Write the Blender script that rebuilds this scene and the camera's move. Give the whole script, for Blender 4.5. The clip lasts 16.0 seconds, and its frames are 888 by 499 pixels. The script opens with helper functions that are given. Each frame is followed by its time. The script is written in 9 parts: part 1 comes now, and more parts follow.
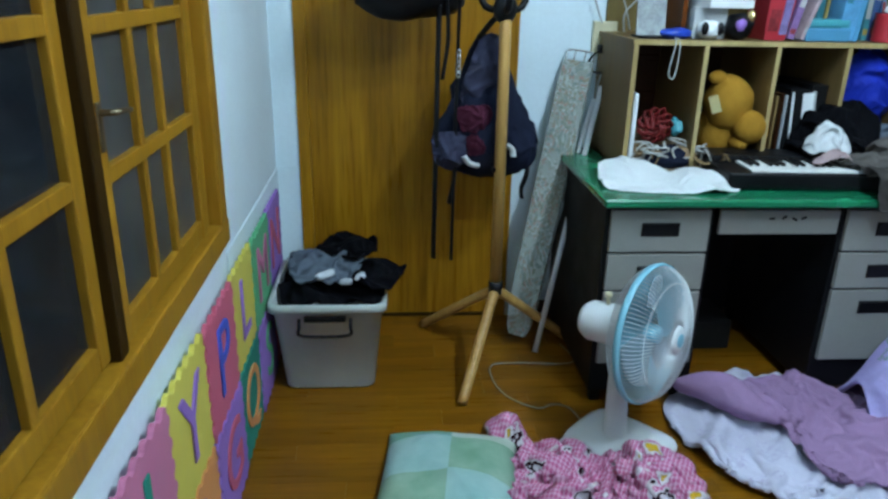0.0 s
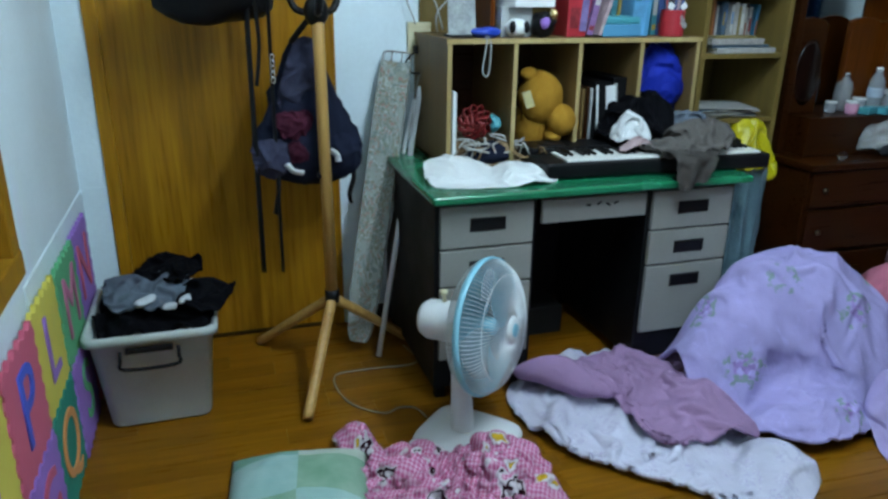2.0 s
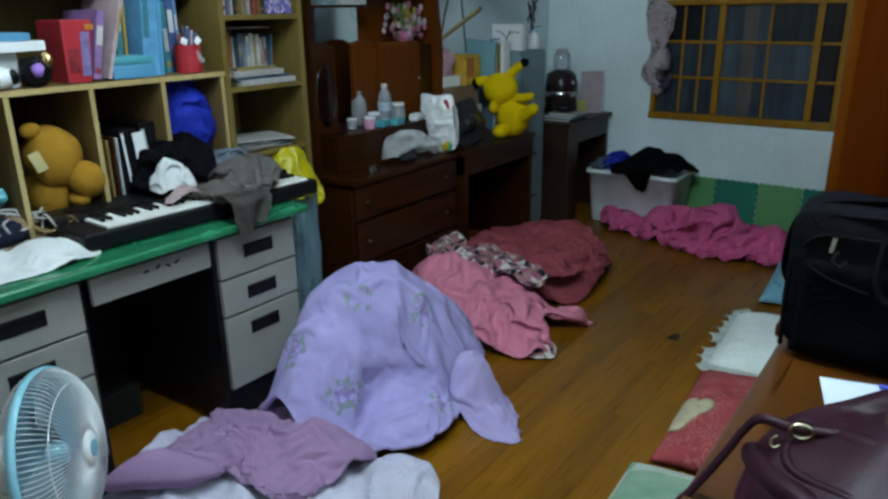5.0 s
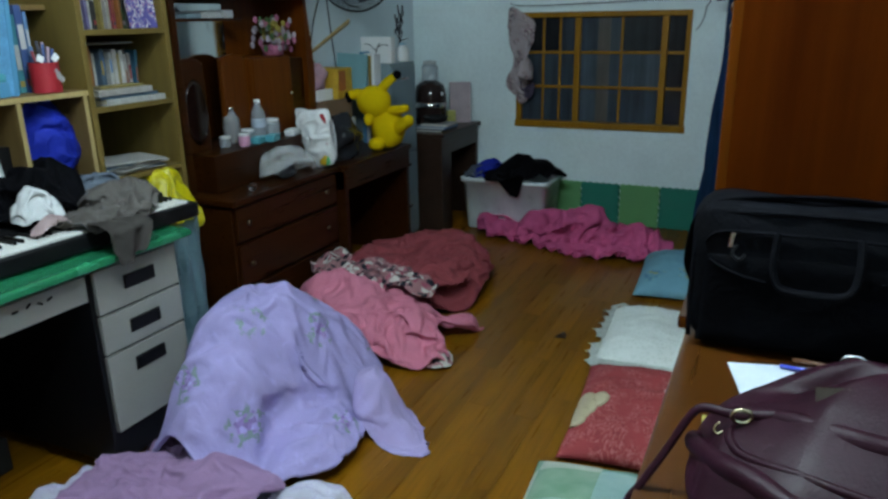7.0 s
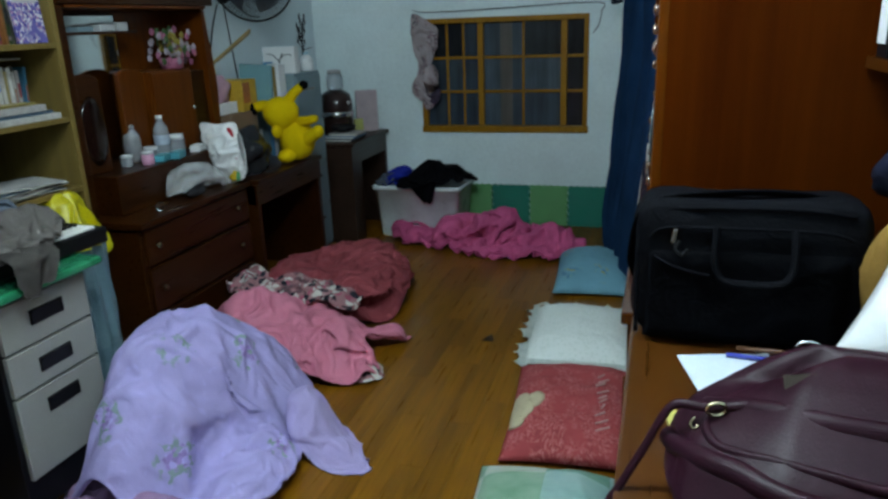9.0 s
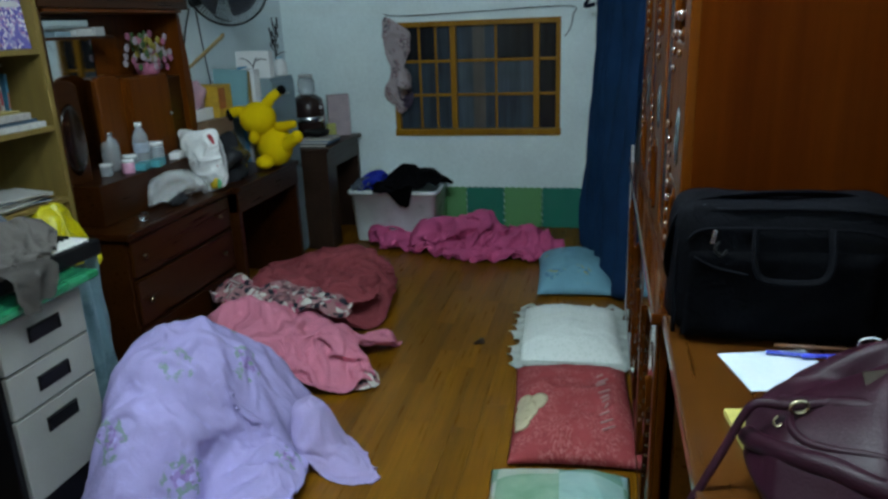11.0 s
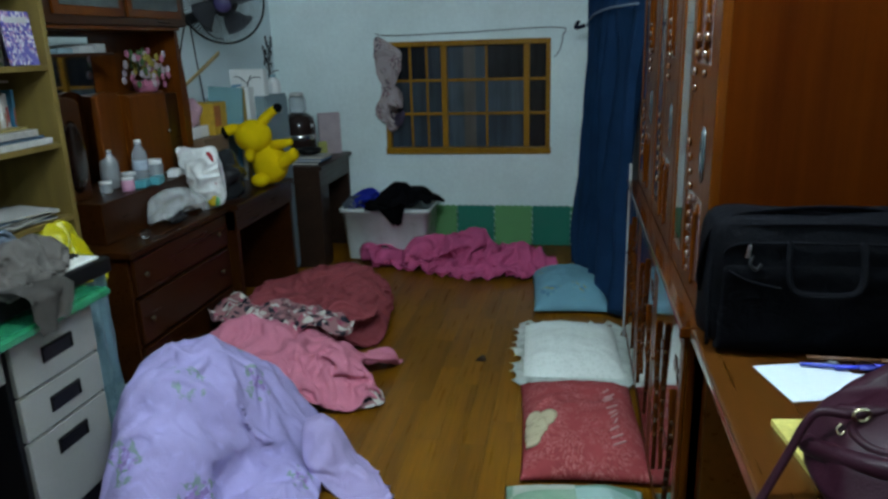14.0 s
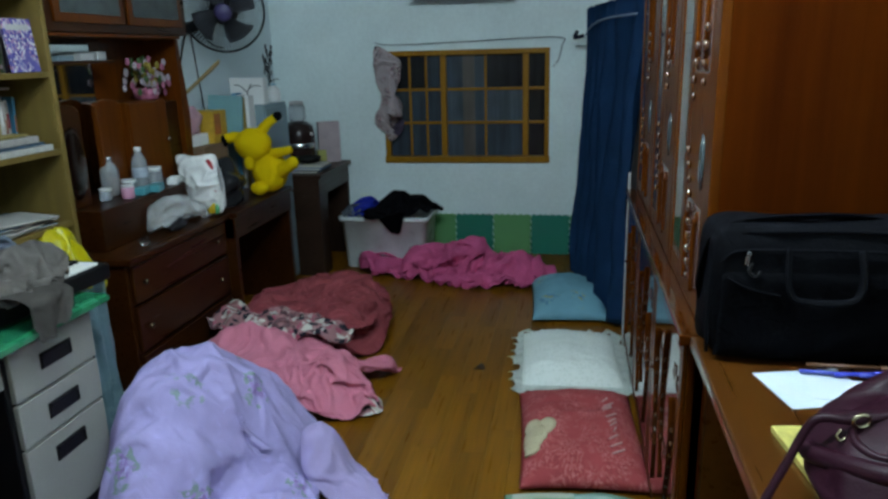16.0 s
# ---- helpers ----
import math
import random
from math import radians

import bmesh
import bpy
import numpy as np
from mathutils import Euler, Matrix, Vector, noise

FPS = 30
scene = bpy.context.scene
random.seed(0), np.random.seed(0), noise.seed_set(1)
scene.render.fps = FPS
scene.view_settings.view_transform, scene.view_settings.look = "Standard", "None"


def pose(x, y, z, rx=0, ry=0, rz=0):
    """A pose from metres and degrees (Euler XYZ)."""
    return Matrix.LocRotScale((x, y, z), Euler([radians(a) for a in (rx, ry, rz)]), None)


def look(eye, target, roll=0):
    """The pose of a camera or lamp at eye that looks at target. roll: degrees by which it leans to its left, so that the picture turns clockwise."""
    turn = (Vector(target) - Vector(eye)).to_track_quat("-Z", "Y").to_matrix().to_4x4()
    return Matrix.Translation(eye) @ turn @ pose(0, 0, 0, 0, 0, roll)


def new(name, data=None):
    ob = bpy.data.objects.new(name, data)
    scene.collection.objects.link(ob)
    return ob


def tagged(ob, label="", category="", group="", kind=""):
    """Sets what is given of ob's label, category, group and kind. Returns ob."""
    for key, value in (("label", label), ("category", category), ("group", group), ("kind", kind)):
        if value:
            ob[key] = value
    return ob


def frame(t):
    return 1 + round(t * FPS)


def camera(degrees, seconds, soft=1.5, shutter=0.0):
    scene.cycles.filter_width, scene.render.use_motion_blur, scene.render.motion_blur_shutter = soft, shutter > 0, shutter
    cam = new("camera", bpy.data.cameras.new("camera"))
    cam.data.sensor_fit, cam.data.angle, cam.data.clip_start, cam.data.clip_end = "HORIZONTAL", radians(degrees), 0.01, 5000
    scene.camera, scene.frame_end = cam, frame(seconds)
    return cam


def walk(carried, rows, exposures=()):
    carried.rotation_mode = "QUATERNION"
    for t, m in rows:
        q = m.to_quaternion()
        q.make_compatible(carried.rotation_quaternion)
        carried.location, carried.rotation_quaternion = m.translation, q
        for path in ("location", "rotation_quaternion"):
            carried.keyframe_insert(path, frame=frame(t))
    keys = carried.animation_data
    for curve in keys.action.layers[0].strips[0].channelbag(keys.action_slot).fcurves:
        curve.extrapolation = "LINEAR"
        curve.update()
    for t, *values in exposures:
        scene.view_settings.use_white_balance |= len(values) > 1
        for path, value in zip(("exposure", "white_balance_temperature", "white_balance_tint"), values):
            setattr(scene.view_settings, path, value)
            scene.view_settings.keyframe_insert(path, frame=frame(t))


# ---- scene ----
cam = camera(63.0, 16.0, soft=2.7)
PATH = [
    (0, (0.462, 0.165, 1.369), (-1.407, 0.313, 0.672), 1.3),
    (0.5, (0.458, 0.169, 1.371), (-1.406, 0.354, 0.671), 1.4),
    (1, (0.448, 0.172, 1.376), (-1.403, 0.452, 0.672), 1.5),
    (1.5, (0.44, 0.179, 1.37), (-1.387, 0.596, 0.67), 1.6),
    (2, (0.433, 0.199, 1.363), (-1.357, 0.774, 0.682), 0.8),
    (2.5, (0.428, 0.228, 1.358), (-1.309, 0.96, 0.688), 0.3),
    (3, (0.426, 0.252, 1.366), (-1.25, 1.122, 0.706), 0.0),
    (3.5, (0.429, 0.305, 1.362), (-1.188, 1.29, 0.718), -0.3),
    (4, (0.354, 0.298, 1.374), (-1.085, 1.53, 0.73), -1.2),
    (4.5, (0.29, 0.289, 1.402), (-0.961, 1.713, 0.766), -1.8),
    (5, (0.233, 0.27, 1.405), (-0.88, 1.806, 0.772), -0.8),
    (7.5, (0.134, 0.23, 1.411), (-0.645, 1.97, 0.805), -1.3),
    (8, (0.139, 0.252, 1.413), (-0.631, 1.997, 0.811), -1.1),
    (8.5, (0.077, 0.252, 1.411), (-0.571, 2.048, 0.818), -1.9),
    (9, (0.046, 0.228, 1.412), (-0.505, 2.055, 0.813), -2.1),
    (11.5, (-0.176, 0.189, 1.425), (-0.571, 2.058, 0.833), -2.3),
    (12, (-0.216, 0.18, 1.423), (-0.582, 2.057, 0.84), -2.2),
    (12.5, (-0.242, 0.168, 1.422), (-0.608, 2.05, 0.851), -1.6),
    (13, (-0.251, 0.162, 1.422), (-0.608, 2.047, 0.857), -1.8),
    (13.5, (-0.256, 0.158, 1.422), (-0.61, 2.046, 0.866), -1.4),
    (14, (-0.256, 0.155, 1.425), (-0.603, 2.046, 0.875), -1.7),
    (14.5, (-0.258, 0.154, 1.422), (-0.593, 2.049, 0.876), -1.9),
    (15, (-0.258, 0.154, 1.422), (-0.6, 2.048, 0.878), -2.2),
    (15.5, (-0.256, 0.152, 1.421), (-0.591, 2.049, 0.884), -1.7),
    (16, (-0.259, 0.15, 1.42), (-0.602, 2.049, 0.895), -1.5),
]
walk(cam, [(t, look(eye, target, roll)) for t, eye, target, roll in PATH],
     exposures=((0, -0.03, 6300, 10), (1.5, -0.09, 6450, 10), (3.5, -0.16, 6750, 10), (5, -0.17, 7000, 10), (9, -0.12, 7100, 10), (16, -0.09, 7050, 10)))

# ---- light ----
world = bpy.data.worlds.new("night")
scene.world = world
world.use_nodes = True
world.node_tree.nodes["Background"].inputs[0].default_value = (0.02, 0.025, 0.035, 1)
world.node_tree.nodes["Background"].inputs[1].default_value = 0.12

LAMP = Vector((-0.50, 1.30, 2.56))
for k in (-0.36, 0.36):
    lamp_data = bpy.data.lights.new("ceiling_lamp_light", "POINT")
    lamp_data.energy, lamp_data.color, lamp_data.shadow_soft_size = 34, (0.68, 0.90, 1.07), 0.05
    lamp_light = new("ceiling_lamp_light", lamp_data)
    lamp_light.location = LAMP + Vector((k, 0, -0.13))

# ---- materials ----
def nodes_of(name):
    m = bpy.data.materials.new(name)
    m.use_nodes = True
    nt = m.node_tree
    return m, nt, nt.nodes["Principled BSDF"]


def link(nt, a, b):
    nt.links.new(a, b)


def node(nt, kind, **values):
    n = nt.nodes.new(kind)
    for key, value in values.items():
        n.inputs[key.replace("_", " ")].default_value = value
    return n


def coords(nt, scale=(1, 1, 1), rot=(0, 0, 0)):
    tc = nt.nodes.new("ShaderNodeTexCoord")
    mp = node(nt, "ShaderNodeMapping", Scale=scale, Rotation=rot)
    link(nt, tc.outputs["Object"], mp.inputs["Vector"])
    return mp.outputs["Vector"]


def noise_tex(nt, vec, scale, detail=4.0, rough=0.55, distort=0.0):
    n = node(nt, "ShaderNodeTexNoise", Scale=scale, Detail=detail, Roughness=rough, Distortion=distort)
    link(nt, vec, n.inputs["Vector"])
    return n.outputs["Fac"]


def ramp(nt, fac, stops):
    r = nt.nodes.new("ShaderNodeValToRGB")
    els = r.color_ramp.elements
    while len(els) < len(stops):
        els.new(0.5)
    for e, (p, c) in zip(els, stops):
        e.position, e.color = p, (*c, 1)
    link(nt, fac, r.inputs["Fac"])
    return r.outputs["Color"]


def mix(nt, fac, a, b, how="MIX"):
    n = nt.nodes.new("ShaderNodeMix")
    n.data_type, n.blend_type = "RGBA", how
    for sock, v in ((n.inputs[0], fac), (n.inputs[6], a), (n.inputs[7], b)):
        if hasattr(v, "node"):
            link(nt, v, sock)
        else:
            sock.default_value = v if isinstance(v, float) else (*v, 1)
    return n.outputs[2]


def bump(nt, bsdf, height, strength, distance=0.01):
    b = node(nt, "ShaderNodeBump", Strength=strength, Distance=distance)
    link(nt, height, b.inputs["Height"])
    link(nt, b.outputs["Normal"], bsdf.inputs["Normal"])


def crumple(nt, bsdf, vec, weave):
    """Small creases and the weave of cloth, as relief."""
    r = noise_tex(nt, vec, 16, 3, 0.5, 1.2)
    ab = node(nt, "ShaderNodeMath")
    ab.operation = "PINGPONG"
    link(nt, r, ab.inputs[0])
    ab.inputs[1].default_value = 0.5
    a = node(nt, "ShaderNodeBump", Strength=0.22, Distance=0.03)
    link(nt, ab.outputs[0], a.inputs["Height"])
    b = node(nt, "ShaderNodeBump", Strength=0.25, Distance=0.003)
    link(nt, weave, b.inputs["Height"])
    link(nt, a.outputs["Normal"], b.inputs["Normal"])
    link(nt, b.outputs["Normal"], bsdf.inputs["Normal"])


def shade(c, k):
    return tuple(min(1.0, v * k) for v in c)


def plain(name, col, rough=0.5, metal=0.0, var=0.18, scale=5.0, grain=120.0, relief=0.12, coat=0.0, rand=0.0, spec=None):
    """Paint, plastic, metal or leather: soft blotches, fine grain and a little relief."""
    m, nt, b = nodes_of(name)
    v = coords(nt)
    big, fine = noise_tex(nt, v, scale), noise_tex(nt, v, grain, 2)
    c = ramp(nt, big, [(0.3, shade(col, 1 - var)), (0.7, shade(col, 1 + var * 0.6))])
    c = mix(nt, 0.25, c, ramp(nt, fine, [(0.3, shade(col, 1 - var)), (0.7, shade(col, 1 + var))]))
    if rand:
        oi = nt.nodes.new("ShaderNodeObjectInfo")
        c = mix(nt, 1.0, c, ramp(nt, oi.outputs["Random"], [(0, (1 - rand,) * 3), (1, (1, 1, 1))]), "MULTIPLY")
    link(nt, c, b.inputs["Base Color"])
    b.inputs["Metallic"].default_value = metal
    link(nt, ramp(nt, big, [(0.25, (rough * 0.8,) * 3), (0.75, (min(1, rough * 1.2),) * 3)]), b.inputs["Roughness"])
    b.inputs["Specular IOR Level"].default_value = spec if spec is not None else (0.5 if max(col) > 0.1 else 0.22)
    b.inputs["Coat Weight"].default_value = coat
    b.inputs["Coat Roughness"].default_value = 0.12
    bump(nt, b, fine, relief, 0.004)
    return m


def wood(name, dark, light, rough=0.4, axis="z", scale=3.0, coat=0.0, rand=0.0, rays=14.0, spec=0.3):
    """Wood with long grain along one axis, fibres and darker streaks."""
    m, nt, b = nodes_of(name)
    squash = {"x": (0.05, 1, 1), "y": (1, 0.05, 1), "z": (1, 1, 0.05)}[axis]
    v = coords(nt, squash)
    if rand:
        oi = nt.nodes.new("ShaderNodeObjectInfo")
        off = node(nt, "ShaderNodeVectorMath")
        off.operation = "ADD"
        sc = node(nt, "ShaderNodeVectorMath")
        sc.operation = "SCALE"
        sc.inputs[0].default_value = (7, 3, 5)
        link(nt, oi.outputs["Random"], sc.inputs["Scale"])
        link(nt, v, off.inputs[0])
        link(nt, sc.outputs[0], off.inputs[1])
        v = off.outputs[0]
    big, fib = noise_tex(nt, v, scale, 5, 0.6, 0.8), noise_tex(nt, v, scale * rays, 3, 0.6)
    c = ramp(nt, big, [(0.32, dark), (0.55, light), (0.75, shade(dark, 1.25))])
    c = mix(nt, 0.35, c, ramp(nt, fib, [(0.35, shade(dark, 0.75)), (0.65, light)]))
    if rand:
        c = mix(nt, 1.0, c, ramp(nt, oi.outputs["Random"], [(0, (1 - rand,) * 3), (0.5, (1 - rand * 0.35,) * 3), (1, (1, 1, 1))]), "MULTIPLY")
    link(nt, c, b.inputs["Base Color"])
    link(nt, ramp(nt, fib, [(0.2, (rough * 0.8,) * 3), (0.8, (rough * 1.25,) * 3)]), b.inputs["Roughness"])
    b.inputs["Specular IOR Level"].default_value = spec
    b.inputs["Coat Weight"].default_value = coat
    b.inputs["Coat Roughness"].default_value = 0.15
    bump(nt, b, fib, 0.15, 0.002)
    return m


def fabric(name, col, rough=0.9, var=0.15, scale=7.0, weave=420.0, second=None):
    m, nt, b = nodes_of(name)
    v = coords(nt)
    big, fine = noise_tex(nt, v, scale, 5), noise_tex(nt, v, weave, 2)
    c = ramp(nt, big, [(0.3, shade(col, 1 - var)), (0.7, second or shade(col, 1 + var))])
    c = mix(nt, 0.3, c, ramp(nt, fine, [(0.3, shade(col, 0.75)), (0.7, shade(col, 1.15))]))
    link(nt, c, b.inputs["Base Color"])
    b.inputs["Roughness"].default_value = rough
    b.inputs["Specular IOR Level"].default_value = 0.12
    crumple(nt, b, v, fine)
    return m


def sprigs(name, col, blooms, scale=4.2, size=0.2, rough=0.9, back=None):
    """Printed cloth: scattered sprigs of small blooms and leaves on a soft ground."""
    m, nt, b = nodes_of(name)
    v = coords(nt, (1, 1, 0.6))
    warp = nt.nodes.new("ShaderNodeTexNoise")
    warp.inputs["Scale"].default_value = 9
    link(nt, v, warp.inputs["Vector"])
    add = nt.nodes.new("ShaderNodeMix")
    add.data_type, add.blend_type = "RGBA", "LINEAR_LIGHT"
    add.inputs[0].default_value = 0.06
    link(nt, v, add.inputs[6])
    link(nt, warp.outputs["Color"], add.inputs[7])
    big = noise_tex(nt, v, 5, 4)
    ground = ramp(nt, big, [(0.3, shade(col, 0.88)), (0.7, shade(col, 1.1))])
    far = node(nt, "ShaderNodeTexVoronoi", Scale=scale)
    link(nt, add.outputs[2], far.inputs["Vector"])
    near = node(nt, "ShaderNodeTexVoronoi", Scale=scale * 9)
    link(nt, add.outputs[2], near.inputs["Vector"])
    pick = nt.nodes.new("ShaderNodeSeparateColor")
    link(nt, near.outputs["Color"], pick.inputs[0])
    flower = nt.nodes.new("ShaderNodeValToRGB")
    flower.color_ramp.interpolation = "CONSTANT"
    els = flower.color_ramp.elements
    while len(els) < len(blooms):
        els.new(0.5)
    for k, (e, c) in enumerate(zip(els, blooms)):
        e.position, e.color = k / len(blooms), (*c, 1)
    link(nt, pick.outputs[0], flower.inputs["Fac"])
    inside = ramp(nt, far.outputs["Distance"], [(size * 0.75, (1, 1, 1)), (size, (0, 0, 0))])
    petal = ramp(nt, near.outputs["Distance"], [(0.5, (1, 1, 1)), (0.62, (0, 0, 0))])
    mask = mix(nt, 1.0, inside, petal, "MULTIPLY")
    c = mix(nt, mask, ground, flower.outputs["Color"])
    link(nt, c, b.inputs["Base Color"])
    b.inputs["Roughness"].default_value = rough
    b.inputs["Specular IOR Level"].default_value = 0.12
    crumple(nt, b, v, noise_tex(nt, v, 420, 2))
    return m


def checks(name, pale, deep, dark, white, gold, cell=26.0):
    """Gingham cloth: crossed stripes, with large printed motifs of dark outlines, white shapes and gold centres."""
    m, nt, b = nodes_of(name)
    v = coords(nt, rot=(0, 0, 0.5))
    stripes = None
    for way in ("X", "Y"):
        w = node(nt, "ShaderNodeTexWave", Scale=cell, Distortion=0.6, Detail=1.0)
        w.bands_direction = way
        link(nt, v, w.inputs["Vector"])
        k = ramp(nt, w.outputs["Fac"], [(0.45, (0, 0, 0)), (0.55, (0.5, 0.5, 0.5))])
        stripes = k if stripes is None else mix(nt, 1.0, stripes, k, "ADD")
    c = mix(nt, stripes, pale, deep)
    soft = nt.nodes.new("ShaderNodeTexNoise")
    soft.inputs["Scale"].default_value = 16
    link(nt, v, soft.inputs["Vector"])
    add = nt.nodes.new("ShaderNodeMix")
    add.data_type, add.blend_type = "RGBA", "LINEAR_LIGHT"
    add.inputs[0].default_value = 0.07
    link(nt, v, add.inputs[6])
    link(nt, soft.outputs["Color"], add.inputs[7])
    far = node(nt, "ShaderNodeTexVoronoi", Scale=8.5)
    link(nt, add.outputs[2], far.inputs["Vector"])
    pick = nt.nodes.new("ShaderNodeSeparateColor")
    link(nt, far.outputs["Color"], pick.inputs[0])
    isdaisy = ramp(nt, pick.outputs[0], [(0.42, (0, 0, 0)), (0.43, (1, 1, 1))])
    # dark-lined white figures in some cells, gold-centred flowers in the others
    fig = ramp(nt, far.outputs["Distance"], [(0.16, white), (0.22, shade(white, 0.9)), (0.24, dark), (0.31, dark), (0.33, white), (0.37, white)])
    dai = ramp(nt, far.outputs["Distance"], [(0.12, gold), (0.15, shade(gold, 0.7)), (0.17, white), (0.27, white), (0.30, shade(deep, 0.7))])
    motif = mix(nt, isdaisy, fig, dai)
    size = mix(nt, isdaisy, ramp(nt, far.outputs["Distance"], [(0.38, (1, 1, 1)), (0.40, (0, 0, 0))]), ramp(nt, far.outputs["Distance"], [(0.30, (1, 1, 1)), (0.32, (0, 0, 0))]))
    c = mix(nt, size, c, motif)
    link(nt, c, b.inputs["Base Color"])
    b.inputs["Roughness"].default_value = 0.9
    b.inputs["Specular IOR Level"].default_value = 0.12
    crumple(nt, b, v, noise_tex(nt, v, 420, 2))
    return m


def glass(name, col=(0.9, 0.95, 0.95), rough=0.02, ior=1.45):
    m, nt, b = nodes_of(name)
    b.inputs["Base Color"].default_value = (*col, 1)
    b.inputs["Transmission Weight"].default_value = 1.0
    b.inputs["Roughness"].default_value = rough
    b.inputs["IOR"].default_value = ior
    v = coords(nt)
    bump(nt, b, noise_tex(nt, v, 30), 0.05, 0.002)
    return m


WALL = plain("wall_paint", (0.70, 0.80, 0.83), 0.75, var=0.09, scale=2.2, grain=60, relief=0.3)
NORTHWALL = plain("north_wall_paint", (0.76, 0.89, 0.89), 0.75, var=0.16, scale=1.7, grain=40, relief=0.3)
CEIL = plain("ceiling_paint", (0.72, 0.75, 0.76), 0.85, var=0.05, scale=2, grain=50, relief=0.2)
FLOOR = wood("floor_wood", (0.138, 0.0485, 0.002), (0.252, 0.098, 0.004), 0.3, "y", 5, coat=0.05, rand=0.26, spec=0.2)
SUBFLOOR = plain("floor_joint", (0.07, 0.028, 0.003), 0.7)
DOORWOOD = wood("door_veneer", (0.125, 0.046, 0.0018), (0.40, 0.178, 0.0075), 0.3, "z", 4.5, rays=16, spec=0.2)
WINWOOD = wood("window_wood", (0.23, 0.098, 0.006), (0.35, 0.165, 0.012), 0.38, "z", 5, spec=0.15)
POSTWOOD = wood("dark_post_wood", (0.020, 0.009, 0.0015), (0.042, 0.019, 0.003), 0.45, "z", 5, spec=0.1)
PINE = wood("pine_board", (0.135, 0.078, 0.024), (0.205, 0.128, 0.045), 0.5, "z", 3)
OAKPOLE = wood("pole_wood", (0.357, 0.1785, 0.0425), (0.527, 0.306, 0.0935), 0.35, "z", 6)
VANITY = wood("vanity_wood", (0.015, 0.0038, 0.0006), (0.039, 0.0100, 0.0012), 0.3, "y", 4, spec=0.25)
VANITYRED = wood("vanity_red_wood", (0.064, 0.0138, 0.0011), (0.128, 0.0315, 0.0024), 0.32, "z", 4, spec=0.2)
DARKTABLE = wood("dark_table_wood", (0.018, 0.0084, 0.0054), (0.042, 0.0204, 0.012), 0.38, "y", 4)
CABWOOD = wood("cabinet_wood", (0.040, 0.0064, 0.0003), (0.068, 0.0128, 0.0006), 0.5, "z", 2.5, rays=20, spec=0.02)
CABGLOSS = wood("carved_wood", (0.045, 0.0095, 0.0008), (0.08, 0.019, 0.0018), 0.14, "z", 4, coat=0.7)
DESKWOOD = wood("desk_wood", (0.052, 0.0140, 0.0013), (0.082, 0.025, 0.0026), 0.3, "y", 4, coat=0.8, spec=0.4)
GREENTOP = plain("green_desk_vinyl", (0.012, 0.17, 0.075), 0.25, var=0.2, coat=0.4, relief=0.03)
GREYMETAL = plain("grey_drawer_metal", (0.265, 0.258, 0.232), 0.45, var=0.1, relief=0.04)
BLACKMETAL = plain("black_metal", (0.004, 0.004, 0.005), 0.5, relief=0.05)
BLACKPLASTIC = plain("black_plastic", (0.005, 0.005, 0.006), 0.45, relief=0.08)
WHITEPLASTIC = plain("white_plastic", (0.74, 0.75, 0.74), 0.35, var=0.06, relief=0.02)
CREAMPLASTIC = plain("cream_plastic", (0.62, 0.56, 0.36), 0.45, var=0.08)
BLUEPLASTIC = plain("light_blue_plastic", (0.22, 0.50, 0.60), 0.35, var=0.06, relief=0.02)
CHROME = plain("chrome", (0.75, 0.75, 0.74), 0.2, 1.0, var=0.06, relief=0.02)
BRASS = plain("brass", (0.75, 0.55, 0.25), 0.25, 1.0, var=0.1, relief=0.03)
STEELBLUE = plain("blue_grey_steel", (0.184, 0.264, 0.296), 0.45, var=0.1, relief=0.05)
WIRE = plain("wire_metal", (0.72, 0.74, 0.74), 0.35, 0.2, var=0.05)
PAPER = plain("paper", (0.78, 0.79, 0.78), 0.8, var=0.04, relief=0.02)
CARTON = plain("carton", (0.44, 0.448, 0.44), 0.75, var=0.1)
TRANSLUCENT = plain("milky_plastic", (0.66, 0.71, 0.68), 0.42, var=0.1, scale=9, relief=0.05)
TRANSLUCENT.node_tree.nodes["Principled BSDF"].inputs["Transmission Weight"].default_value = 0.22
MIRROR = plain("mirror_glass", (0.75, 0.78, 0.78), 0.04, 1.0, var=0.05, relief=0.0)
CLEAR = glass("clear_glass", (0.92, 0.95, 0.95), 0.03)

# ---- building helpers ----
BASE = {}


def thing(name, base, label="", category="", group="", kind="", m=None):
    """An Empty at a thing's base. Its parts are given in the room's coordinates, or in its own if m is given."""
    ob = new(name)
    ob.empty_display_size = 0.1
    if m is None:
        ob.location = base
        BASE[ob] = Vector(base)
    else:
        ob.matrix_basis = m
        BASE[ob] = Vector((0, 0, 0))
    return tagged(ob, label, category, group, kind)


def done(bm, name, mat, smooth=False):
    me = bpy.data.meshes.new(name)
    bmesh.ops.recalc_face_normals(bm, faces=bm.faces)
    if smooth:
        for f in bm.faces:
            f.smooth = True
    bm.to_mesh(me)
    bm.free()
    for x in mat if isinstance(mat, (list, tuple)) else (mat,):
        me.materials.append(x)
    return me


def part(name, bm, mat, parent, label="", smooth=False):
    base = BASE[parent]
    if base.length:
        bmesh.ops.translate(bm, verts=bm.verts, vec=-base)
    ob = new(name, done(bm, name, mat, smooth))
    ob.parent = parent
    BASE[ob] = base
    return tagged(ob, label)


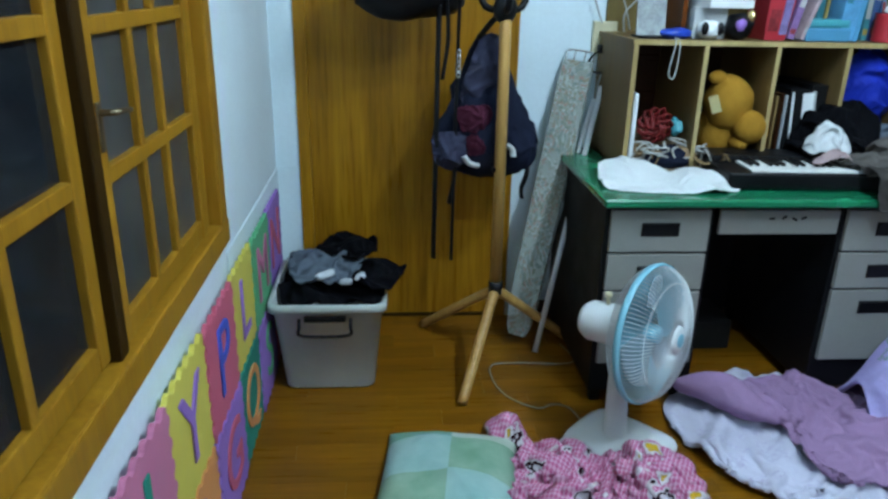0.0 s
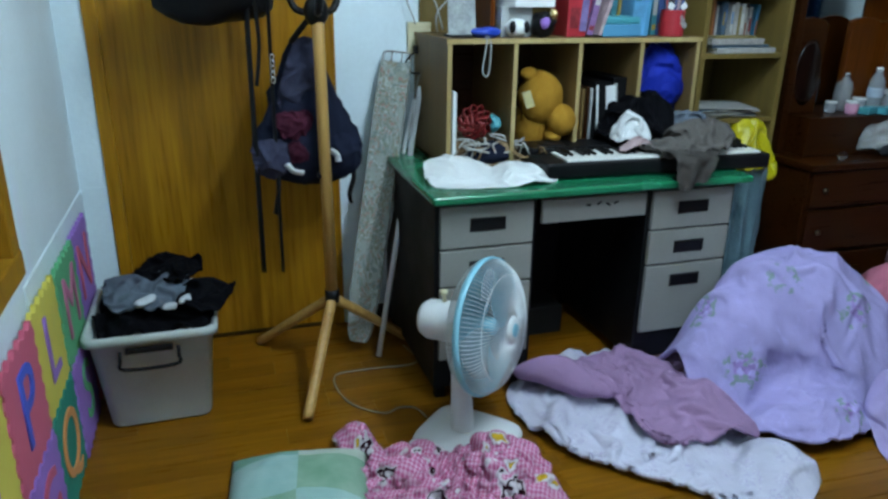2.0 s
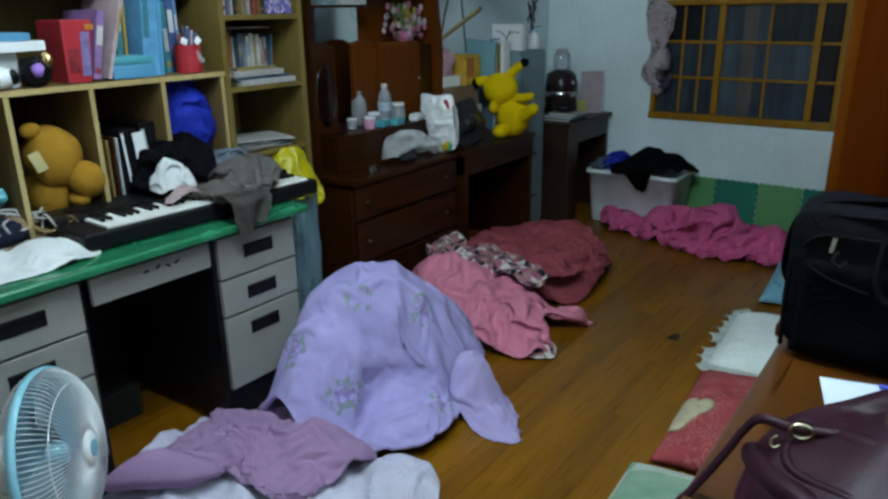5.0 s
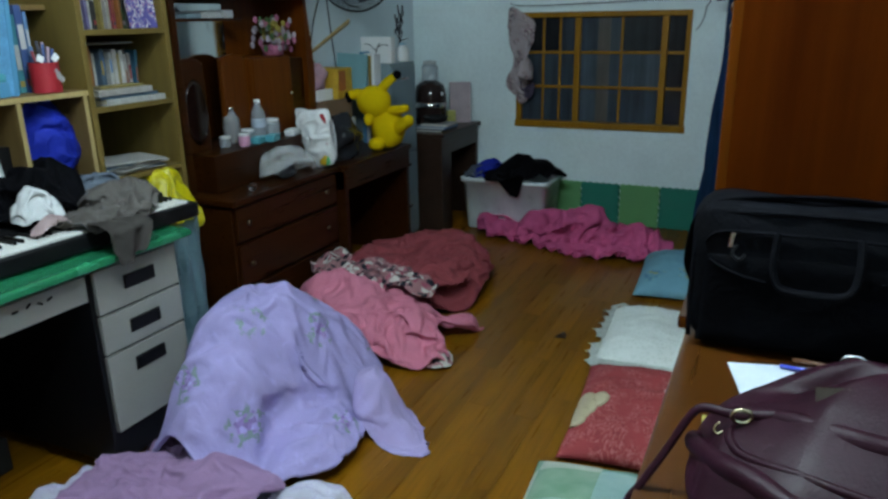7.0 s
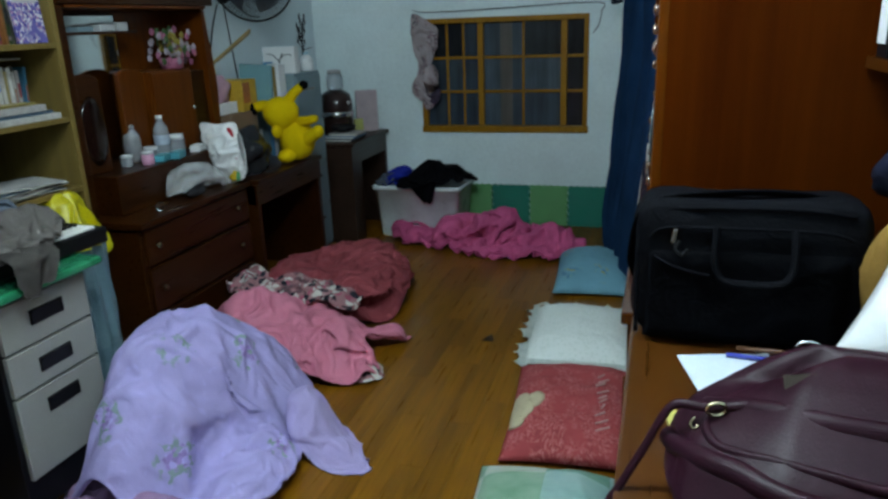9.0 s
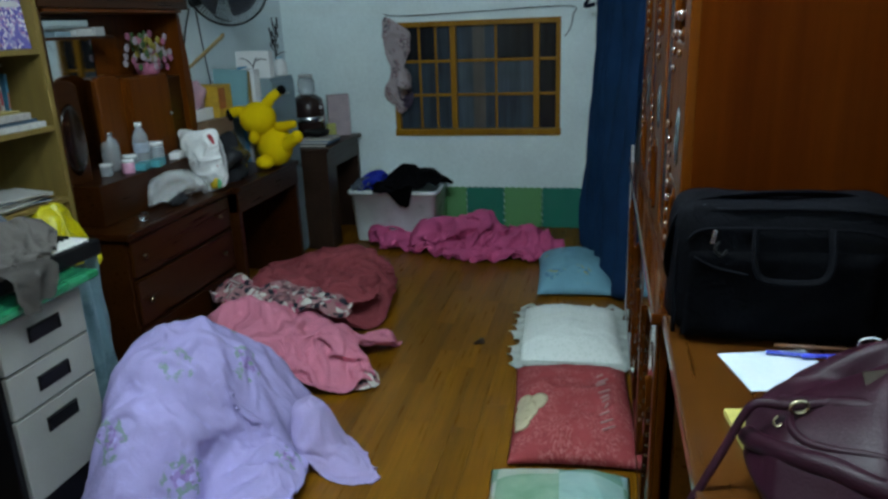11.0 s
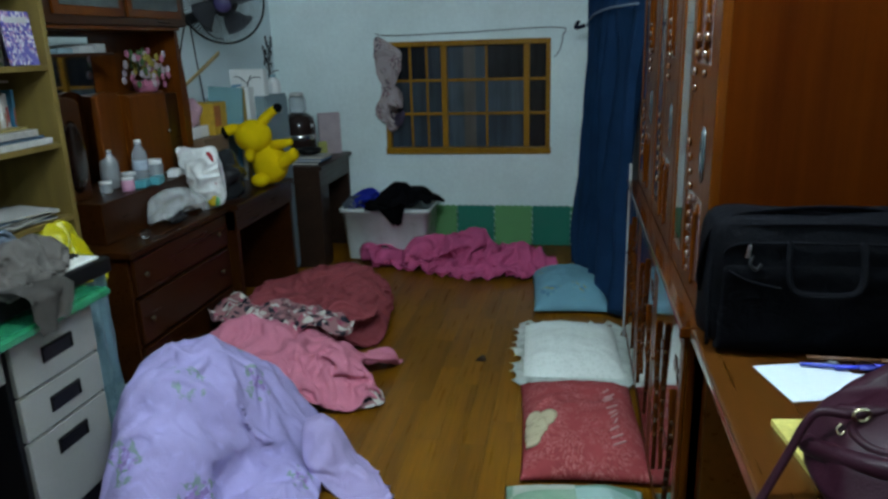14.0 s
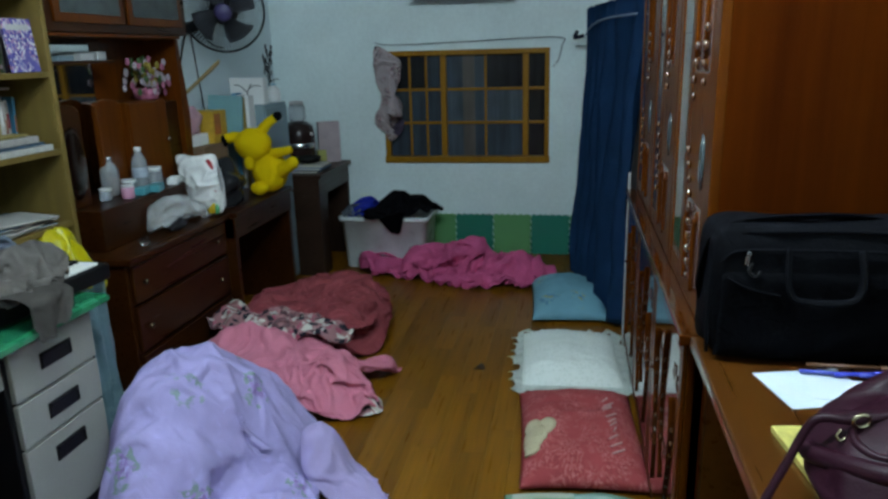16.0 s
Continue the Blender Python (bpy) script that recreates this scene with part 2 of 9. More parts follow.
def solo(name, bm, mat, base, label="", category="", group="", kind="", smooth=False, m=None):
    """A thing that is one mesh."""
    if m is None:
        bmesh.ops.translate(bm, verts=bm.verts, vec=-Vector(base))
    ob = new(name, done(bm, name, mat, smooth))
    ob.matrix_basis = Matrix.Translation(base) if m is None else m
    BASE[ob] = Vector(base) if m is None else Vector((0, 0, 0))
    return tagged(ob, label, category, group, kind)


def box(x0, x1, y0, y1, z0, z1, bev=0.0, bm=None, seg=2):
    own = bm or bmesh.new()
    r = bmesh.ops.create_cube(own, size=1.0)
    vs = r["verts"]
    for v in vs:
        v.co = Vector((x0 + (v.co.x + 0.5) * (x1 - x0), y0 + (v.co.y + 0.5) * (y1 - y0), z0 + (v.co.z + 0.5) * (z1 - z0)))
    if bev:
        es = {e for v in vs for e in v.link_edges}
        bmesh.ops.bevel(own, geom=list(es), offset=bev, segments=seg, profile=0.6, affect="EDGES")
    return own


def turned(bm, m):
    bmesh.ops.transform(bm, matrix=m, verts=bm.verts)
    return bm


def ring_sweep(rings, bm=None, close_ends=True):
    """Skin a list of rings, each a list of points."""
    bm = bm or bmesh.new()
    vs = [[bm.verts.new(p) for p in ring] for ring in rings]
    n = len(vs[0])
    for a, b in zip(vs, vs[1:]):
        for k in range(n):
            bm.faces.new((a[k], a[(k + 1) % n], b[(k + 1) % n], b[k]))
    if close_ends:
        bm.faces.new(vs[0][::-1])
        bm.faces.new(vs[-1])
    return bm


def spline(pts, per=8, closed=False):
    pts = [Vector(p) for p in pts]
    n, out = len(pts), []
    for k in range(n if closed else n - 1):
        p = [pts[(k + j) % n] if closed else pts[min(max(k + j, 0), n - 1)] for j in (-1, 0, 1, 2)]
        for s in range(per):
            t = s / per
            out.append(0.5 * (2 * p[1] + (p[2] - p[0]) * t + (2 * p[0] - 5 * p[1] + 4 * p[2] - p[3]) * t * t + (3 * p[1] - p[0] - 3 * p[2] + p[3]) * t**3))
    return out if closed else out + [pts[-1]]


def tube(pts, r, n=8, bm=None, per=6, flat=1.0, closed=False):
    """A round (or flattened) tube along a smooth line; r is one radius or one for each end."""
    line = spline(pts, per, closed) if per > 1 else [Vector(p) for p in pts]
    r0, r1 = r if isinstance(r, tuple) else (r, r)
    rings, side = [], None
    for k, p in enumerate(line):
        a, b = (line[k - 1], line[(k + 1) % len(line)]) if closed else (line[max(k - 1, 0)], line[min(k + 1, len(line) - 1)])
        t = (b - a).normalized()
        side = (side - t * side.dot(t)) if side else t.orthogonal()
        side.normalize()
        up = t.cross(side)
        rr = r0 + (r1 - r0) * k / max(1, len(line) - 1)
        rings.append([p + side * math.cos(2 * math.pi * j / n) * rr + up * math.sin(2 * math.pi * j / n) * rr * flat for j in range(n)])
    if closed:
        rings.append([Vector(q) for q in rings[0]])
        return ring_sweep(rings, bm, False)
    return ring_sweep(rings, bm)


def rod(p0, p1, r0, r1=None, n=14, bm=None):
    return tube((p0, p1), (r0, r0 if r1 is None else r1), n, bm, per=1)


def lathe(profile, at=(0, 0, 0), n=24, bm=None):
    at = Vector(at)
    rings = [[at + Vector((math.cos(2 * math.pi * k / n) * r, math.sin(2 * math.pi * k / n) * r, z)) for k in range(n)] for r, z in profile]
    return ring_sweep(rings, bm)


def ball(c, r, bm=None, seg=18, bend=0.0, seed=0, rot=None):
    """An ellipsoid, uneven if bend is given."""
    own = bm or bmesh.new()
    vs = bmesh.ops.create_uvsphere(own, u_segments=seg, v_segments=max(6, seg * 2 // 3), radius=1.0)["verts"]
    r = Vector((r, r, r)) if isinstance(r, (int, float)) else Vector(r)
    for v in vs:
        p = v.co.copy()
        if bend:
            p *= 1 + bend * noise.noise(p * 1.6 + Vector((seed, seed * 2.1, 0)))
        p = Vector((p.x * r.x, p.y * r.y, p.z * r.z))
        if rot:
            p = rot @ p
        v.co = p + Vector(c)
    return own


def folds(x, y, seed, size, along, stretch):
    """Creases of cloth: warped sharp ridges of three sizes that run mostly along one angle."""
    a = radians(along)
    w = noise.noise(Vector((x * 2.3, y * 2.3, seed))) * 0.22
    w2 = noise.noise(Vector((x * 6.1, y * 6.1, seed + 9))) * 0.05
    total = 0.0
    for k, (s, turn, gain) in enumerate(((1.0, 0.0, 0.72), (0.5, 0.6, 0.22), (0.26, -0.5, 0.05))):
        b = a + turn + w * 1.5
        u, v = x * math.cos(b) + y * math.sin(b), -x * math.sin(b) + y * math.cos(b)
        n = noise.noise(Vector(((u + w) / (size * s * stretch), (v + w + w2) / (size * s), seed + k * 5.3)))
        total += gain * max(0.0, 1 - abs(n) * 2.0) ** 1.7
    return total


def swell(x, y, bumps):
    """Height of what lies under a cloth."""
    h = np.zeros_like(x)
    for b in bumps:
        flat = b[5] if len(b) > 5 else 1.25
        g = b[4] * np.exp(-np.minimum(30, (((x - b[0]) / b[2]) ** 2 + ((y - b[1]) / b[3]) ** 2)) ** flat)
        h = np.maximum(h, g) + 0.2 * np.minimum(h, g)
    return h


def lattice(n, seed, cells):
    """Smooth random field on an n x n grid, about -1 to 1."""
    r = np.random.RandomState(seed)
    g = r.uniform(-1, 1, (cells + 3, cells + 3))
    u = np.linspace(0, cells, n)
    i = np.minimum(u.astype(int), cells)
    f = u - i
    f = f * f * (3 - 2 * f)
    a = g[i][:, i] * (1 - f)[None, :] + g[i][:, i + 1] * f[None, :]
    b = g[i + 1][:, i] * (1 - f)[None, :] + g[i + 1][:, i + 1] * f[None, :]
    return a * (1 - f)[:, None] + b * f[:, None]


def drape(outline, bumps, slack=(1.15, 1.15), seed=1, n=72, along=0.0, steps=150, lift=0.0, stiff=0.3, thick=0.008, fine=2, hold=0.12, wave=0.1, weight=0.00002, creases=0.0, crease_size=0.14, lines=()):
    """Loose cloth let fall over swellings (x, y, rx, ry, h, flatness): more cloth than ground to cover, so that it
    buckles into folds of its own. The outline is where its rim comes to lie."""
    rim = np.array([tuple(p)[:2] for p in spline([(x, y, 0) for x, y in outline], 12, True)])
    c = rim.mean(axis=0)
    ang = np.arctan2(rim[:, 1] - c[1], rim[:, 0] - c[0])
    rad = np.hypot(rim[:, 0] - c[0], rim[:, 1] - c[1])
    o = np.argsort(ang)
    ang, rad = ang[o], rad[o]
    ang, rad = np.concatenate((ang - 2 * math.pi, ang, ang + 2 * math.pi)), np.concatenate((rad, rad, rad))
    s = np.linspace(-1, 1, n)
    u, v = np.meshgrid(s, s, indexing="ij")
    r = np.sqrt(np.maximum(0, u * u + v * v - u * u * v * v))
    th = np.arctan2(v * np.sqrt(1 - u * u / 2), u * np.sqrt(1 - v * v / 2)) + radians(along)
    th = (th + math.pi) % (2 * math.pi) - math.pi
    R = np.interp(th, ang, rad) * r
    x, y = c[0] + R * np.cos(th), c[1] + R * np.sin(th)
    P = np.stack((x, y, swell(x, y, bumps) + 0.004), axis=2)
    home = P[:, :, :2].copy()
    ease = 0.7 + 0.6 * lattice(n, seed + 7, 4)

    def length(a, b, k):
        d = np.linalg.norm(b - a, axis=2)
        e = ease[:d.shape[0], :d.shape[1]]
        return d * (1 + (k - 1) * np.maximum(0.1, e))
    both = (slack[0] + slack[1]) / 2
    r_u, r_v = length(P[:-1], P[1:], slack[0]), length(P[:, :-1], P[:, 1:], slack[1])
    r_d, r_e = length(P[:-1, :-1], P[1:, 1:], both), length(P[1:, :-1], P[:-1, 1:], both)
    span = 2 * rad.mean()
    cells = max(4, int(span * 1.6 / wave))
    swing = wave * 0.55 * math.sqrt(max(0.0, both - 1))
    warp = lattice(n, seed + 3, 3) * 0.9
    ripple = np.sin((u * slack[0] ** 2 + v * (slack[1] - slack[0]) * 2 + warp) * span * math.pi * 0.5 / wave) if slack[0] > slack[1] else np.sin((v * slack[1] ** 2 + u * (slack[1] - slack[0]) * 2 + warp) * span * math.pi * 0.5 / wave)
    P[:, :, 2] += swing * (1.5 + 0.8 * ripple + 1.3 * lattice(n, seed, cells) + 0.6 * lattice(n, seed + 1, cells * 2))
    old = P.copy()

    def tie(a, b, rest, k):
        d = P[b] - P[a]
        q = np.linalg.norm(d, axis=2)
        w = (k * 0.5 * (q - rest) / np.maximum(q, 1e-6))[:, :, None] * d
        P[a] += w
        P[b] -= w

    def spread(a, b, rest, k):
        d = P[b] - P[a]
        q = np.linalg.norm(d, axis=2)
        w = (k * np.minimum(0, q - rest) / np.maximum(q, 1e-6))[:, :, None] * d
        move = np.zeros_like(P)
        move[a] += w
        move[b] -= w
        return move
    S = slice
    al = S(None)
    edge = np.zeros((n, n), bool)
    edge[0], edge[-1], edge[:, 0], edge[:, -1] = True, True, True, True
    for step in range(steps):
        vel = (P - old) * 0.93
        old = P.copy()
        P += vel
        P[:, :, 2] -= weight
        for again in (0, 1):
            for k in (0, 1):
                m = (n - k) // 2
                tie((S(k, k + 2 * m, 2), al), (S(k + 1, k + 2 * m, 2), al), r_u[k:k + 2 * m:2], 1.0)
                tie((al, S(k, k + 2 * m, 2)), (al, S(k + 1, k + 2 * m, 2)), r_v[:, k:k + 2 * m:2], 1.0)
            P += spread((S(0, -1), S(0, -1)), (S(1, None), S(1, None)), r_d, 0.2) + spread((S(1, None), S(0, -1)), (S(0, -1), S(1, None)), r_e, 0.2)
            for q, k in ((2, stiff), (4, stiff * 0.6)):
                P += spread((S(0, -q), al), (S(q, None), al), r_u[:1 - q] * q * (1.0 - 0.05 * q), k * 0.5)
                P += spread((al, S(0, -q)), (al, S(q, None)), r_v[:, :1 - q] * q * (1.0 - 0.05 * q), k * 0.5)
        P[edge, :2] += (home[edge] - P[edge, :2]) * hold
        h = swell(P[:, :, 0], P[:, :, 1], bumps) + 0.004
        hit = P[:, :, 2] < h
        P[hit, :2] = old[hit, :2] * 0.6 + P[hit, :2] * 0.4
        P[:, :, 2] = np.maximum(P[:, :, 2], h)
    for k in range(2):
        A = P.copy()
        P[1:-1] = A[1:-1] * 0.6 + (A[:-2] + A[2:]) * 0.2
        P[:, 1:-1] = P[:, 1:-1] * 0.6 + (P[:, :-2] + P[:, 2:]) * 0.2
    for k in range(fine - 1):
        for axis in (0, 1):
            A = np.moveaxis(P, axis, 0)
            pad = np.concatenate((A[:1] * 2 - A[1:2], A, A[-1:] * 2 - A[-2:-1]))
            mid = (9 * (pad[1:-2] + pad[2:-1]) - pad[:-3] - pad[3:]) / 16
            B = np.empty((2 * len(A) - 1,) + A.shape[1:])
            B[::2], B[1::2] = A, mid
            P = np.moveaxis(B, 0, axis)
    for x0, y0, x1, y1, cw, ch in lines:
        dx, dy = x1 - x0, y1 - y0
        t = np.clip(((P[:, :, 0] - x0) * dx + (P[:, :, 1] - y0) * dy) / (dx * dx + dy * dy), 0, 1)
        bend = 0.5 * cw * np.sin(t * 6 + seed + x0 * 9)
        d = np.hypot(P[:, :, 0] - x0 - t * dx + bend * dy / math.hypot(dx, dy), P[:, :, 1] - y0 - t * dy - bend * dx / math.hypot(dx, dy))
        P[:, :, 2] += ch * np.exp(-((d / cw) ** 2)) * (0.35 + 0.65 * np.sin(np.pi * np.clip(t, 0.06, 0.94)))
    if creases:
        n = P.shape[0]
        rough = np.array([[folds(P[i, j, 0], P[i, j, 1], seed, crease_size, along, 3.0) for j in range(n)] for i in range(n)])
        k = np.arange(n)
        rimfade = np.minimum(1, np.minimum(k, n - 1 - k) / (n * 0.06))
        gu, gv = np.gradient(P, axis=0), np.gradient(P, axis=1)
        nor = np.cross(gu, gv)
        nor /= np.maximum(1e-9, np.linalg.norm(nor, axis=2))[:, :, None]
        nor *= np.where(nor[:, :, 2:] < 0, -1, 1)
        P += nor * (creases * rough * np.minimum.outer(rimfade, rimfade))[:, :, None]
    P[:, :, 2] += lift
    n = P.shape[0]
    gu, gv = np.gradient(P, axis=0), np.gradient(P, axis=1)
    nor = np.cross(gu, gv)
    nor /= np.maximum(1e-9, np.linalg.norm(nor, axis=2))[:, :, None]
    low = P - nor * thick
    low[:, :, 2] = np.maximum(low[:, :, 2], lift + 0.0015)
    P[:, :, 2] = np.maximum(P[:, :, 2], lift + 0.005)
    idx = np.arange(n * n).reshape(n, n)
    quad = np.stack((idx[:-1, :-1], idx[1:, :-1], idx[1:, 1:], idx[:-1, 1:]), axis=2).reshape(-1, 4)
    ring = np.concatenate((idx[:-1, 0], idx[-1, :-1], idx[:0:-1, -1], idx[0, :0:-1]))
    nxt = np.roll(ring, -1)
    faces = np.concatenate((quad, quad[:, ::-1] + n * n, np.stack((ring, ring + n * n, nxt + n * n, nxt), axis=1)))
    me = bpy.data.meshes.new("cloth")
    me.from_pydata(np.concatenate((P.reshape(-1, 3), low.reshape(-1, 3))).tolist(), [], faces.tolist())
    bm = bmesh.new()
    bm.from_mesh(me)
    bpy.data.meshes.remove(me)
    return bm


def cushion(w, d, h, seed=0, n=34, ruffle=0.0, sag=0.0):
    """A pillow lying flat, its corners drawn out and its faces creased."""
    bm = bmesh.new()
    grids = []
    for side in (1, -1):
        g = []
        for i in range(n + 1):
            row = []
            for j in range(n + 1):
                u, v = 2 * i / n - 1, 2 * j / n - 1
                pinch = 1 - 0.04 * (1 - abs(v) ** 2) * abs(u) ** 3
                pinch2 = 1 - 0.04 * (1 - abs(u) ** 2) * abs(v) ** 3
                x, y = u * w / 2 * pinch, v * d / 2 * pinch2
                full = max(0.0, (1 - abs(u) ** 2.6) * (1 - abs(v) ** 2.6)) ** 0.55
                z = h * (0.55 + 0.45 * side) * full if side > 0 else -h * 0.18 * full
                if side > 0:
                    z += full * (0.016 * folds(x, y, seed, 0.17, 40 * seed, 2.5) + 0.016 * noise.noise(Vector((x * 6, y * 6, seed))) + 0.004 * noise.noise(Vector((x * 24, y * 24, seed))))
                    z -= sag * full * math.exp(-((x / (w * 0.3)) ** 2 + (y / (d * 0.3)) ** 2))
                edge = i in (0, n) or j in (0, n)
                row.append((Vector((x, y, z + h * 0.18)), edge))
            g.append(row)
        grids.append(g)
    top = [[bm.verts.new(p) for p, _ in row] for row in grids[0]]
    low = [[top[i][j] if grids[1][i][j][1] else bm.verts.new(grids[1][i][j][0]) for j in range(n + 1)] for i in range(n + 1)]
    for g in (top, low):
        for i in range(n):
            for j in range(n):
                bm.faces.new((g[i][j], g[i + 1][j], g[i + 1][j + 1], g[i][j + 1]))
    return bm


def ruffle(w, d, z, out, seed=0, waves=60):
    """A gathered frill round a rectangle."""
    bm = bmesh.new()
    pts = []
    n = waves * 8
    per = 2 * (w + d)
    for k in range(n):
        s = per * k / n
        if s < w:
            p, o = Vector((-w / 2 + s, -d / 2, 0)), Vector((0, -1, 0))
        elif s < w + d:
            p, o = Vector((w / 2, -d / 2 + s - w, 0)), Vector((1, 0, 0))
        elif s < 2 * w + d:
            p, o = Vector((w / 2 - (s - w - d), d / 2, 0)), Vector((0, 1, 0))
        else:
            p, o = Vector((-w / 2, d / 2 - (s - 2 * w - d), 0)), Vector((-1, 0, 0))
        pts.append((p, o, k))
    rows = []
    for f in (0, 0.5, 1):
        row = []
        for p, o, k in pts:
            wave = math.sin(k * math.pi / 4 + noise.noise(Vector((k * 0.13, seed, 0))) * 3)
            ext = out * f * (0.72 + 0.2 * math.cos(k * math.pi / 4) + 0.6 * noise.noise(Vector((k * 0.11, seed + 5, 0))))
            row.append(bm.verts.new(p + o * ext + Vector((0, 0, z * (1 - 0.5 * f) + 0.011 * wave * f + 0.004))))
        rows.append(row)
    for a, b in zip(rows, rows[1:]):
        for k in range(n):
            bm.faces.new((a[k], a[(k + 1) % n], b[(k + 1) % n], b[k]))
    bmesh.ops.solidify(bm, geom=bm.faces[:], thickness=0.003)
    return bm


def lettering(text, size, depth=0.004):
    """The outline of a character in the built-in font as a thin solid, in its own x, y plane."""
    cu = bpy.data.curves.new("letter", "FONT")
    cu.body, cu.size, cu.extrude, cu.align_x, cu.align_y = text, size, depth / 2, "CENTER", "CENTER"
    ob = new("letter", cu)
    bpy.context.view_layer.update()
    me = bpy.data.meshes.new_from_object(ob.evaluated_get(bpy.context.evaluated_depsgraph_get()))
    bpy.data.objects.remove(ob)
    bm = bmesh.new()
    bm.from_mesh(me)
    bpy.data.meshes.remove(me)
    return bm


def hanging(pts_top, pts_low, z_top, z_low, amp, seed, waves=9, nu=90, nv=40, thick=0.004):
    """A cloth that hangs from a line to a lower line, in folds."""
    bm = bmesh.new()
    top, low = spline([(x, y, 0) for x, y in pts_top], 10), spline([(x, y, 0) for x, y in pts_low], 10)
    at = lambda line, u: line[min(int(u * (len(line) - 1)), len(line) - 2)].lerp(line[min(int(u * (len(line) - 1)), len(line) - 2) + 1], u * (len(line) - 1) - min(int(u * (len(line) - 1)), len(line) - 2))
    rows = []
    for j in range(nv + 1):
        v = j / nv
        row = []
        for i in range(nu + 1):
            u = i / nu
            a, b = at(top, u), at(low, u)
            d = (at(top, min(1, u + 0.02)) - at(top, max(0, u - 0.02))).normalized()
            out = Vector((d.y, -d.x, 0))
            wave = math.sin(u * waves * 2 * math.pi + 1.5 * noise.noise(Vector((u * 4, v * 1.5, seed))))
            p = a.lerp(b, v) + out * amp * wave * (0.5 + 0.5 * v) + out * amp * noise.noise(Vector((u * 9, v * 4, seed + 3)))
            row.append(bm.verts.new((p.x, p.y, z_top + (z_low - z_top) * v)))
        rows.append(row)
    for a, b in zip(rows, rows[1:]):
        for i in range(nu):
            bm.faces.new((a[i], a[i + 1], b[i + 1], b[i]))
    bmesh.ops.solidify(bm, geom=bm.faces[:], thickness=thick)
    return bm

# ---- the room ----
WX, EX, SY, NY, CZ = -2.39, 0.80, -0.285, 5.237, 2.66


def wall_with_hole(x0, x1, y0, y1, z1, hole, axis):
    """A thick wall as four blocks round an opening (a0, a1, z0, z1) along its axis."""
    bm = bmesh.new()
    a0, a1, h0, h1 = hole
    if axis == "x":
        box(x0, a0, y0, y1, 0, z1, bm=bm)
        box(a1, x1, y0, y1, 0, z1, bm=bm)
        box(a0, a1, y0, y1, 0, h0, bm=bm)
        box(a0, a1, y0, y1, h1, z1, bm=bm)
    else:
        box(x0, x1, y0, a0, 0, z1, bm=bm)
        box(x0, x1, a1, y1, 0, z1, bm=bm)
        if h0 > 0:
            box(x0, x1, a0, a1, 0, h0, bm=bm)
        box(x0, x1, a0, a1, h1, z1, bm=bm)
    return bm


SWIN = (-1.43, 0.32, 0.70, 1.98)
NWIN = (-1.58, -0.42, 0.68, 1.435)
DOOR = (-0.15, 0.61, 0.0, 2.06)
solo("wall_south", wall_with_hole(WX, EX, SY - 0.14, SY, CZ, SWIN, "x"), WALL, (0, SY, 0), "painted pale blue plaster wall round a wooden window", "wall", kind="structure")
solo("wall_north", wall_with_hole(WX, EX, NY, NY + 0.16, CZ, NWIN, "x"), NORTHWALL, (0, NY, 0), "painted pale blue plaster wall with a small window", "wall", kind="structure")
solo("wall_west", wall_with_hole(WX - 0.14, WX, SY - 0.14, NY + 0.16, CZ, DOOR, "y"), WALL, (WX, 0, 0), "painted pale blue plaster wall with a door", "wall", kind="structure")
solo("wall_east", box(EX, EX + 0.12, SY - 0.14, NY + 0.16, 0, CZ), WALL, (EX, 0, 0), "painted pale blue plaster wall behind the cabinets", "wall", kind="structure")
solo("ceiling", box(WX - 0.14, EX + 0.12, SY - 0.14, NY + 0.16, CZ, CZ + 0.1), CEIL, (0, 0, CZ), "plain white painted ceiling", "ceiling", kind="structure")
# low ledge line of thicker plaster along the south and west walls
bm = box(-2.39, -1.44, SY, SY + 0.005, 0.0, 0.655, 0.002)
box(WX, WX + 0.005, SY + 0.005, DOOR[0] - 0.045, 0.0, 0.66, 0.002, bm=bm)
solo("trim", bm, WALL, (-2.3, SY, 0), "pale plaster dado with a small top ledge", "wall trim", kind="structure")
solo("trim_wall_west", box(WX, WX + 0.016, 0.72, NY - 0.02, 0.0, 0.07, 0.003), DARKTABLE, (WX, 1, 0), "dark wooden skirting along the wall", "skirting", kind="structure")

# door
door = thing("door_1", (WX, 0.24, 0), "closed flush door in yellow-brown wood veneer", "door", kind="structure")
part("door_leaf", box(WX - 0.05, WX - 0.008, DOOR[0] + 0.002, DOOR[1] - 0.002, 0.006, 2.055, 0.002), DOORWOOD, door)
bm = box(WX - 0.012, WX + 0.012, DOOR[0] - 0.042, DOOR[0] + 0.004, 0.0, 2.06, 0.003)
part("door_frame", bm, DOORWOOD, door)
part("door_frame", box(WX - 0.012, WX + 0.012, DOOR[1] - 0.004, DOOR[1] + 0.05, 0.0, 2.06, 0.003), DOORWOOD, door)
part("door_frame", box(WX - 0.012, WX + 0.012, DOOR[0] - 0.042, DOOR[1] + 0.05, 2.06, 2.11, 0.003), WINWOOD, door)
part("threshold", box(WX - 0.06, WX + 0.006, DOOR[0], DOOR[1], 0.0, 0.012, 0.002), POSTWOOD, door)

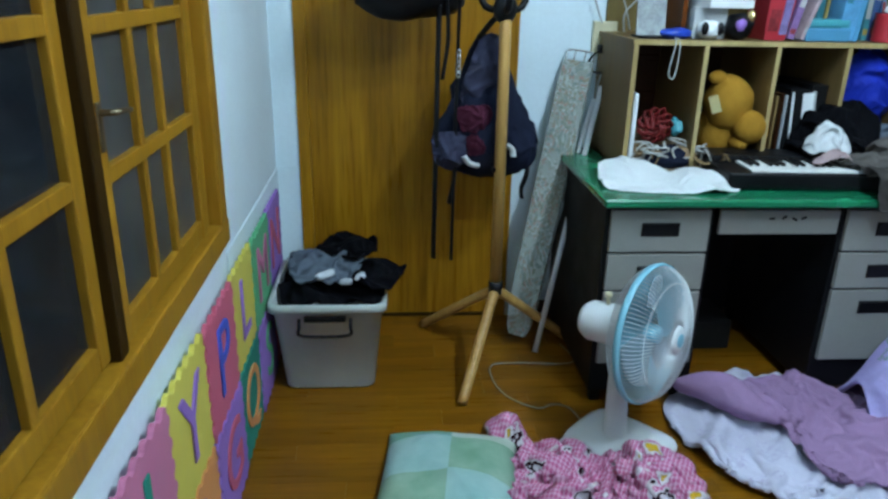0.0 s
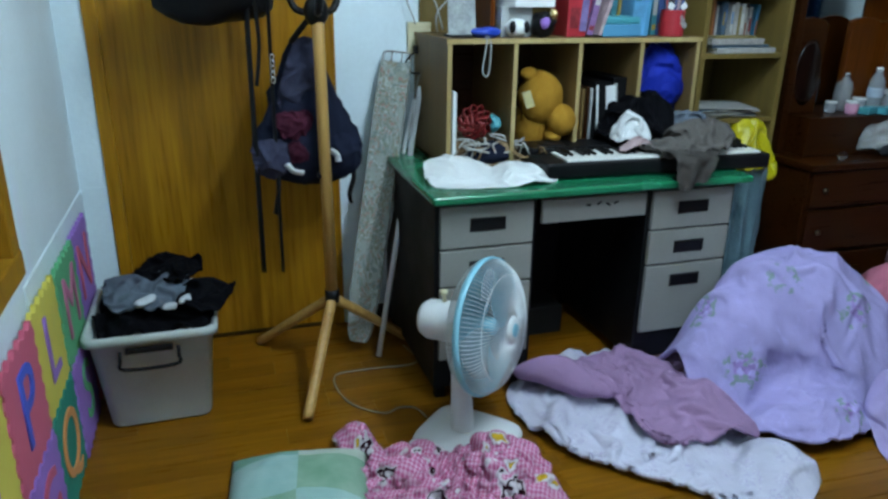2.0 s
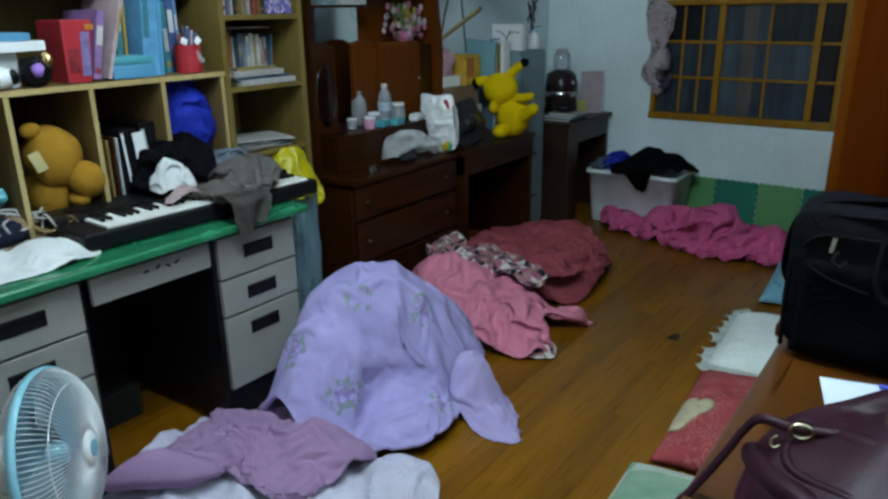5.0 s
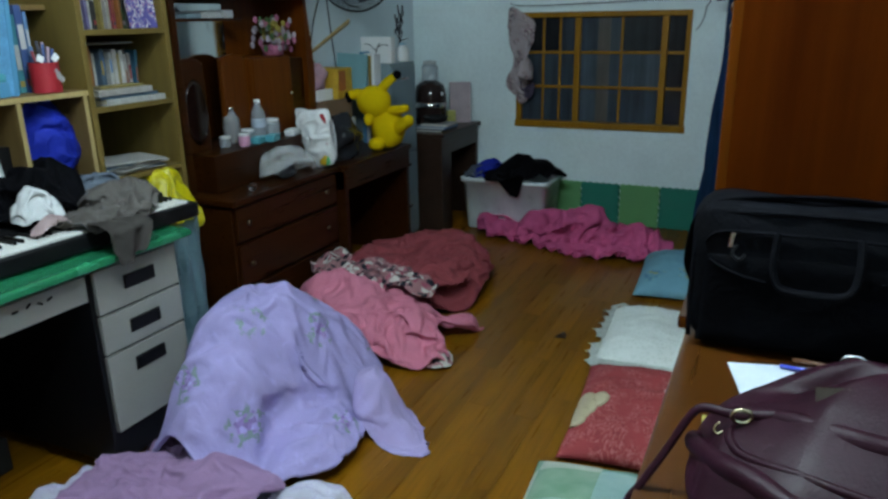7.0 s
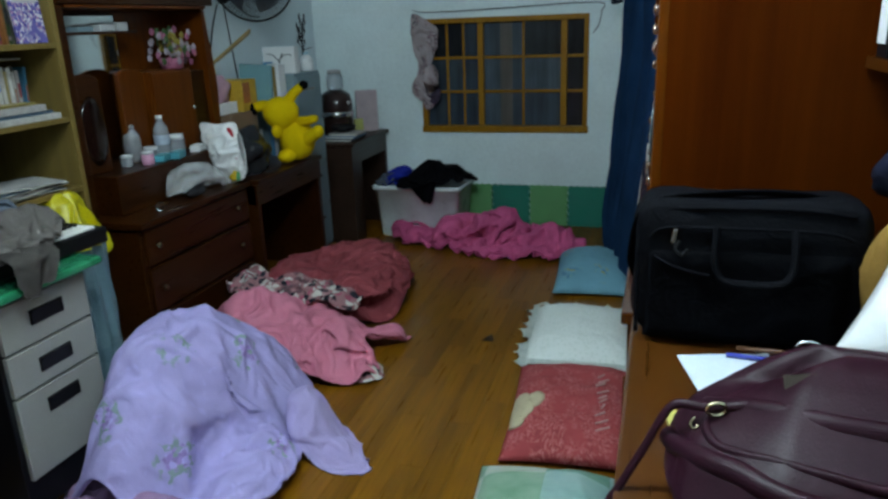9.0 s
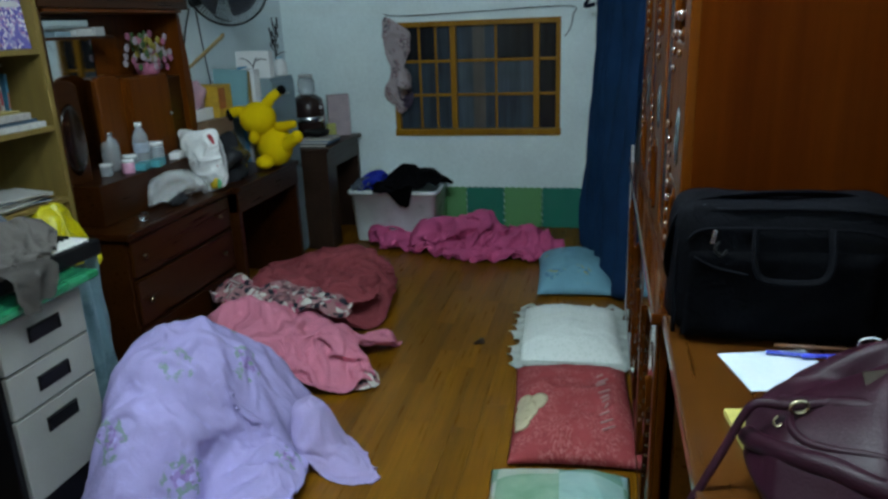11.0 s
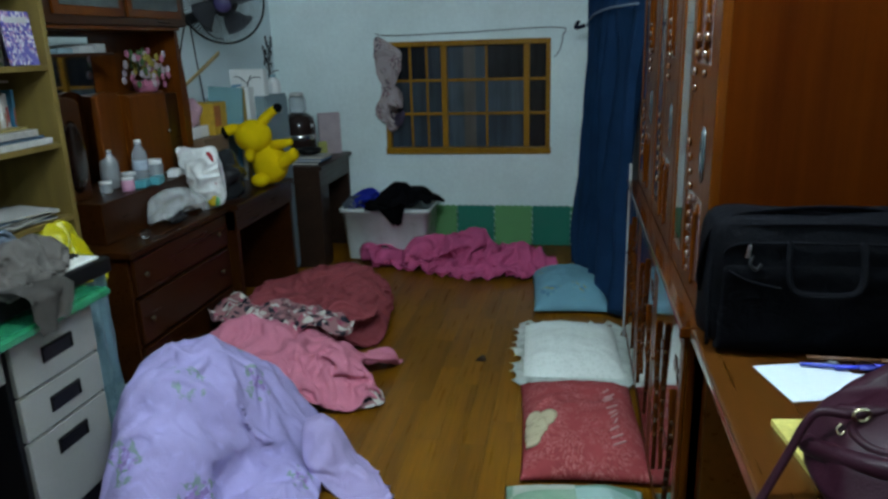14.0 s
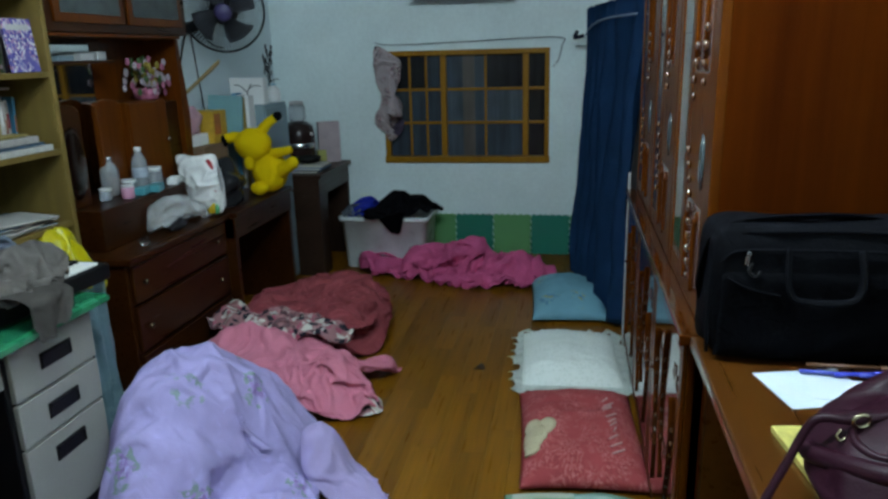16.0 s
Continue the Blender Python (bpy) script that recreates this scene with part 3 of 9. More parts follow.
# south window: frame, dark post, two glazed sashes
FROST, fnt, fb = nodes_of("frosted_pane")
fb.inputs["Roughness"].default_value = 0.28
fb.inputs["Transmission Weight"].default_value = 0.45
fv = coords(fnt)
link(fnt, ramp(fnt, noise_tex(fnt, fv, 4), [(0.3, (0.05, 0.056, 0.058)), (0.7, (0.125, 0.135, 0.135))]), fb.inputs["Base Color"])
bump(fnt, fb, noise_tex(fnt, fv, 120), 0.15, 0.002)

NIGHTPANE = plain("night_pane", (0.013, 0.016, 0.019), 0.12, var=0.5, scale=14, grain=60, relief=0.02)
KNOBDARK = plain("tarnished_brass", (0.22, 0.17, 0.10), 0.3, 0.9, var=0.2)
win = thing("window_1", (-0.6, SY, 0.7), "yellow-brown wooden window with frosted panes, dark outside", "window", kind="structure")
F0, F1 = SY - 0.10, SY + 0.012
part("window_frame", box(SWIN[0] - 0.012, SWIN[0] + 0.055, F0, F1, 0.70, 1.98, 0.006), WINWOOD, win)
part("inner_frame", box(SWIN[0] + 0.056, -1.294, F0, SY - 0.02, 0.757, 1.918, 0.004), WINWOOD, win)
part("window_frame", box(SWIN[1] - 0.05, SWIN[1] + 0.012, F0, F1, 0.70, 1.98, 0.006), WINWOOD, win)
part("window_frame", box(SWIN[0] - 0.012, SWIN[1], F0, F1, 1.92, 1.99, 0.006), WINWOOD, win)
part("window_sill", box(SWIN[0] - 0.014, SWIN[1] + 0.014, F0, F1 + 0.003, 0.69, 0.755, 0.006), WINWOOD, win)
part("window_post", box(-0.684, -0.646, SY - 0.075, SY + 0.002, 0.757, 1.92, 0.004), POSTWOOD, win, "dark brown post")
part("window_post", box(-0.028, 0.028, SY - 0.075, SY - 0.004, 0.757, 1.92, 0.004), POSTWOOD, win, "dark brown post")


def sash(name, x0, x1, uprights, bars, z0, z1, y, pane_mat=FROST):
    s = part(name, box(x0, x0 + 0.042, y, y + 0.035, z0, z1, 0.004), WINWOOD, win)
    part("stile", box(x1 - 0.042, x1, y, y + 0.035, z0, z1, 0.004), WINWOOD, s)
    for z, h in ((z0, 0.045), (z1 - 0.045, 0.045)):
        part("rail", box(x0 + 0.04, x1 - 0.04, y + 0.001, y + 0.034, z, z + h, 0.004), WINWOOD, s)
    for x in uprights:
        part("glazing_bar", box(x - 0.012, x + 0.012, y + 0.006, y + 0.033, z0 + 0.04, z1 - 0.04, 0.003), WINWOOD, s)
    for z in bars:
        part("glazing_bar", box(x0 + 0.04, x1 - 0.04, y + 0.004, y + 0.034, z - 0.014, z + 0.014, 0.003), WINWOOD, s)
    xs, zs = [x0 + 0.04, *uprights, x1 - 0.04], [z0 + 0.04, *bars, z1 - 0.04]
    for a, b in zip(xs, xs[1:]):
        for c, d in zip(zs, zs[1:]):
            part("pane", box(a, b, y + 0.014, y + 0.019, c, d), pane_mat, s)
    return s


right_sash = sash("sash", -1.292, -0.686, (-1.056, -0.908), (1.056, 1.292, 1.54), 0.762, 1.918, SY - 0.04)
sash("sash", -0.644, -0.030, (-0.39, -0.245), (1.066, 1.300, 1.54), 0.762, 1.918, SY - 0.05, NIGHTPANE)
sash("sash", 0.030, 0.27, (0.15,), (1.066, 1.300, 1.54), 0.762, 1.918, SY - 0.04, NIGHTPANE)
bm = box(-0.714, -0.700, SY - 0.006, SY - 0.001, 1.10, 1.18, 0.002)
tube(((-0.707, SY - 0.002, 1.163), (-0.709, SY + 0.022, 1.164), (-0.728, SY + 0.026, 1.163), (-0.772, SY + 0.024, 1.158)), (0.006, 0.0045), bm=bm)
part("window_handle", bm, KNOBDARK, right_sash, "dark brass lever handle", True)

# north window: yellow-brown frame, bars, opaque panes toned as glass at night
nwin = thing("window_2", (-1.0, NY, 0.68), "small wooden window with a grid of bars, dark outside", "window", kind="structure")
N0, N1 = NY - 0.014, NY + 0.10
part("window_frame", box(NWIN[0], NWIN[0] + 0.036, N0, N1, 0.68, 1.435, 0.004), WINWOOD, nwin)
part("window_frame", box(NWIN[1] - 0.03, NWIN[1], N0, N1, 0.68, 1.435, 0.004), WINWOOD, nwin)
part("window_frame", box(NWIN[0], NWIN[1], N0 + 0.001, N1, 1.40, 1.435, 0.004), WINWOOD, nwin)
part("window_sill", box(NWIN[0] - 0.006, NWIN[1] + 0.006, N0 - 0.004, N1, 0.66, 0.705, 0.004), WINWOOD, nwin)
for x, w in ((-1.152, 0.02), (-0.582, 0.02)):
    part("window_post", box(x - w, x + w, N0 + 0.012, N1, 0.706, 1.40, 0.003), WINWOOD, nwin)
for x in (-1.395, -1.277, -0.859):
    part("glazing_bar", box(x - 0.008, x + 0.008, NY + 0.02, NY + 0.04, 0.706, 1.40, 0.002), WINWOOD, nwin)
for z in (0.94, 1.17):
    part("glazing_bar", box(NWIN[0] + 0.03, NWIN[1] - 0.03, NY + 0.012, NY + 0.044, z - 0.009, z + 0.009, 0.002), WINWOOD, nwin)


def streaked(name, dark, pale, rough=0.3):
    """Opaque pane whose faint upright streaks and smears paint in the view and reflections."""
    m, nt, bs = nodes_of(name)
    v = coords(nt, (26, 1, 1.3))
    w = coords(nt, (5, 1, 4))
    c = ramp(nt, noise_tex(nt, v, 1.0, 3), [(0.35, dark), (0.7, pale)])
    c = mix(nt, 0.4, c, ramp(nt, noise_tex(nt, w, 1.0, 4), [(0.3, shade(dark, 0.7)), (0.75, pale)]))
    link(nt, c, bs.inputs["Base Color"])
    bs.inputs["Roughness"].default_value = rough
    bs.inputs["Specular IOR Level"].default_value = 0.3
    return m


# night, reflections and a beige board outside, all put into the pane colours
DUSK = streaked("blue_night_pane", (0.014, 0.022, 0.032), (0.05, 0.075, 0.10))
PALE = streaked("pale_reflection_pane", (0.03, 0.045, 0.06), (0.09, 0.125, 0.155))
BEIGE = streaked("beige_outside_pane", (0.075, 0.065, 0.055), (0.13, 0.115, 0.10))
BLACKPANE = streaked("dark_pane", (0.008, 0.009, 0.011), (0.022, 0.025, 0.03), 0.15)
xs = (-1.55, -1.395, -1.277, -1.152, -1.02, -0.935, -0.859, -0.582, -0.45)
zs = (0.70, 0.94, 1.17, 1.41)
kinds = {(0, 2): BLACKPANE, (1, 2): BLACKPANE, (3, 0): PALE, (3, 1): PALE, (3, 2): DUSK, (4, 0): BEIGE, (4, 1): BEIGE, (4, 2): BEIGE, (6, 2): BLACKPANE, (6, 1): PALE, (6, 0): DUSK}
for i in range(8):
    for k in range(3):
        part("pane", box(xs[i], xs[i + 1], NY + 0.028, NY + 0.033, zs[k], zs[k + 1]), kinds.get((i, k), BLACKPANE if i == 7 else DUSK), nwin)
for x in (-1.49, -1.335, -1.21, -1.03, -0.83, -0.67, -0.52):
    part("security_bar", rod((x, NY + 0.08, 0.69), (x, NY + 0.08, 1.42), 0.007, n=8), STEELBLUE, nwin)

# ceiling lamp
lampfix = thing("ceiling_lamp", (LAMP.x, LAMP.y, CZ), "white fluorescent tube lamp on the ceiling", "ceiling lamp")
part("housing", box(LAMP.x - 0.62, LAMP.x + 0.62, LAMP.y - 0.04, LAMP.y + 0.04, LAMP.z + 0.02, CZ - 0.001, 0.008), WHITEPLASTIC, lampfix)
TUBE, tnt, tb = nodes_of("glowing_tube")
tb.inputs["Emission Color"].default_value = (0.68, 0.90, 1.07, 1)
tb.inputs["Emission Strength"].default_value = 150
part("tube", rod((LAMP.x - 0.58, LAMP.y, LAMP.z - 0.05), (LAMP.x + 0.58, LAMP.y, LAMP.z - 0.05), 0.016), TUBE, lampfix, "glowing fluorescent tube", True)

# ---- south-west corner: foam mat, tubs, coat stand, ironing board, fan ----
TILE = 0.30


def foam_tile(w, d, t=0.012, teeth=6, bite=0.02):
    """A square foam tile with interlocking teeth, in its own x, z plane."""
    bm = bmesh.new()
    pts = []
    for side in range(4):
        for k in range(teeth * 4):
            s = -0.5 + k / (teeth * 4)
            out = 0.5 + (bite if (k // 2) % 2 else -bite)
            x, z = {0: (s, -out), 1: (out, s), 2: (-s, out), 3: (-out, -s)}[side]
            pts.append((x * w, z * d))
    a = [bm.verts.new((x, 0, z)) for x, z in pts]
    b = [bm.verts.new((x, t, z)) for x, z in pts]
    bm.faces.new(a)
    bm.faces.new(b[::-1])
    for k in range(len(a)):
        bm.faces.new((a[k], b[k], b[(k + 1) % len(a)], a[(k + 1) % len(a)]))
    return bm


def foam(name, col):
    return plain(name, col, 0.85, var=0.1, scale=9, grain=260, relief=0.3)


FOAM = {"pink": foam("pink_foam", (0.52, 0.16, 0.27)), "yellow": foam("yellow_foam", (0.62, 0.52, 0.08)), "red": foam("red_foam", (0.55, 0.10, 0.16)),
        "green": foam("green_foam", (0.10, 0.38, 0.17)), "purple": foam("purple_foam", (0.30, 0.15, 0.50)), "teal": foam("teal_foam", (0.01, 0.22, 0.15)),
        "orange": foam("orange_foam", (0.68, 0.27, 0.08)), "blue": foam("blue_foam", (0.05, 0.09, 0.50)), "lime": foam("light_green_foam", (0.12, 0.34, 0.13)),
        "deep": foam("deep_green_foam", (0.01, 0.19, 0.13))}
mat_south = thing("foam_play_mat", (-1.3, SY, 0), "colourful alphabet foam puzzle mat standing against the wall", "play mat")
top_row = (("purple", "N", "red"), ("green", "M", "pink"), ("yellow", "L", "purple"), ("red", "P", "blue"), ("yellow", "Y", "purple"), ("pink", "J", "teal"), ("green", "K", "yellow"))
low_row = (("red", "R", "purple"), ("purple", "S", "green"), ("teal", "Q", "orange"), ("purple", "G", "red"), ("orange", "I", "blue"), ("pink", "E", "green"), ("yellow", "F", "red"))
tile_mesh = {}
for r, row in enumerate((low_row, top_row)):
    for k, (ground, letter, ink) in enumerate(row):
        x, z = -2.097 + TILE * k, TILE * (r + 0.5) + 0.006
        lean = 0.008 - 0.004 * r
        if ground not in tile_mesh:
            tile_mesh[ground] = done(foam_tile(TILE, TILE), "foam_tile", FOAM[ground])
        tl = new("foam_tile", tile_mesh[ground])
        tl.parent = mat_south
        tl.location = Vector((x, SY + 0.009 + lean + 0.004 * (k % 2), z)) - BASE[mat_south]
        BASE[tl] = Vector((0, 0, 0))
        lb = turned(lettering(letter, 0.27), Matrix.Translation((0, 0.0145, 0)) @ pose(0, 0, 0, 90, 0, 180))
        part("letter", lb, FOAM[ink], tl)

mat_north = thing("striped_foam_mat", (-0.8, NY, 0), "green striped foam mat standing against the wall", "play mat")
for k, c in enumerate(("lime", "deep", "lime", "deep", "lime")):
    key = c + "_n"
    if key not in tile_mesh:
        tile_mesh[key] = done(foam_tile(0.266, 0.285, bite=0.011), "foam_tile", FOAM[c])
    tl = new("foam_tile", tile_mesh[key])
    tl.parent = mat_north
    tl.location = Vector((-1.2135 + 0.2705 * k, NY - 0.026 - 0.002 * (k % 2), 0.146)) - BASE[mat_north]


def storage_tub(name, x0, x1, y0, y1, h, label, flare=0.025, mat=TRANSLUCENT):
    """A translucent storage tub: tapered body with a rolled rim and handles."""
    t = thing(name, ((x0 + x1) / 2, (y0 + y1) / 2, 0), label, "storage tub")
    bm = bmesh.new()

    def rect(f, z, r=0.035):
        a0, a1, b0, b1 = x0 + flare - f, x1 - flare + f, y0 + flare - f, y1 - flare + f
        pts = []
        for cx, cy, a in ((a1 - r, b1 - r, 0), (a0 + r, b1 - r, 90), (a0 + r, b0 + r, 180), (a1 - r, b0 + r, 270)):
            for k in range(5):
                q = radians(a + 22.5 * k)
                pts.append(Vector((cx + r * math.cos(q), cy + r * math.sin(q), z)))
        return pts

    rings = [rect(-0.004, 0.004), rect(0.0, 0.012), rect(flare * 0.9, h - 0.03), rect(flare + 0.012, h - 0.03), rect(flare + 0.014, h - 0.004), rect(flare + 0.004, h), rect(flare - 0.004, h - 0.004), rect(-0.004, 0.02)]
    ring_sweep(rings, bm)
    part("tub_body", bm, mat, t, "milky translucent body", True)
    return t


bin1 = storage_tub("storage_tub", -2.19, -1.765, -0.235, 0.140, 0.345, "milky plastic storage tub heaped with dark clothes", 0.032)
bm = tube(((-1.757, -0.14, 0.295), (-1.742, -0.14, 0.27), (-1.740, -0.13, 0.24), (-1.740, 0.02, 0.24), (-1.742, 0.03, 0.27), (-1.757, 0.03, 0.295)), 0.006, per=4)
part("tub_handle", bm, BLACKPLASTIC, bin1, "black folding handle", True)
part("tub_latch", box(-1.765, -1.748, -0.125, 0.015, 0.285, 0.302, 0.003), BLACKPLASTIC, bin1)
DARKCLOTH = fabric("black_cloth", (0.0036, 0.0036, 0.0048), var=0.4)
DARKCLOTH.node_tree.nodes["Principled BSDF"].inputs["Specular IOR Level"].default_value = 0.05
GREYCLOTH = fabric("grey_blue_cloth", (0.10, 0.12, 0.15), var=0.35, scale=14)
NAVY = fabric("navy_cloth", (0.010, 0.013, 0.028), var=0.3)
CHARCOAL = fabric("charcoal_cloth", (0.04, 0.04, 0.045), var=0.3)
PALECLOTH = fabric("pale_grey_cloth", (0.42, 0.38, 0.37), var=0.2)
solo("folded_linen", ball((-1.975, -0.05, 0.13), (0.165, 0.145, 0.115), bend=0.2, seed=41, seg=24), PALECLOTH, (-1.97, -0.05, 0.015), "pale folded linen showing through the tub", "clothes", smooth=True)
solo("black_trousers", drape([(-2.13, -0.19), (-1.8, -0.2), (-1.77, -0.03), (-1.8, 0.13), (-2.12, 0.12)], [(-1.93, -0.02, 0.2, 0.18, 0.06)], (1.35, 1.45), 3, 46, along=60, lift=0.30, stiff=0.25, thick=0.006, wave=0.09), DARKCLOTH, (-1.95, -0.03, 0.3), "crumpled black trousers piled in the tub", "clothes", smooth=True)
solo("grey_shirt", drape([(-2.10, -0.18), (-1.93, -0.19), (-1.82, -0.12), (-1.83, 0.0), (-1.93, 0.06), (-2.1, 0.05)], [(-1.97, -0.06, 0.14, 0.12, 0.05)], (1.35, 1.45), 5, 46, along=20, lift=0.375, stiff=0.25, thick=0.006, wave=0.09), GREYCLOTH, (-1.99, -0.05, 0.375), "folded grey-blue shirt on the pile of clothes", "clothes", smooth=True)
solo("black_jacket", drape([(-2.08, 0.02), (-1.93, 0.05), (-1.80, 0.06), (-1.78, 0.14), (-1.84, 0.2), (-1.97, 0.21), (-2.08, 0.14)], [(-1.9, 0.13, 0.12, 0.08, 0.06)], (1.35, 1.45), 9, 46, along=10, lift=0.35, stiff=0.25, thick=0.006, wave=0.09), DARKCLOTH, (-1.94, 0.1, 0.35), "black jacket bundled on the tub rim", "clothes", smooth=True)
solo("black_cardigan", drape([(-2.14, -0.08), (-2.0, -0.12), (-1.95, 0.0), (-2.0, 0.1), (-2.12, 0.1)], [(-2.06, 0.0, 0.1, 0.1, 0.03)], (1.35, 1.45), 10, 46, along=80, lift=0.41, stiff=0.25, thick=0.006, wave=0.09), DARKCLOTH, (-2.05, 0, 0.41), "black cardigan on the back of the pile", "clothes", smooth=True)

SOCKWHITE = fabric("white_sock_knit", (0.55, 0.57, 0.6), var=0.2)
for c, r, q in (((-1.83, -0.055, 0.425), (0.02, 0.034, 0.010), 25), ((-1.815, 0.015, 0.405), (0.016, 0.028, 0.010), -30), ((-1.80, 0.065, 0.43), (0.014, 0.022, 0.012), 40)):
    solo("white_sock", turned(ball((0, 0, 0), r, bend=0.3, seed=q, seg=14), pose(*c, 12, 10, q)), SOCKWHITE, c, "small white sock among the dark clothes", "sock", smooth=True)

# coat stand with a straight pole and three splayed feet
HUB = Vector((-1.985, 0.553, 0.302))
stand = thing("coat_stand", (HUB.x, HUB.y, 0), "varnished light wood coat stand with three feet", "coat stand")
part("pole", rod(HUB - Vector((0, 0, 0.02)), (-2.03, 0.545, 1.82), 0.0205, 0.0185, 18), OAKPOLE, stand, smooth=True)
part("hub", rod(HUB - Vector((0, 0, 0.018)), HUB + Vector((0, 0, 0.028)), 0.026, n=18), BLACKPLASTIC, stand, "black collar", True)
for foot in ((-1.672, 0.410, 0.018), (-2.275, 0.305, 0.018), (-2.145, 0.875, 0.018)):
    d = (Vector(foot) - HUB).normalized()
    bm = tube((HUB - Vector((0, 0, 0.005)), HUB + d * 0.12, Vector(foot) - d * 0.02, Vector(foot)), (0.019, 0.017), 14, per=4)
    part("foot", bm, OAKPOLE, stand, smooth=True)
part("band", rod((-2.008, 0.545, 0.742), (-2.008, 0.545, 0.756), 0.0235, n=16), BLACKPLASTIC, stand, "black strap round the pole", True)
bm = ball((-2.02, 0.545, 1.285), (0.036, 0.04, 0.05), seg=14)
for a in (0, 120, 240):
    d = Vector((math.cos(radians(a)), math.sin(radians(a)), 0))
    tube((Vector((-2.02, 0.545, 1.28)), Vector((-2.02, 0.545, 1.29)) + d * 0.07, Vector((-2.02, 0.545, 1.36)) + d * 0.1), 0.012, bm=bm, per=4)
part("hook_collar", bm, BLACKPLASTIC, stand, "black hook collar", True)

# backpack on the stand
pack = thing("backpack", (-2.1, 0.51, 0.72), "navy backpack with grey and maroon patches, hung from the stand", "backpack")
bm = bmesh.new()
prof = ((0.69, 0.055, 0.02), (0.71, 0.12, 0.06), (0.76, 0.17, 0.09), (0.82, 0.185, 0.1), (0.88, 0.165, 0.1), (0.92, 0.15, 0.09), (0.97, 0.125, 0.08), (1.02, 0.11, 0.07), (1.08, 0.08, 0.06), (1.14, 0.06, 0.045), (1.19, 0.03, 0.02))
rings = []
for z, w, d in prof:
    ring = []
    for k in range(44):
        a = 2 * math.pi * k / 44
        rr = 1 + 0.24 * noise.noise(Vector((math.cos(a) * 2.2, math.sin(a) * 2.2, z * 8))) + 0.14 * noise.noise(Vector((math.cos(a) * 6, math.sin(a) * 6, z * 20)))
        ring.append(Vector((-2.15 + math.cos(a) * d * rr, 0.515 + math.sin(a) * w * rr + (0.88 - z) * 0.04, z + 0.012 * noise.noise(Vector((a, z * 9, 2))))))
    rings.append(ring)
ring_sweep(rings, bm)
part("bag_body", bm, NAVY, pack, smooth=True)
MAROON = fabric("maroon_cloth", (0.055, 0.010, 0.022))
VIOLETGREY = fabric("violet_grey_cloth", (0.035, 0.036, 0.062), var=0.3)
SIDEWAYS = Matrix(((0, 0, 1, 0), (1, 0, 0, 0), (0, 1, 0, 0), (0, 0, 0, 1)))


def pack_flap(name, outline, x, seed, mat, label, h=0.03):
    cy, cz = sum(p[0] for p in outline) / len(outline), sum(p[1] for p in outline) / len(outline)
    r = max(abs(p[0] - cy) for p in outline)
    bm = drape(outline, [(cy, cz, r * 0.8, r * 0.9, h, 1.5)], (1.25, 1.2), seed, 30, stiff=0.25, thick=0.005, wave=0.06)
    part(name, turned(bm, Matrix.Translation((x, 0, 0)) @ SIDEWAYS), mat, pack, label, True)


pack_flap("top_flap", [(0.47, 1.17), (0.52, 1.2), (0.57, 1.16), (0.56, 1.05), (0.50, 0.98), (0.43, 0.96), (0.42, 1.03)], -2.105, 21, VIOLETGREY, "faded violet-grey flap")
pack_flap("pocket", [(0.40, 0.95), (0.50, 0.96), (0.52, 0.91), (0.49, 0.87), (0.42, 0.88)], -2.075, 22, MAROON, "maroon pocket")
pack_flap("pocket", [(0.44, 0.85), (0.50, 0.86), (0.50, 0.80), (0.45, 0.79)], -2.06, 23, MAROON, "maroon lower pocket", 0.02)
pack_flap("side_pocket", [(0.56, 0.88), (0.66, 0.87), (0.69, 0.80), (0.66, 0.74), (0.58, 0.74)], -2.075, 24, NAVY, "", 0.04)
pack_flap("side_pocket", [(0.33, 0.86), (0.43, 0.86), (0.44, 0.78), (0.38, 0.73), (0.32, 0.78)], -2.075, 25, VIOLETGREY, "", 0.04)
for pts in (((0.425, 0.79), (0.445, 0.765), (0.48, 0.755)), ((0.575, 0.83), (0.595, 0.815), (0.60, 0.79))):
    part("trim_patch", tube([(-2.028, a, b) for a, b in pts], 0.013, 8, flat=0.4), PAPER, pack, "white curved trim", True)
for pts in (((-2.13, 0.47, 1.18), (-2.06, 0.545, 1.27), (-2.13, 0.58, 1.17)), ((-2.1, 0.66, 0.78), (-2.07, 0.66, 0.72), (-2.08, 0.645, 0.66), (-2.085, 0.65, 0.62)), ((-2.1, 0.4, 0.74), (-2.08, 0.395, 0.68), (-2.085, 0.38, 0.6))):
    part("bag_strap", tube(pts, 0.011, 8, flat=0.35), BLACKPLASTIC, pack, smooth=True)
# bag and long straps hanging from the hooks
bag2 = thing("shoulder_bag", (-2.1, 0.27, 1.25), "black shoulder bag hung high on the stand, its straps dangling", "bag")
part("bag_body", ball((-2.12, 0.23, 1.36), (0.1, 0.19, 0.12), bend=0.25, seed=3), BLACKPLASTIC, bag2, smooth=True)
for y, z, w in ((0.325, 0.392, 0.012), (0.392, 0.385, 0.008)):
    bm = tube(((-2.06, y + 0.008, 1.42), (-2.062, y + 0.004, 1.1), (-2.064, y + 0.002, 0.7), (-2.066, y, z)), w, 8, flat=0.3)
    part("strap", bm, BLACKPLASTIC, bag2, "long black webbing strap", True)
part("strap", tube(((-2.04, 0.345, 1.42), (-2.05, 0.362, 1.2), (-2.055, 0.345, 1.05)), 0.009, 8, flat=0.4), BLACKPLASTIC, bag2, smooth=True)
bm = bmesh.new()
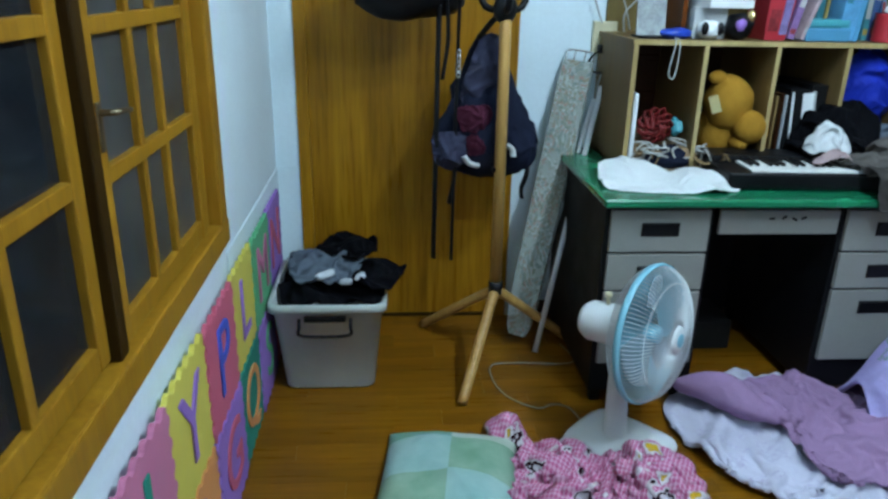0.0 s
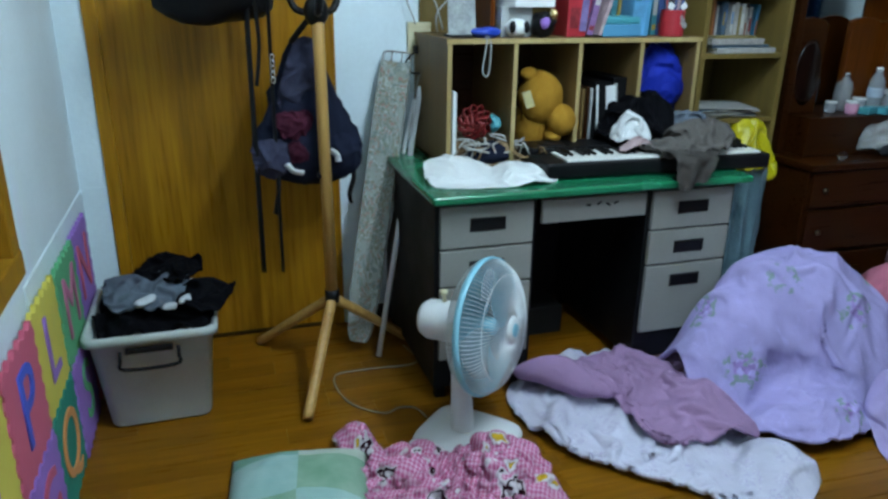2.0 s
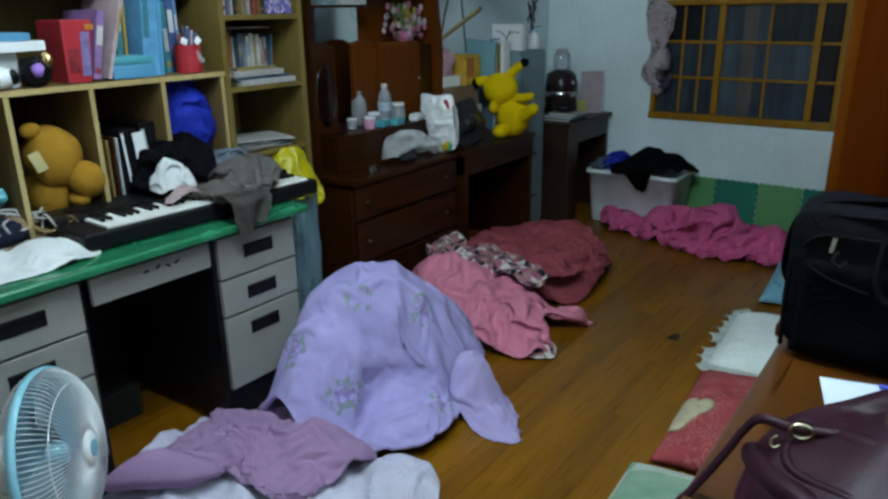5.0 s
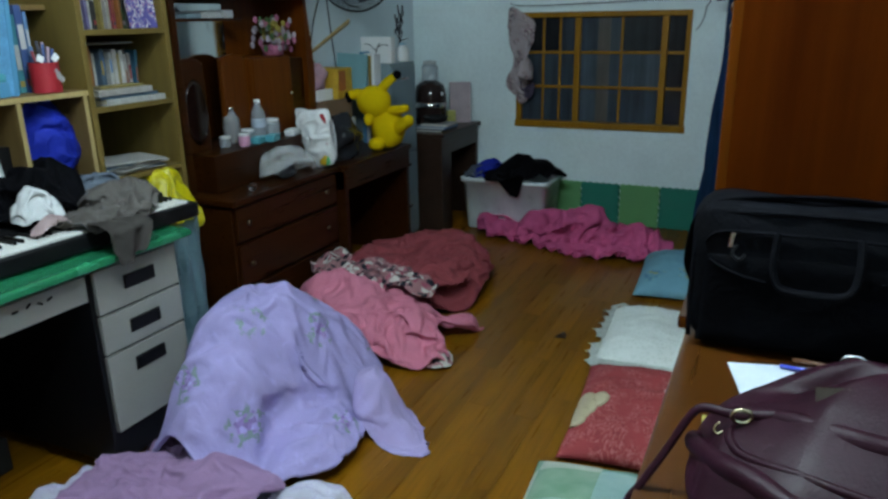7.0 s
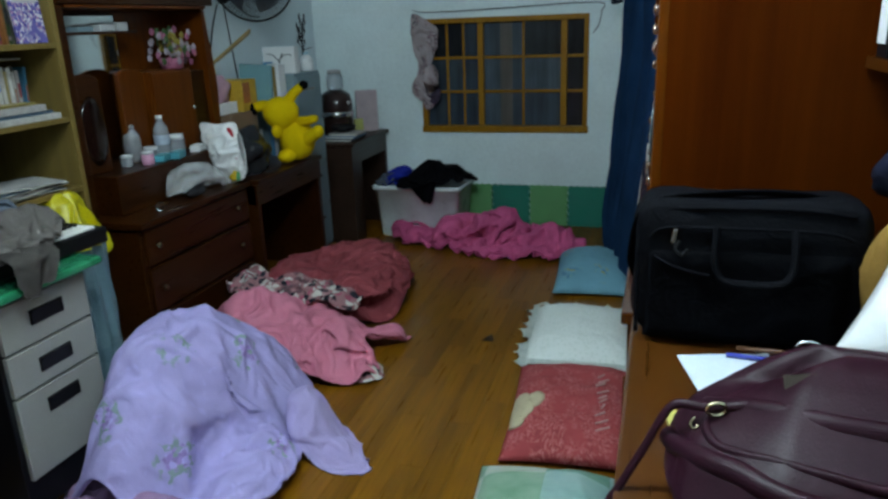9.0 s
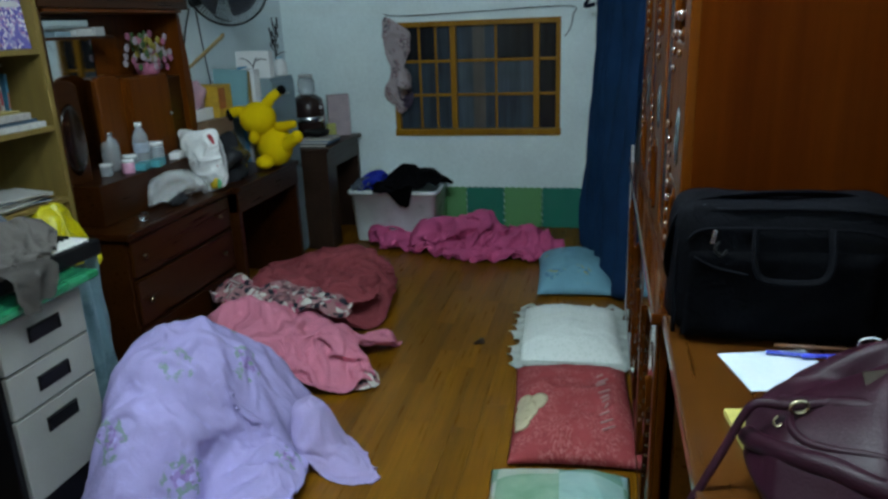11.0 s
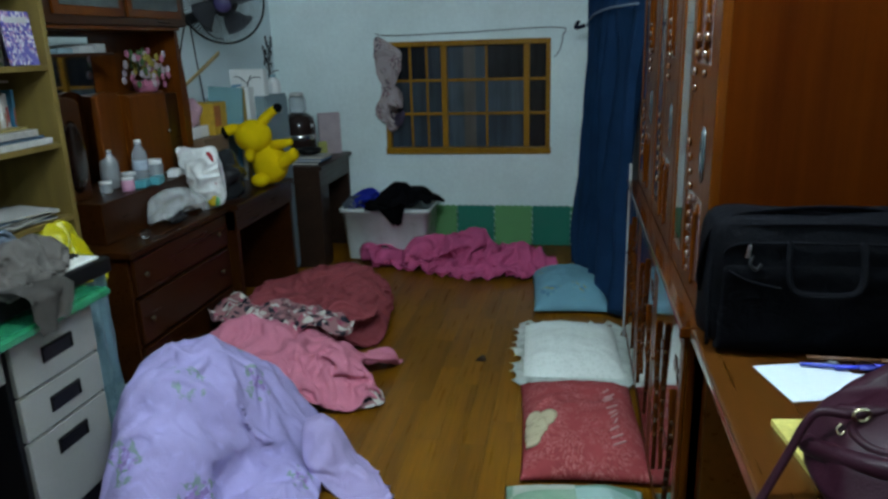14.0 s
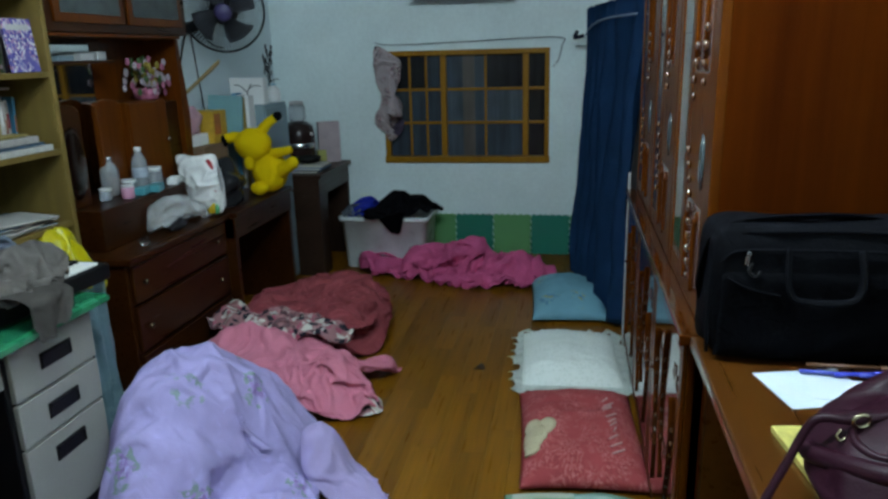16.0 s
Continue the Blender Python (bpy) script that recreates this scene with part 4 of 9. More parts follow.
for k in range(5):
    tube([Vector((-2.05, 0.40 + 0.006 * math.cos(q), 1.14 - k * 0.018 + 0.011 * math.sin(q))) for q in [i * math.pi / 4 for i in range(8)]], 0.0025, 6, bm=bm, per=2, closed=True)
part("chain", bm, CHROME, bag2, "small metal chain", True)

# ironing board leaning on the wall
IRONCLOTH = sprigs("ironing_board_cloth", (0.33, 0.35, 0.32), ((0.20, 0.22, 0.17), (0.34, 0.22, 0.19), (0.28, 0.30, 0.25), (0.20, 0.24, 0.22), (0.42, 0.44, 0.41), (0.26, 0.22, 0.16)), 13, 0.8)
board = thing("ironing_board", (-2.08, 0.72, 0), "folded ironing board with a faded floral cover, leaning on the wall", "ironing board")
bm = bmesh.new()
a, b = Vector((-2.10, 0.665, 0.05)), Vector((-2.335, 0.885, 1.09))
axis, side = (b - a).normalized(), Vector((0.42, 0.9, 0)).normalized()
side = (side - axis * side.dot(axis)).normalized()
nrm = axis.cross(side)
rings = []
for f, w in ((0, 0.028), (0.03, 0.042), (0.1, 0.052), (0.3, 0.056), (0.9, 0.058), (0.985, 0.056), (1.0, 0.05)):
    c = a.lerp(b, f)
    rings.append([c - side * w - nrm * 0.014, c - side * (w + 0.006), c - side * w + nrm * 0.014, c + side * w + nrm * 0.014, c + side * (w + 0.006), c + side * w - nrm * 0.014])
ring_sweep(rings, bm)
part("padded_cover", bm, IRONCLOTH, board, "faded floral cover")
bm = rod((-2.035, 0.73, 0.008), (-2.305, 0.975, 1.0), 0.011)
rod((-2.13, 0.70, 0.06), (-2.32, 0.955, 0.95), 0.009, bm=bm)
part("folded_leg", bm, WHITEPLASTIC, board, "white tubular legs", True)
bm = tube((b - side * 0.05, b - side * 0.05 + axis * 0.035, b + axis * 0.04, b + side * 0.05 + axis * 0.035, b + side * 0.05), 0.004, per=4)
for s in (-0.02, 0.02):
    rod(b + side * s, b + side * s + axis * 0.038, 0.003, bm=bm)
part("iron_rest", bm, CHROME, board, "wire iron rest", True)

# table fan
def table_fan():
    m = pose(-1.425, 0.885, 0, 0, 0, -46)
    f = thing("table_fan", None, "white table fan with a pale blue rim, standing on the floor", "fan", m=m)
    bm = bmesh.new()
    rings = []
    for z, w, d in ((0, 0.13, 0.15), (0.012, 0.135, 0.155), (0.024, 0.131, 0.151), (0.034, 0.108, 0.128), (0.042, 0.05, 0.055)):
        ring = []
        for k in range(32):
            q = 2 * math.pi * k / 32
            c, si = math.cos(q), math.sin(q)
            ring.append(Vector((math.copysign(abs(c) ** 0.42, c) * w, math.copysign(abs(si) ** 0.42, si) * d + 0.0, z)))
        rings.append(ring)
    ring_sweep(rings, bm)
    base = part("fan_base", bm, WHITEPLASTIC, f, smooth=True)
    part("control_panel", turned(box(-0.036, 0.036, -0.028, 0.028, 0, 0.006, 0.002), pose(0.055, 0.07, 0.036, 0, 5, 0)), plain("blue_label", (0.05, 0.16, 0.30), 0.4), base, "blue control label")
    bm = tube(((0, -0.02, 0.035), (0, -0.025, 0.12), (0, -0.03, 0.24), (0, -0.03, 0.35)), (0.038, 0.028), 18, per=5)
    part("fan_neck", bm, WHITEPLASTIC, f, smooth=True)
    tilt = pose(0, -0.03, 0.405, 6, 0, 0)
    bm = turned(lathe(((0.012, -0.135), (0.05, -0.132), (0.062, -0.112), (0.064, -0.02), (0.05, 0.02), (0.03, 0.03)), n=28), tilt @ pose(0, 0, 0, -90, 0, 0))
    motor = part("motor_housing", bm, WHITEPLASTIC, f, smooth=True)
    part("swing_knob", turned(lathe(((0.006, 0.0), (0.006, 0.03), (0.012, 0.032), (0.012, 0.044), (0.004, 0.047)), (0, -0.055, 0.056), 14), tilt), CREAMPLASTIC, motor, smooth=True)
    cage = tilt @ pose(0, 0.085, 0, -90, 0, 0)
    R = 0.205
    bm = turned(lathe(((R - 0.003, -0.010), (R + 0.003, -0.010), (R + 0.005, 0.0), (R + 0.003, 0.010), (R - 0.003, 0.010), (R - 0.003, -0.010)), n=64), cage)
    rim = part("cage_rim", bm, BLUEPLASTIC, f, "pale blue rim", True)
    for name, zs, count in (("rear_grille", (0.0, -0.04, -0.065, -0.074), 84), ("front_grille", (0.0, 0.042, 0.072, 0.082), 96)):
        bm = bmesh.new()
        for k in range(count):
            q = 2 * math.pi * k / count
            c, s = math.cos(q), math.sin(q)
            r2 = 0.05 if name == "rear_grille" else 0.042
            tube([(c * r, s * r, z) for r, z in zip((R, R * 0.9, R * 0.6, r2), zs)], 0.0011, 4, bm=bm, per=3)
        for r, z in ((R * 0.78, zs[1] * 1.35), (r2 + 0.003, zs[3])):
            tube([(math.cos(q) * r, math.sin(q) * r, z) for q in [i * math.pi / 12 for i in range(24)]], 0.0015, 4, bm=bm, per=2, closed=True)
        part(name, turned(bm, cage), WIRE, f, "white wire grille", True)
    part("hub_cap", turned(lathe(((0.002, 0.090), (0.03, 0.089), (0.043, 0.082), (0.044, 0.074), (0.02, 0.073)), n=28), cage), WHITEPLASTIC, f, "round white cap", True)
    part("badge", turned(lathe(((0.002, 0.0925), (0.02, 0.092), (0.02, 0.088)), n=24), cage), BLUEPLASTIC, f, "blue badge")
    bladem, bnt, bb = nodes_of("clear_blue_blade")
    bb.inputs["Base Color"].default_value = (0.55, 0.68, 0.74, 1)
    bb.inputs["Transmission Weight"].default_value = 0.6
    bb.inputs["Roughness"].default_value = 0.25
    for j in range(3):
        bm = bmesh.new()
        grid = []
        for a in range(9):
            u = a / 8
            row = []
            for e in range(9):
                v = e / 8
                r = 0.03 + v * 0.145 * (1 - 0.25 * (2 * u - 1) ** 2 * v)
                q = radians(120 * j) + (u - 0.5) * (1.1 + 0.5 * v) + v * 0.35
                row.append(bm.verts.new((math.cos(q) * r, math.sin(q) * r, 0.002 + (u - 0.5) * 0.045)))
            grid.append(row)
        for a in range(8):
            for e in range(8):
                bm.faces.new((grid[a][e], grid[a + 1][e], grid[a + 1][e + 1], grid[a][e + 1]))
        bmesh.ops.solidify(bm, geom=bm.faces[:], thickness=0.002)
        part("blade", turned(bm, cage), bladem, f, "clear bluish blade", True)
    part("hub", turned(lathe(((0.004, 0.03), (0.024, 0.026), (0.03, 0.0), (0.03, -0.02), (0.01, -0.022)), n=20), cage), BLUEPLASTIC, f, smooth=True)
    return f


table_fan()
solo("fan_cable", tube(((-1.56, 0.79, 0.012), (-1.64, 0.77, 0.006), (-1.66, 0.72, 0.006), (-1.64, 0.66, 0.006), (-1.72, 0.57, 0.006), (-1.84, 0.535, 0.006), (-1.94, 0.55, 0.006), (-1.95, 0.66, 0.006), (-1.95, 0.86, 0.006), (-2.1, 0.845, 0.006)), 0.0024, 8), plain("grey_cable", (0.26, 0.24, 0.21), 0.5), (-1.8, 0.65, 0), "thin grey mains cable lying in a loop on the floor", "cable", smooth=True)

# ---- steel desk with a green top and what lies on it ----
DF, DT = -1.668, 0.75
desk = thing("steel_desk", (-2.0, 1.42, 0), "black and grey steel office desk with a green vinyl top", "desk")
bm = box(-2.385, -1.622, 0.822, 2.012, 0.722, DT, 0.012, seg=3)
top = part("desktop", bm, GREENTOP, desk, "glossy green vinyl top")
bm = box(-1.6225, -1.6185, 0.826, 2.008, 0.728, 0.744, 0.0015)
part("edge_strip", bm, GREENTOP, top)
for y0, y1 in ((0.845, 1.20), (1.625, 1.985)):
    bm = box(-2.37, DF - 0.012, y0, y1, 0.045, 0.72, 0.004)
    ped = part("pedestal", bm, BLACKMETAL, desk, "black pedestal")
    for yy in (y0 + 0.03, y1 - 0.03):
        for xx in (DF - 0.04, -2.33):
            part("desk_foot", box(xx - 0.018, xx + 0.018, yy - 0.018, yy + 0.018, 0.0, 0.046, 0.003), BLACKMETAL, ped)
    a, b = y0 + 0.016, y1 - 0.016
    for z0, z1 in ((0.563, 0.703), (0.43, 0.555), (0.16, 0.422)):
        dr = part("drawer", box(DF - 0.014, DF + 0.004, a, b, z0, z1, 0.004), GREYMETAL, desk, "grey drawer front")
        mid, zh = (a + b) / 2, z1 - 0.062 if z1 > 0.5 else z1 - 0.06
        bm = box(DF + 0.003, DF + 0.007, mid - 0.062, mid + 0.062, zh - 0.024, zh + 0.022, 0.002)
        h = part("drawer_handle", bm, BLACKPLASTIC, dr, "black recessed pull")
        bm = box(DF + 0.006, DF + 0.013, mid - 0.058, mid + 0.058, zh + 0.01, zh + 0.021, 0.003)
        bm = box(DF + 0.005, DF + 0.010, mid - 0.06, mid - 0.054, zh - 0.022, zh + 0.018, 0.001, bm=bm)
        bm = box(DF + 0.005, DF + 0.010, mid + 0.054, mid + 0.06, zh - 0.022, zh + 0.018, 0.001, bm=bm)
        bmesh.ops.translate(bm, verts=bm.verts, vec=-BASE[desk])
        ob = new("handle_lip", done(bm, "handle_lip", BLACKMETAL))
        ob.parent = dr
kd = part("knee_drawer", box(DF - 0.014, DF + 0.003, 1.215, 1.612, 0.622, 0.703, 0.004), GREYMETAL, desk, "wide grey drawer front")
for dy, dz, r in ((0, 0, 0), (0.04, 0.004, 35), (0.075, -0.002, -30), (0.105, 0.002, 20)):
    part("worn_mark", turned(box(-0.0008, 0.0008, -0.009, 0.009, -0.0035, 0.0035), pose(DF + 0.0042, 1.385 + dy, 0.676 + dz, r, 0, 0)), BLACKPLASTIC, kd)
part("modesty_panel", box(-2.36, -2.345, 1.20, 1.625, 0.03, 0.72), BLACKMETAL, desk)
part("drawer_box", box(-2.2, DF - 0.015, 1.215, 1.612, 0.64, 0.715), BLACKMETAL, desk)
solo("shoe_box", box(-2.28, -2.05, 1.30, 1.52, 0.0, 0.12, 0.004), plain("dark_carton", (0.012, 0.011, 0.01), 0.8), (-2.16, 1.41, 0), "dark box lying under the desk", "box")

# electronic keyboard
kbm = pose(-1.845, 1.70, DT, 0, 0, -2.5)
kb = thing("electronic_keyboard", None, "black electronic keyboard lying on the green desk", "keyboard", m=kbm)
part("keyboard_body", box(-0.165, 0.135, -0.44, 0.44, 0.004, 0.058, 0.012, seg=3), BLACKPLASTIC, kb)
part("control_deck", box(-0.165, -0.03, -0.435, 0.435, 0.05, 0.078, 0.01), BLACKPLASTIC, kb)
part("display", box(-0.12, -0.06, -0.08, 0.06, 0.077, 0.0795, 0.001), plain("grey_display", (0.07, 0.08, 0.08), 0.2), kb, "grey display")
for y in (-0.33, 0.33):
    part("speaker_grille", lathe(((0.05, 0), (0.05, 0.003), (0.044, 0.004), (0.002, 0.004)), (-0.1, y, 0.0775), 24), BLACKMETAL, kb)
bm_w = done(box(-0.02, 0.118, -0.0103, 0.0103, 0.056, 0.0655, 0.0015, seg=1), "white_key", plain("ivory_key", (0.80, 0.79, 0.74), 0.3, var=0.03))
bm_b = done(box(-0.024, 0.062, -0.0055, 0.0055, 0.06, 0.0755, 0.002, seg=1), "black_key", BLACKPLASTIC)
for k in range(35):
    y = -0.352 + k * 0.022
    ob = new("white_key", bm_w)
    ob.parent, ob.location = kb, (0, y, 0)
    if k % 7 in (0, 1, 3, 4, 5) and k < 35:
        ob = new("black_key", bm_b)
        ob.parent, ob.location = kb, (0, y + 0.011, 0)

TOWEL = fabric("white_towel", (0.644, 0.6532, 0.644), var=0.06)
WHITECLOTH = fabric("white_cloth", (0.62, 0.63, 0.63), var=0.1)
TAUPE = fabric("taupe_cloth", (0.0975, 0.08625, 0.07875), var=0.2)
solo("folded_towel", drape([(-1.75, 0.86), (-2.02, 0.93), (-1.98, 1.1), (-1.9, 1.26), (-1.72, 1.29), (-1.68, 1.1)], [(-1.92, 0.98, 0.12, 0.12, 0.045, 2), (-1.8, 1.18, 0.12, 0.09, 0.035, 3)], (1.1, 1.16), 8, 56, along=70, lift=DT, stiff=0.25, thick=0.006, wave=0.09), TOWEL, (-1.85, 1.07, DT), "folded white towel lying on the green desk", "towel", smooth=True)
solo("black_shirt", drape([(-2.0, 1.58), (-1.9, 1.60), (-1.85, 1.7), (-1.86, 1.86), (-2.05, 1.88), (-2.1, 1.7)], [(-1.99, 1.74, 0.11, 0.13, 0.15)], (1.35, 1.45), 12, 46, along=40, lift=DT + 0.06, stiff=0.22, thick=0.006, wave=0.09, creases=0.012, crease_size=0.08), DARKCLOTH, (-1.95, 1.7, DT + 0.06), "crumpled black shirt lying over the keyboard", "clothes", smooth=True)
garment = thing("white_garment", (-1.84, 1.63, DT + 0.07), "crumpled white garment with a pinkish lining on the keyboard", "clothes")
part("white_cloth", drape([(-1.90, 1.585), (-1.84, 1.575), (-1.805, 1.63), (-1.81, 1.69), (-1.87, 1.705), (-1.92, 1.65)], [(-1.865, 1.635, 0.05, 0.05, 0.10, 1.3), (-1.85, 1.68, 0.035, 0.03, 0.065, 1.5)], (1.25, 1.3), 14, 46, along=110, lift=DT + 0.078, stiff=0.2, thick=0.005, wave=0.07, creases=0.009, crease_size=0.06), WHITECLOTH, garment, smooth=True)
part("pink_lining", drape([(-1.80, 1.565), (-1.765, 1.575), (-1.765, 1.66), (-1.785, 1.695), (-1.81, 1.65)], [(-1.785, 1.63, 0.03, 0.05, 0.04, 1.5)], (1.2, 1.2), 15, 30, along=20, lift=DT + 0.074, stiff=0.3, thick=0.006, wave=0.05), fabric("dusty_pink_cloth", (0.36, 0.26, 0.26), var=0.2), garment, "dusty pink lining", True)
shirt = thing("taupe_shirt", (-1.72, 1.84, DT), "grey-brown shirt hanging over the keyboard and desk edge", "clothes")
part("shirt_body", drape([(-1.98, 1.80), (-1.86, 1.71), (-1.79, 1.64), (-1.74, 1.67), (-1.665, 1.70), (-1.65, 1.86), (-1.74, 1.99), (-1.96, 1.985)], [(-1.82, 1.88, 0.14, 0.11, 0.085), (-1.76, 1.72, 0.07, 0.07, 0.03)], (1.35, 1.45), 16, 60, along=20, lift=DT + 0.055, stiff=0.2, thick=0.006, wave=0.09, creases=0.012, crease_size=0.09), TAUPE, shirt, smooth=True)
bm = bmesh.new()
rows = []
for j in range(15):
    v = j / 14
    row = []
    for i in range(17):
        u = i / 16
        w = 0.165 * (1 - 0.5 * v ** 1.8)
        x = -1.70 + 0.10 * min(1, v * 4) - 0.012 * math.sin(u * 9 + v * 2) - 0.01 * noise.noise(Vector((u * 9, v * 7, 8)))
        row.append(bm.verts.new((x + 0.006, 1.752 + (u - 0.5) * w - 0.012 * v, DT + 0.09 - max(0, v - 0.18) * (0.15 - 0.04 * u) + 0.012 * noise.noise(Vector((u * 6, v * 5, 3))))))
    rows.append(row)
for a, b in zip(rows, rows[1:]):
    for i in range(16):
        bm.faces.new((a[i], a[i + 1], b[i + 1], b[i]))
bmesh.ops.solidify(bm, geom=bm.faces[:], thickness=0.008)
part("hanging_sleeve", bm, TAUPE, shirt, "sleeve over the desk edge", True)
solo("grey_print_shirt", drape([(-1.99, 1.83), (-1.86, 1.82), (-1.83, 1.93), (-1.9, 2.0), (-2.0, 1.97)], [(-1.92, 1.9, 0.08, 0.08, 0.05, 2)], (1.35, 1.45), 18, 46, along=80, lift=DT + 0.10, stiff=0.22, thick=0.006, wave=0.09, creases=0.01, crease_size=0.06), GREYCLOTH, (-1.92, 1.9, DT + 0.1), "light grey printed shirt on top of the clothes", "clothes", smooth=True)

# low pigeon-hole shelf on the desk, and the tall bookcase beside it
SF, SB = -1.965, -2.388
shelf = thing("desk_shelf", (-2.18, 1.48, DT), "light pine pigeon-hole shelf unit standing on the desk", "shelf unit")
part("side_panel", box(SB, SF, 0.972, 0.990, DT, 1.195, 0.001), PINE, shelf)
for y in (1.222, 1.472, 1.722, 1.962):
    part("divider", box(SB + 0.012, SF, y - 0.008, y + 0.008, DT + 0.016, 1.182, 0.001), PINE, shelf)
part("top_board", box(SB, SF + 0.002, 0.968, 1.976, 1.182, 1.200, 0.001), PINE, shelf)
part("bottom_board", box(SB, SF, 0.972, 1.976, DT + 0.001, DT + 0.017, 0.001), PINE, shelf)
# dark brown instead of pine; the recess shade is put into this colour
part("back_panel", box(SB, SB + 0.010, 0.98, 1.97, DT, 1.195), VANITY, shelf, "back board toned dark brown for the recess shade")
PALEEDGE = wood("pale_edge_band", (0.34, 0.24, 0.095), (0.44, 0.33, 0.15), 0.5, "z", 3, spec=0.15)
for y in (0.98, 1.222, 1.472, 1.722, 1.962):
    part("edge_band", box(SF, SF + 0.0015, y - 0.0075, y + 0.0075, DT + 0.018, 1.181), PALEEDGE, shelf, "pale edge band")
part("edge_band", box(SF + 0.002, SF + 0.0035, 0.97, 1.975, 1.183, 1.199), PALEEDGE, shelf, "pale edge band")
tall = thing("tall_bookcase", (-2.18, 2.18, 0), "tall pale yellow wooden bookcase half full of books", "bookcase")
YPINE = wood("yellow_bookcase_wood", (0.122, 0.080, 0.020), (0.172, 0.116, 0.031), 0.5, "z", 3)
part("side_panel", box(SB, SF, 1.978, 2.000, 0, 1.95, 0.001), YPINE, tall)
part("side_panel", box(SB, SF, 2.352, 2.374, 0, 1.95, 0.001), YPINE, tall)
part("back_panel", box(SB, SB + 0.01, 1.99, 2.36, 0.02, 1.95), YPINE, tall)
for z in (0.05, 0.34, 0.62, 0.878, 1.128, 1.382, 1.65, 1.93):
    part("shelf_board", box(SB + 0.01, SF - 0.002, 2.0, 2.352, z - 0.009, z + 0.009, 0.001), YPINE, tall)

# upper tier over the pigeon holes: a recessed board and shelf behind the books
part("upper_back", box(SB, SB + 0.012, 0.99, 1.97, 1.20, 1.72), YPINE, shelf)
part("upper_shelf", box(SB, -2.10, 1.16, 1.976, 1.455, 1.472, 0.001), PINE, shelf)
part("upright", box(SB, -2.05, 1.155, 1.172, 1.20, 1.72, 0.001), VANITYRED, shelf)

BOOKCOL = ((0.22, 0.025, 0.03), (0.38, 0.36, 0.34), (0.04, 0.08, 0.22), (0.5, 0.48, 0.46), (0.2, 0.06, 0.03), (0.05, 0.17, 0.15), (0.3, 0.2, 0.04), (0.05, 0.05, 0.06), (0.36, 0.25, 0.3), (0.1, 0.2, 0.36))
COVERS = [plain("book_cover", c, 0.55, var=0.15, scale=14) for c in BOOKCOL]
PAGES = plain("book_pages", (0.66, 0.63, 0.54), 0.85, var=0.1, grain=300)


def book(x0, x1, y0, y1, z0, z1, cover, label="", lean=0.0, flat=False, group="books on the shelf"):
    """A book with two covers, a rounded spine and pages, standing with its spine to the room (or lying flat)."""
    c = Vector(((x0 + x1) / 2, (y0 + y1) / 2, z0))
    m = Matrix.Translation(c) @ pose(0, 0, 0, lean, 0, 0)
    b = thing("book", None, label or "closed book on the shelf", "book", group, m=m)
    hx, hy, h = (x1 - x0) / 2, (y1 - y0) / 2, z1 - z0
    if flat:
        part("cover", box(-hx, hx, -hy, hy, 0, 0.003), cover, b)
        part("cover", box(-hx, hx, -hy, hy, h - 0.003, h), cover, b)
        part("spine", box(hx - 0.003, hx + 0.002, -hy, hy, 0.0, h, 0.002), cover, b)
        part("pages", box(-hx + 0.004, hx - 0.003, -hy + 0.004, hy - 0.004, 0.003, h - 0.003), PAGES, b)
    else:
        part("cover", box(-hx, hx, -hy, -hy + 0.003, 0, h), cover, b)
        part("cover", box(-hx, hx, hy - 0.003, hy, 0, h), cover, b)
        part("spine", box(hx - 0.003, hx + 0.003, -hy, hy, 0, h, 0.002), cover, b)
        part("pages", box(-hx + 0.005, hx - 0.003, -hy + 0.003, hy - 0.003, 0.004, h - 0.005), PAGES, b)
        if hy > 0.006:
            k = int(abs(y0) * 1000) % 7
            part("title_band", box(hx + 0.0025, hx + 0.0042, -hy + 0.003, hy - 0.003, h * (0.3 + 0.05 * k), h * (0.62 + 0.04 * k)), COVERS[(k * 3 + 1) % 10], b, "printed title band")
            part("title_band", box(hx + 0.0025, hx + 0.0042, -hy + 0.003, hy - 0.003, h * 0.08, h * 0.16), COVERS[(k + 6) % 10], b)
    return b


rng = random.Random(11)
SPINES = [plain("book_spine", c, 0.5, var=0.3, scale=30) for c in ((0.05, 0.09, 0.13), (0.36, 0.35, 0.33), (0.03, 0.028, 0.028), (0.13, 0.035, 0.02), (0.24, 0.09, 0.025), (0.30, 0.28, 0.26), (0.06, 0.10, 0.05), (0.20, 0.03, 0.04), (0.22, 0.17, 0.05), (0.14, 0.12, 0.24))]
for z, full, tones in ((1.137, 0.15, (0, 1, 2, 1, 3, 4, 2, 3, 1, 0)), (1.391, 0.31, (8, 1, 7, 4, 6, 5, 9, 1, 2, 8, 7, 5))):
    y, k = 2.006, 0
    while y < 2.0 + full:
        w = rng.uniform(0.009, 0.019)
        h = rng.uniform(0.165, 0.2) if z < 1.3 else rng.uniform(0.15, 0.20)
        book(-2.22, -2.07 + rng.uniform(-0.02, 0.01), y, y + w, z, z + h, SPINES[tones[k % len(tones)]], lean=0)
        y += w + 0.0012
        k += 1
book(-2.26, -2.09, 2.247, 2.268, 1.137, 1.32, SPINES[2])
book(-2.26, -2.09, 2.271, 2.286, 1.137, 1.305, SPINES[5])
book(-2.26, -2.09, 2.297, 2.309, 1.137, 1.315, plain("sea_blue_cover", (0.03, 0.13, 0.20), 0.45), "sea-blue book leaning at the shelf end", lean=-4)
book(-2.24, -2.09, 2.06, 2.31, 1.338, 1.345, SPINES[1], "thin pale magazine lying on the books", flat=True)
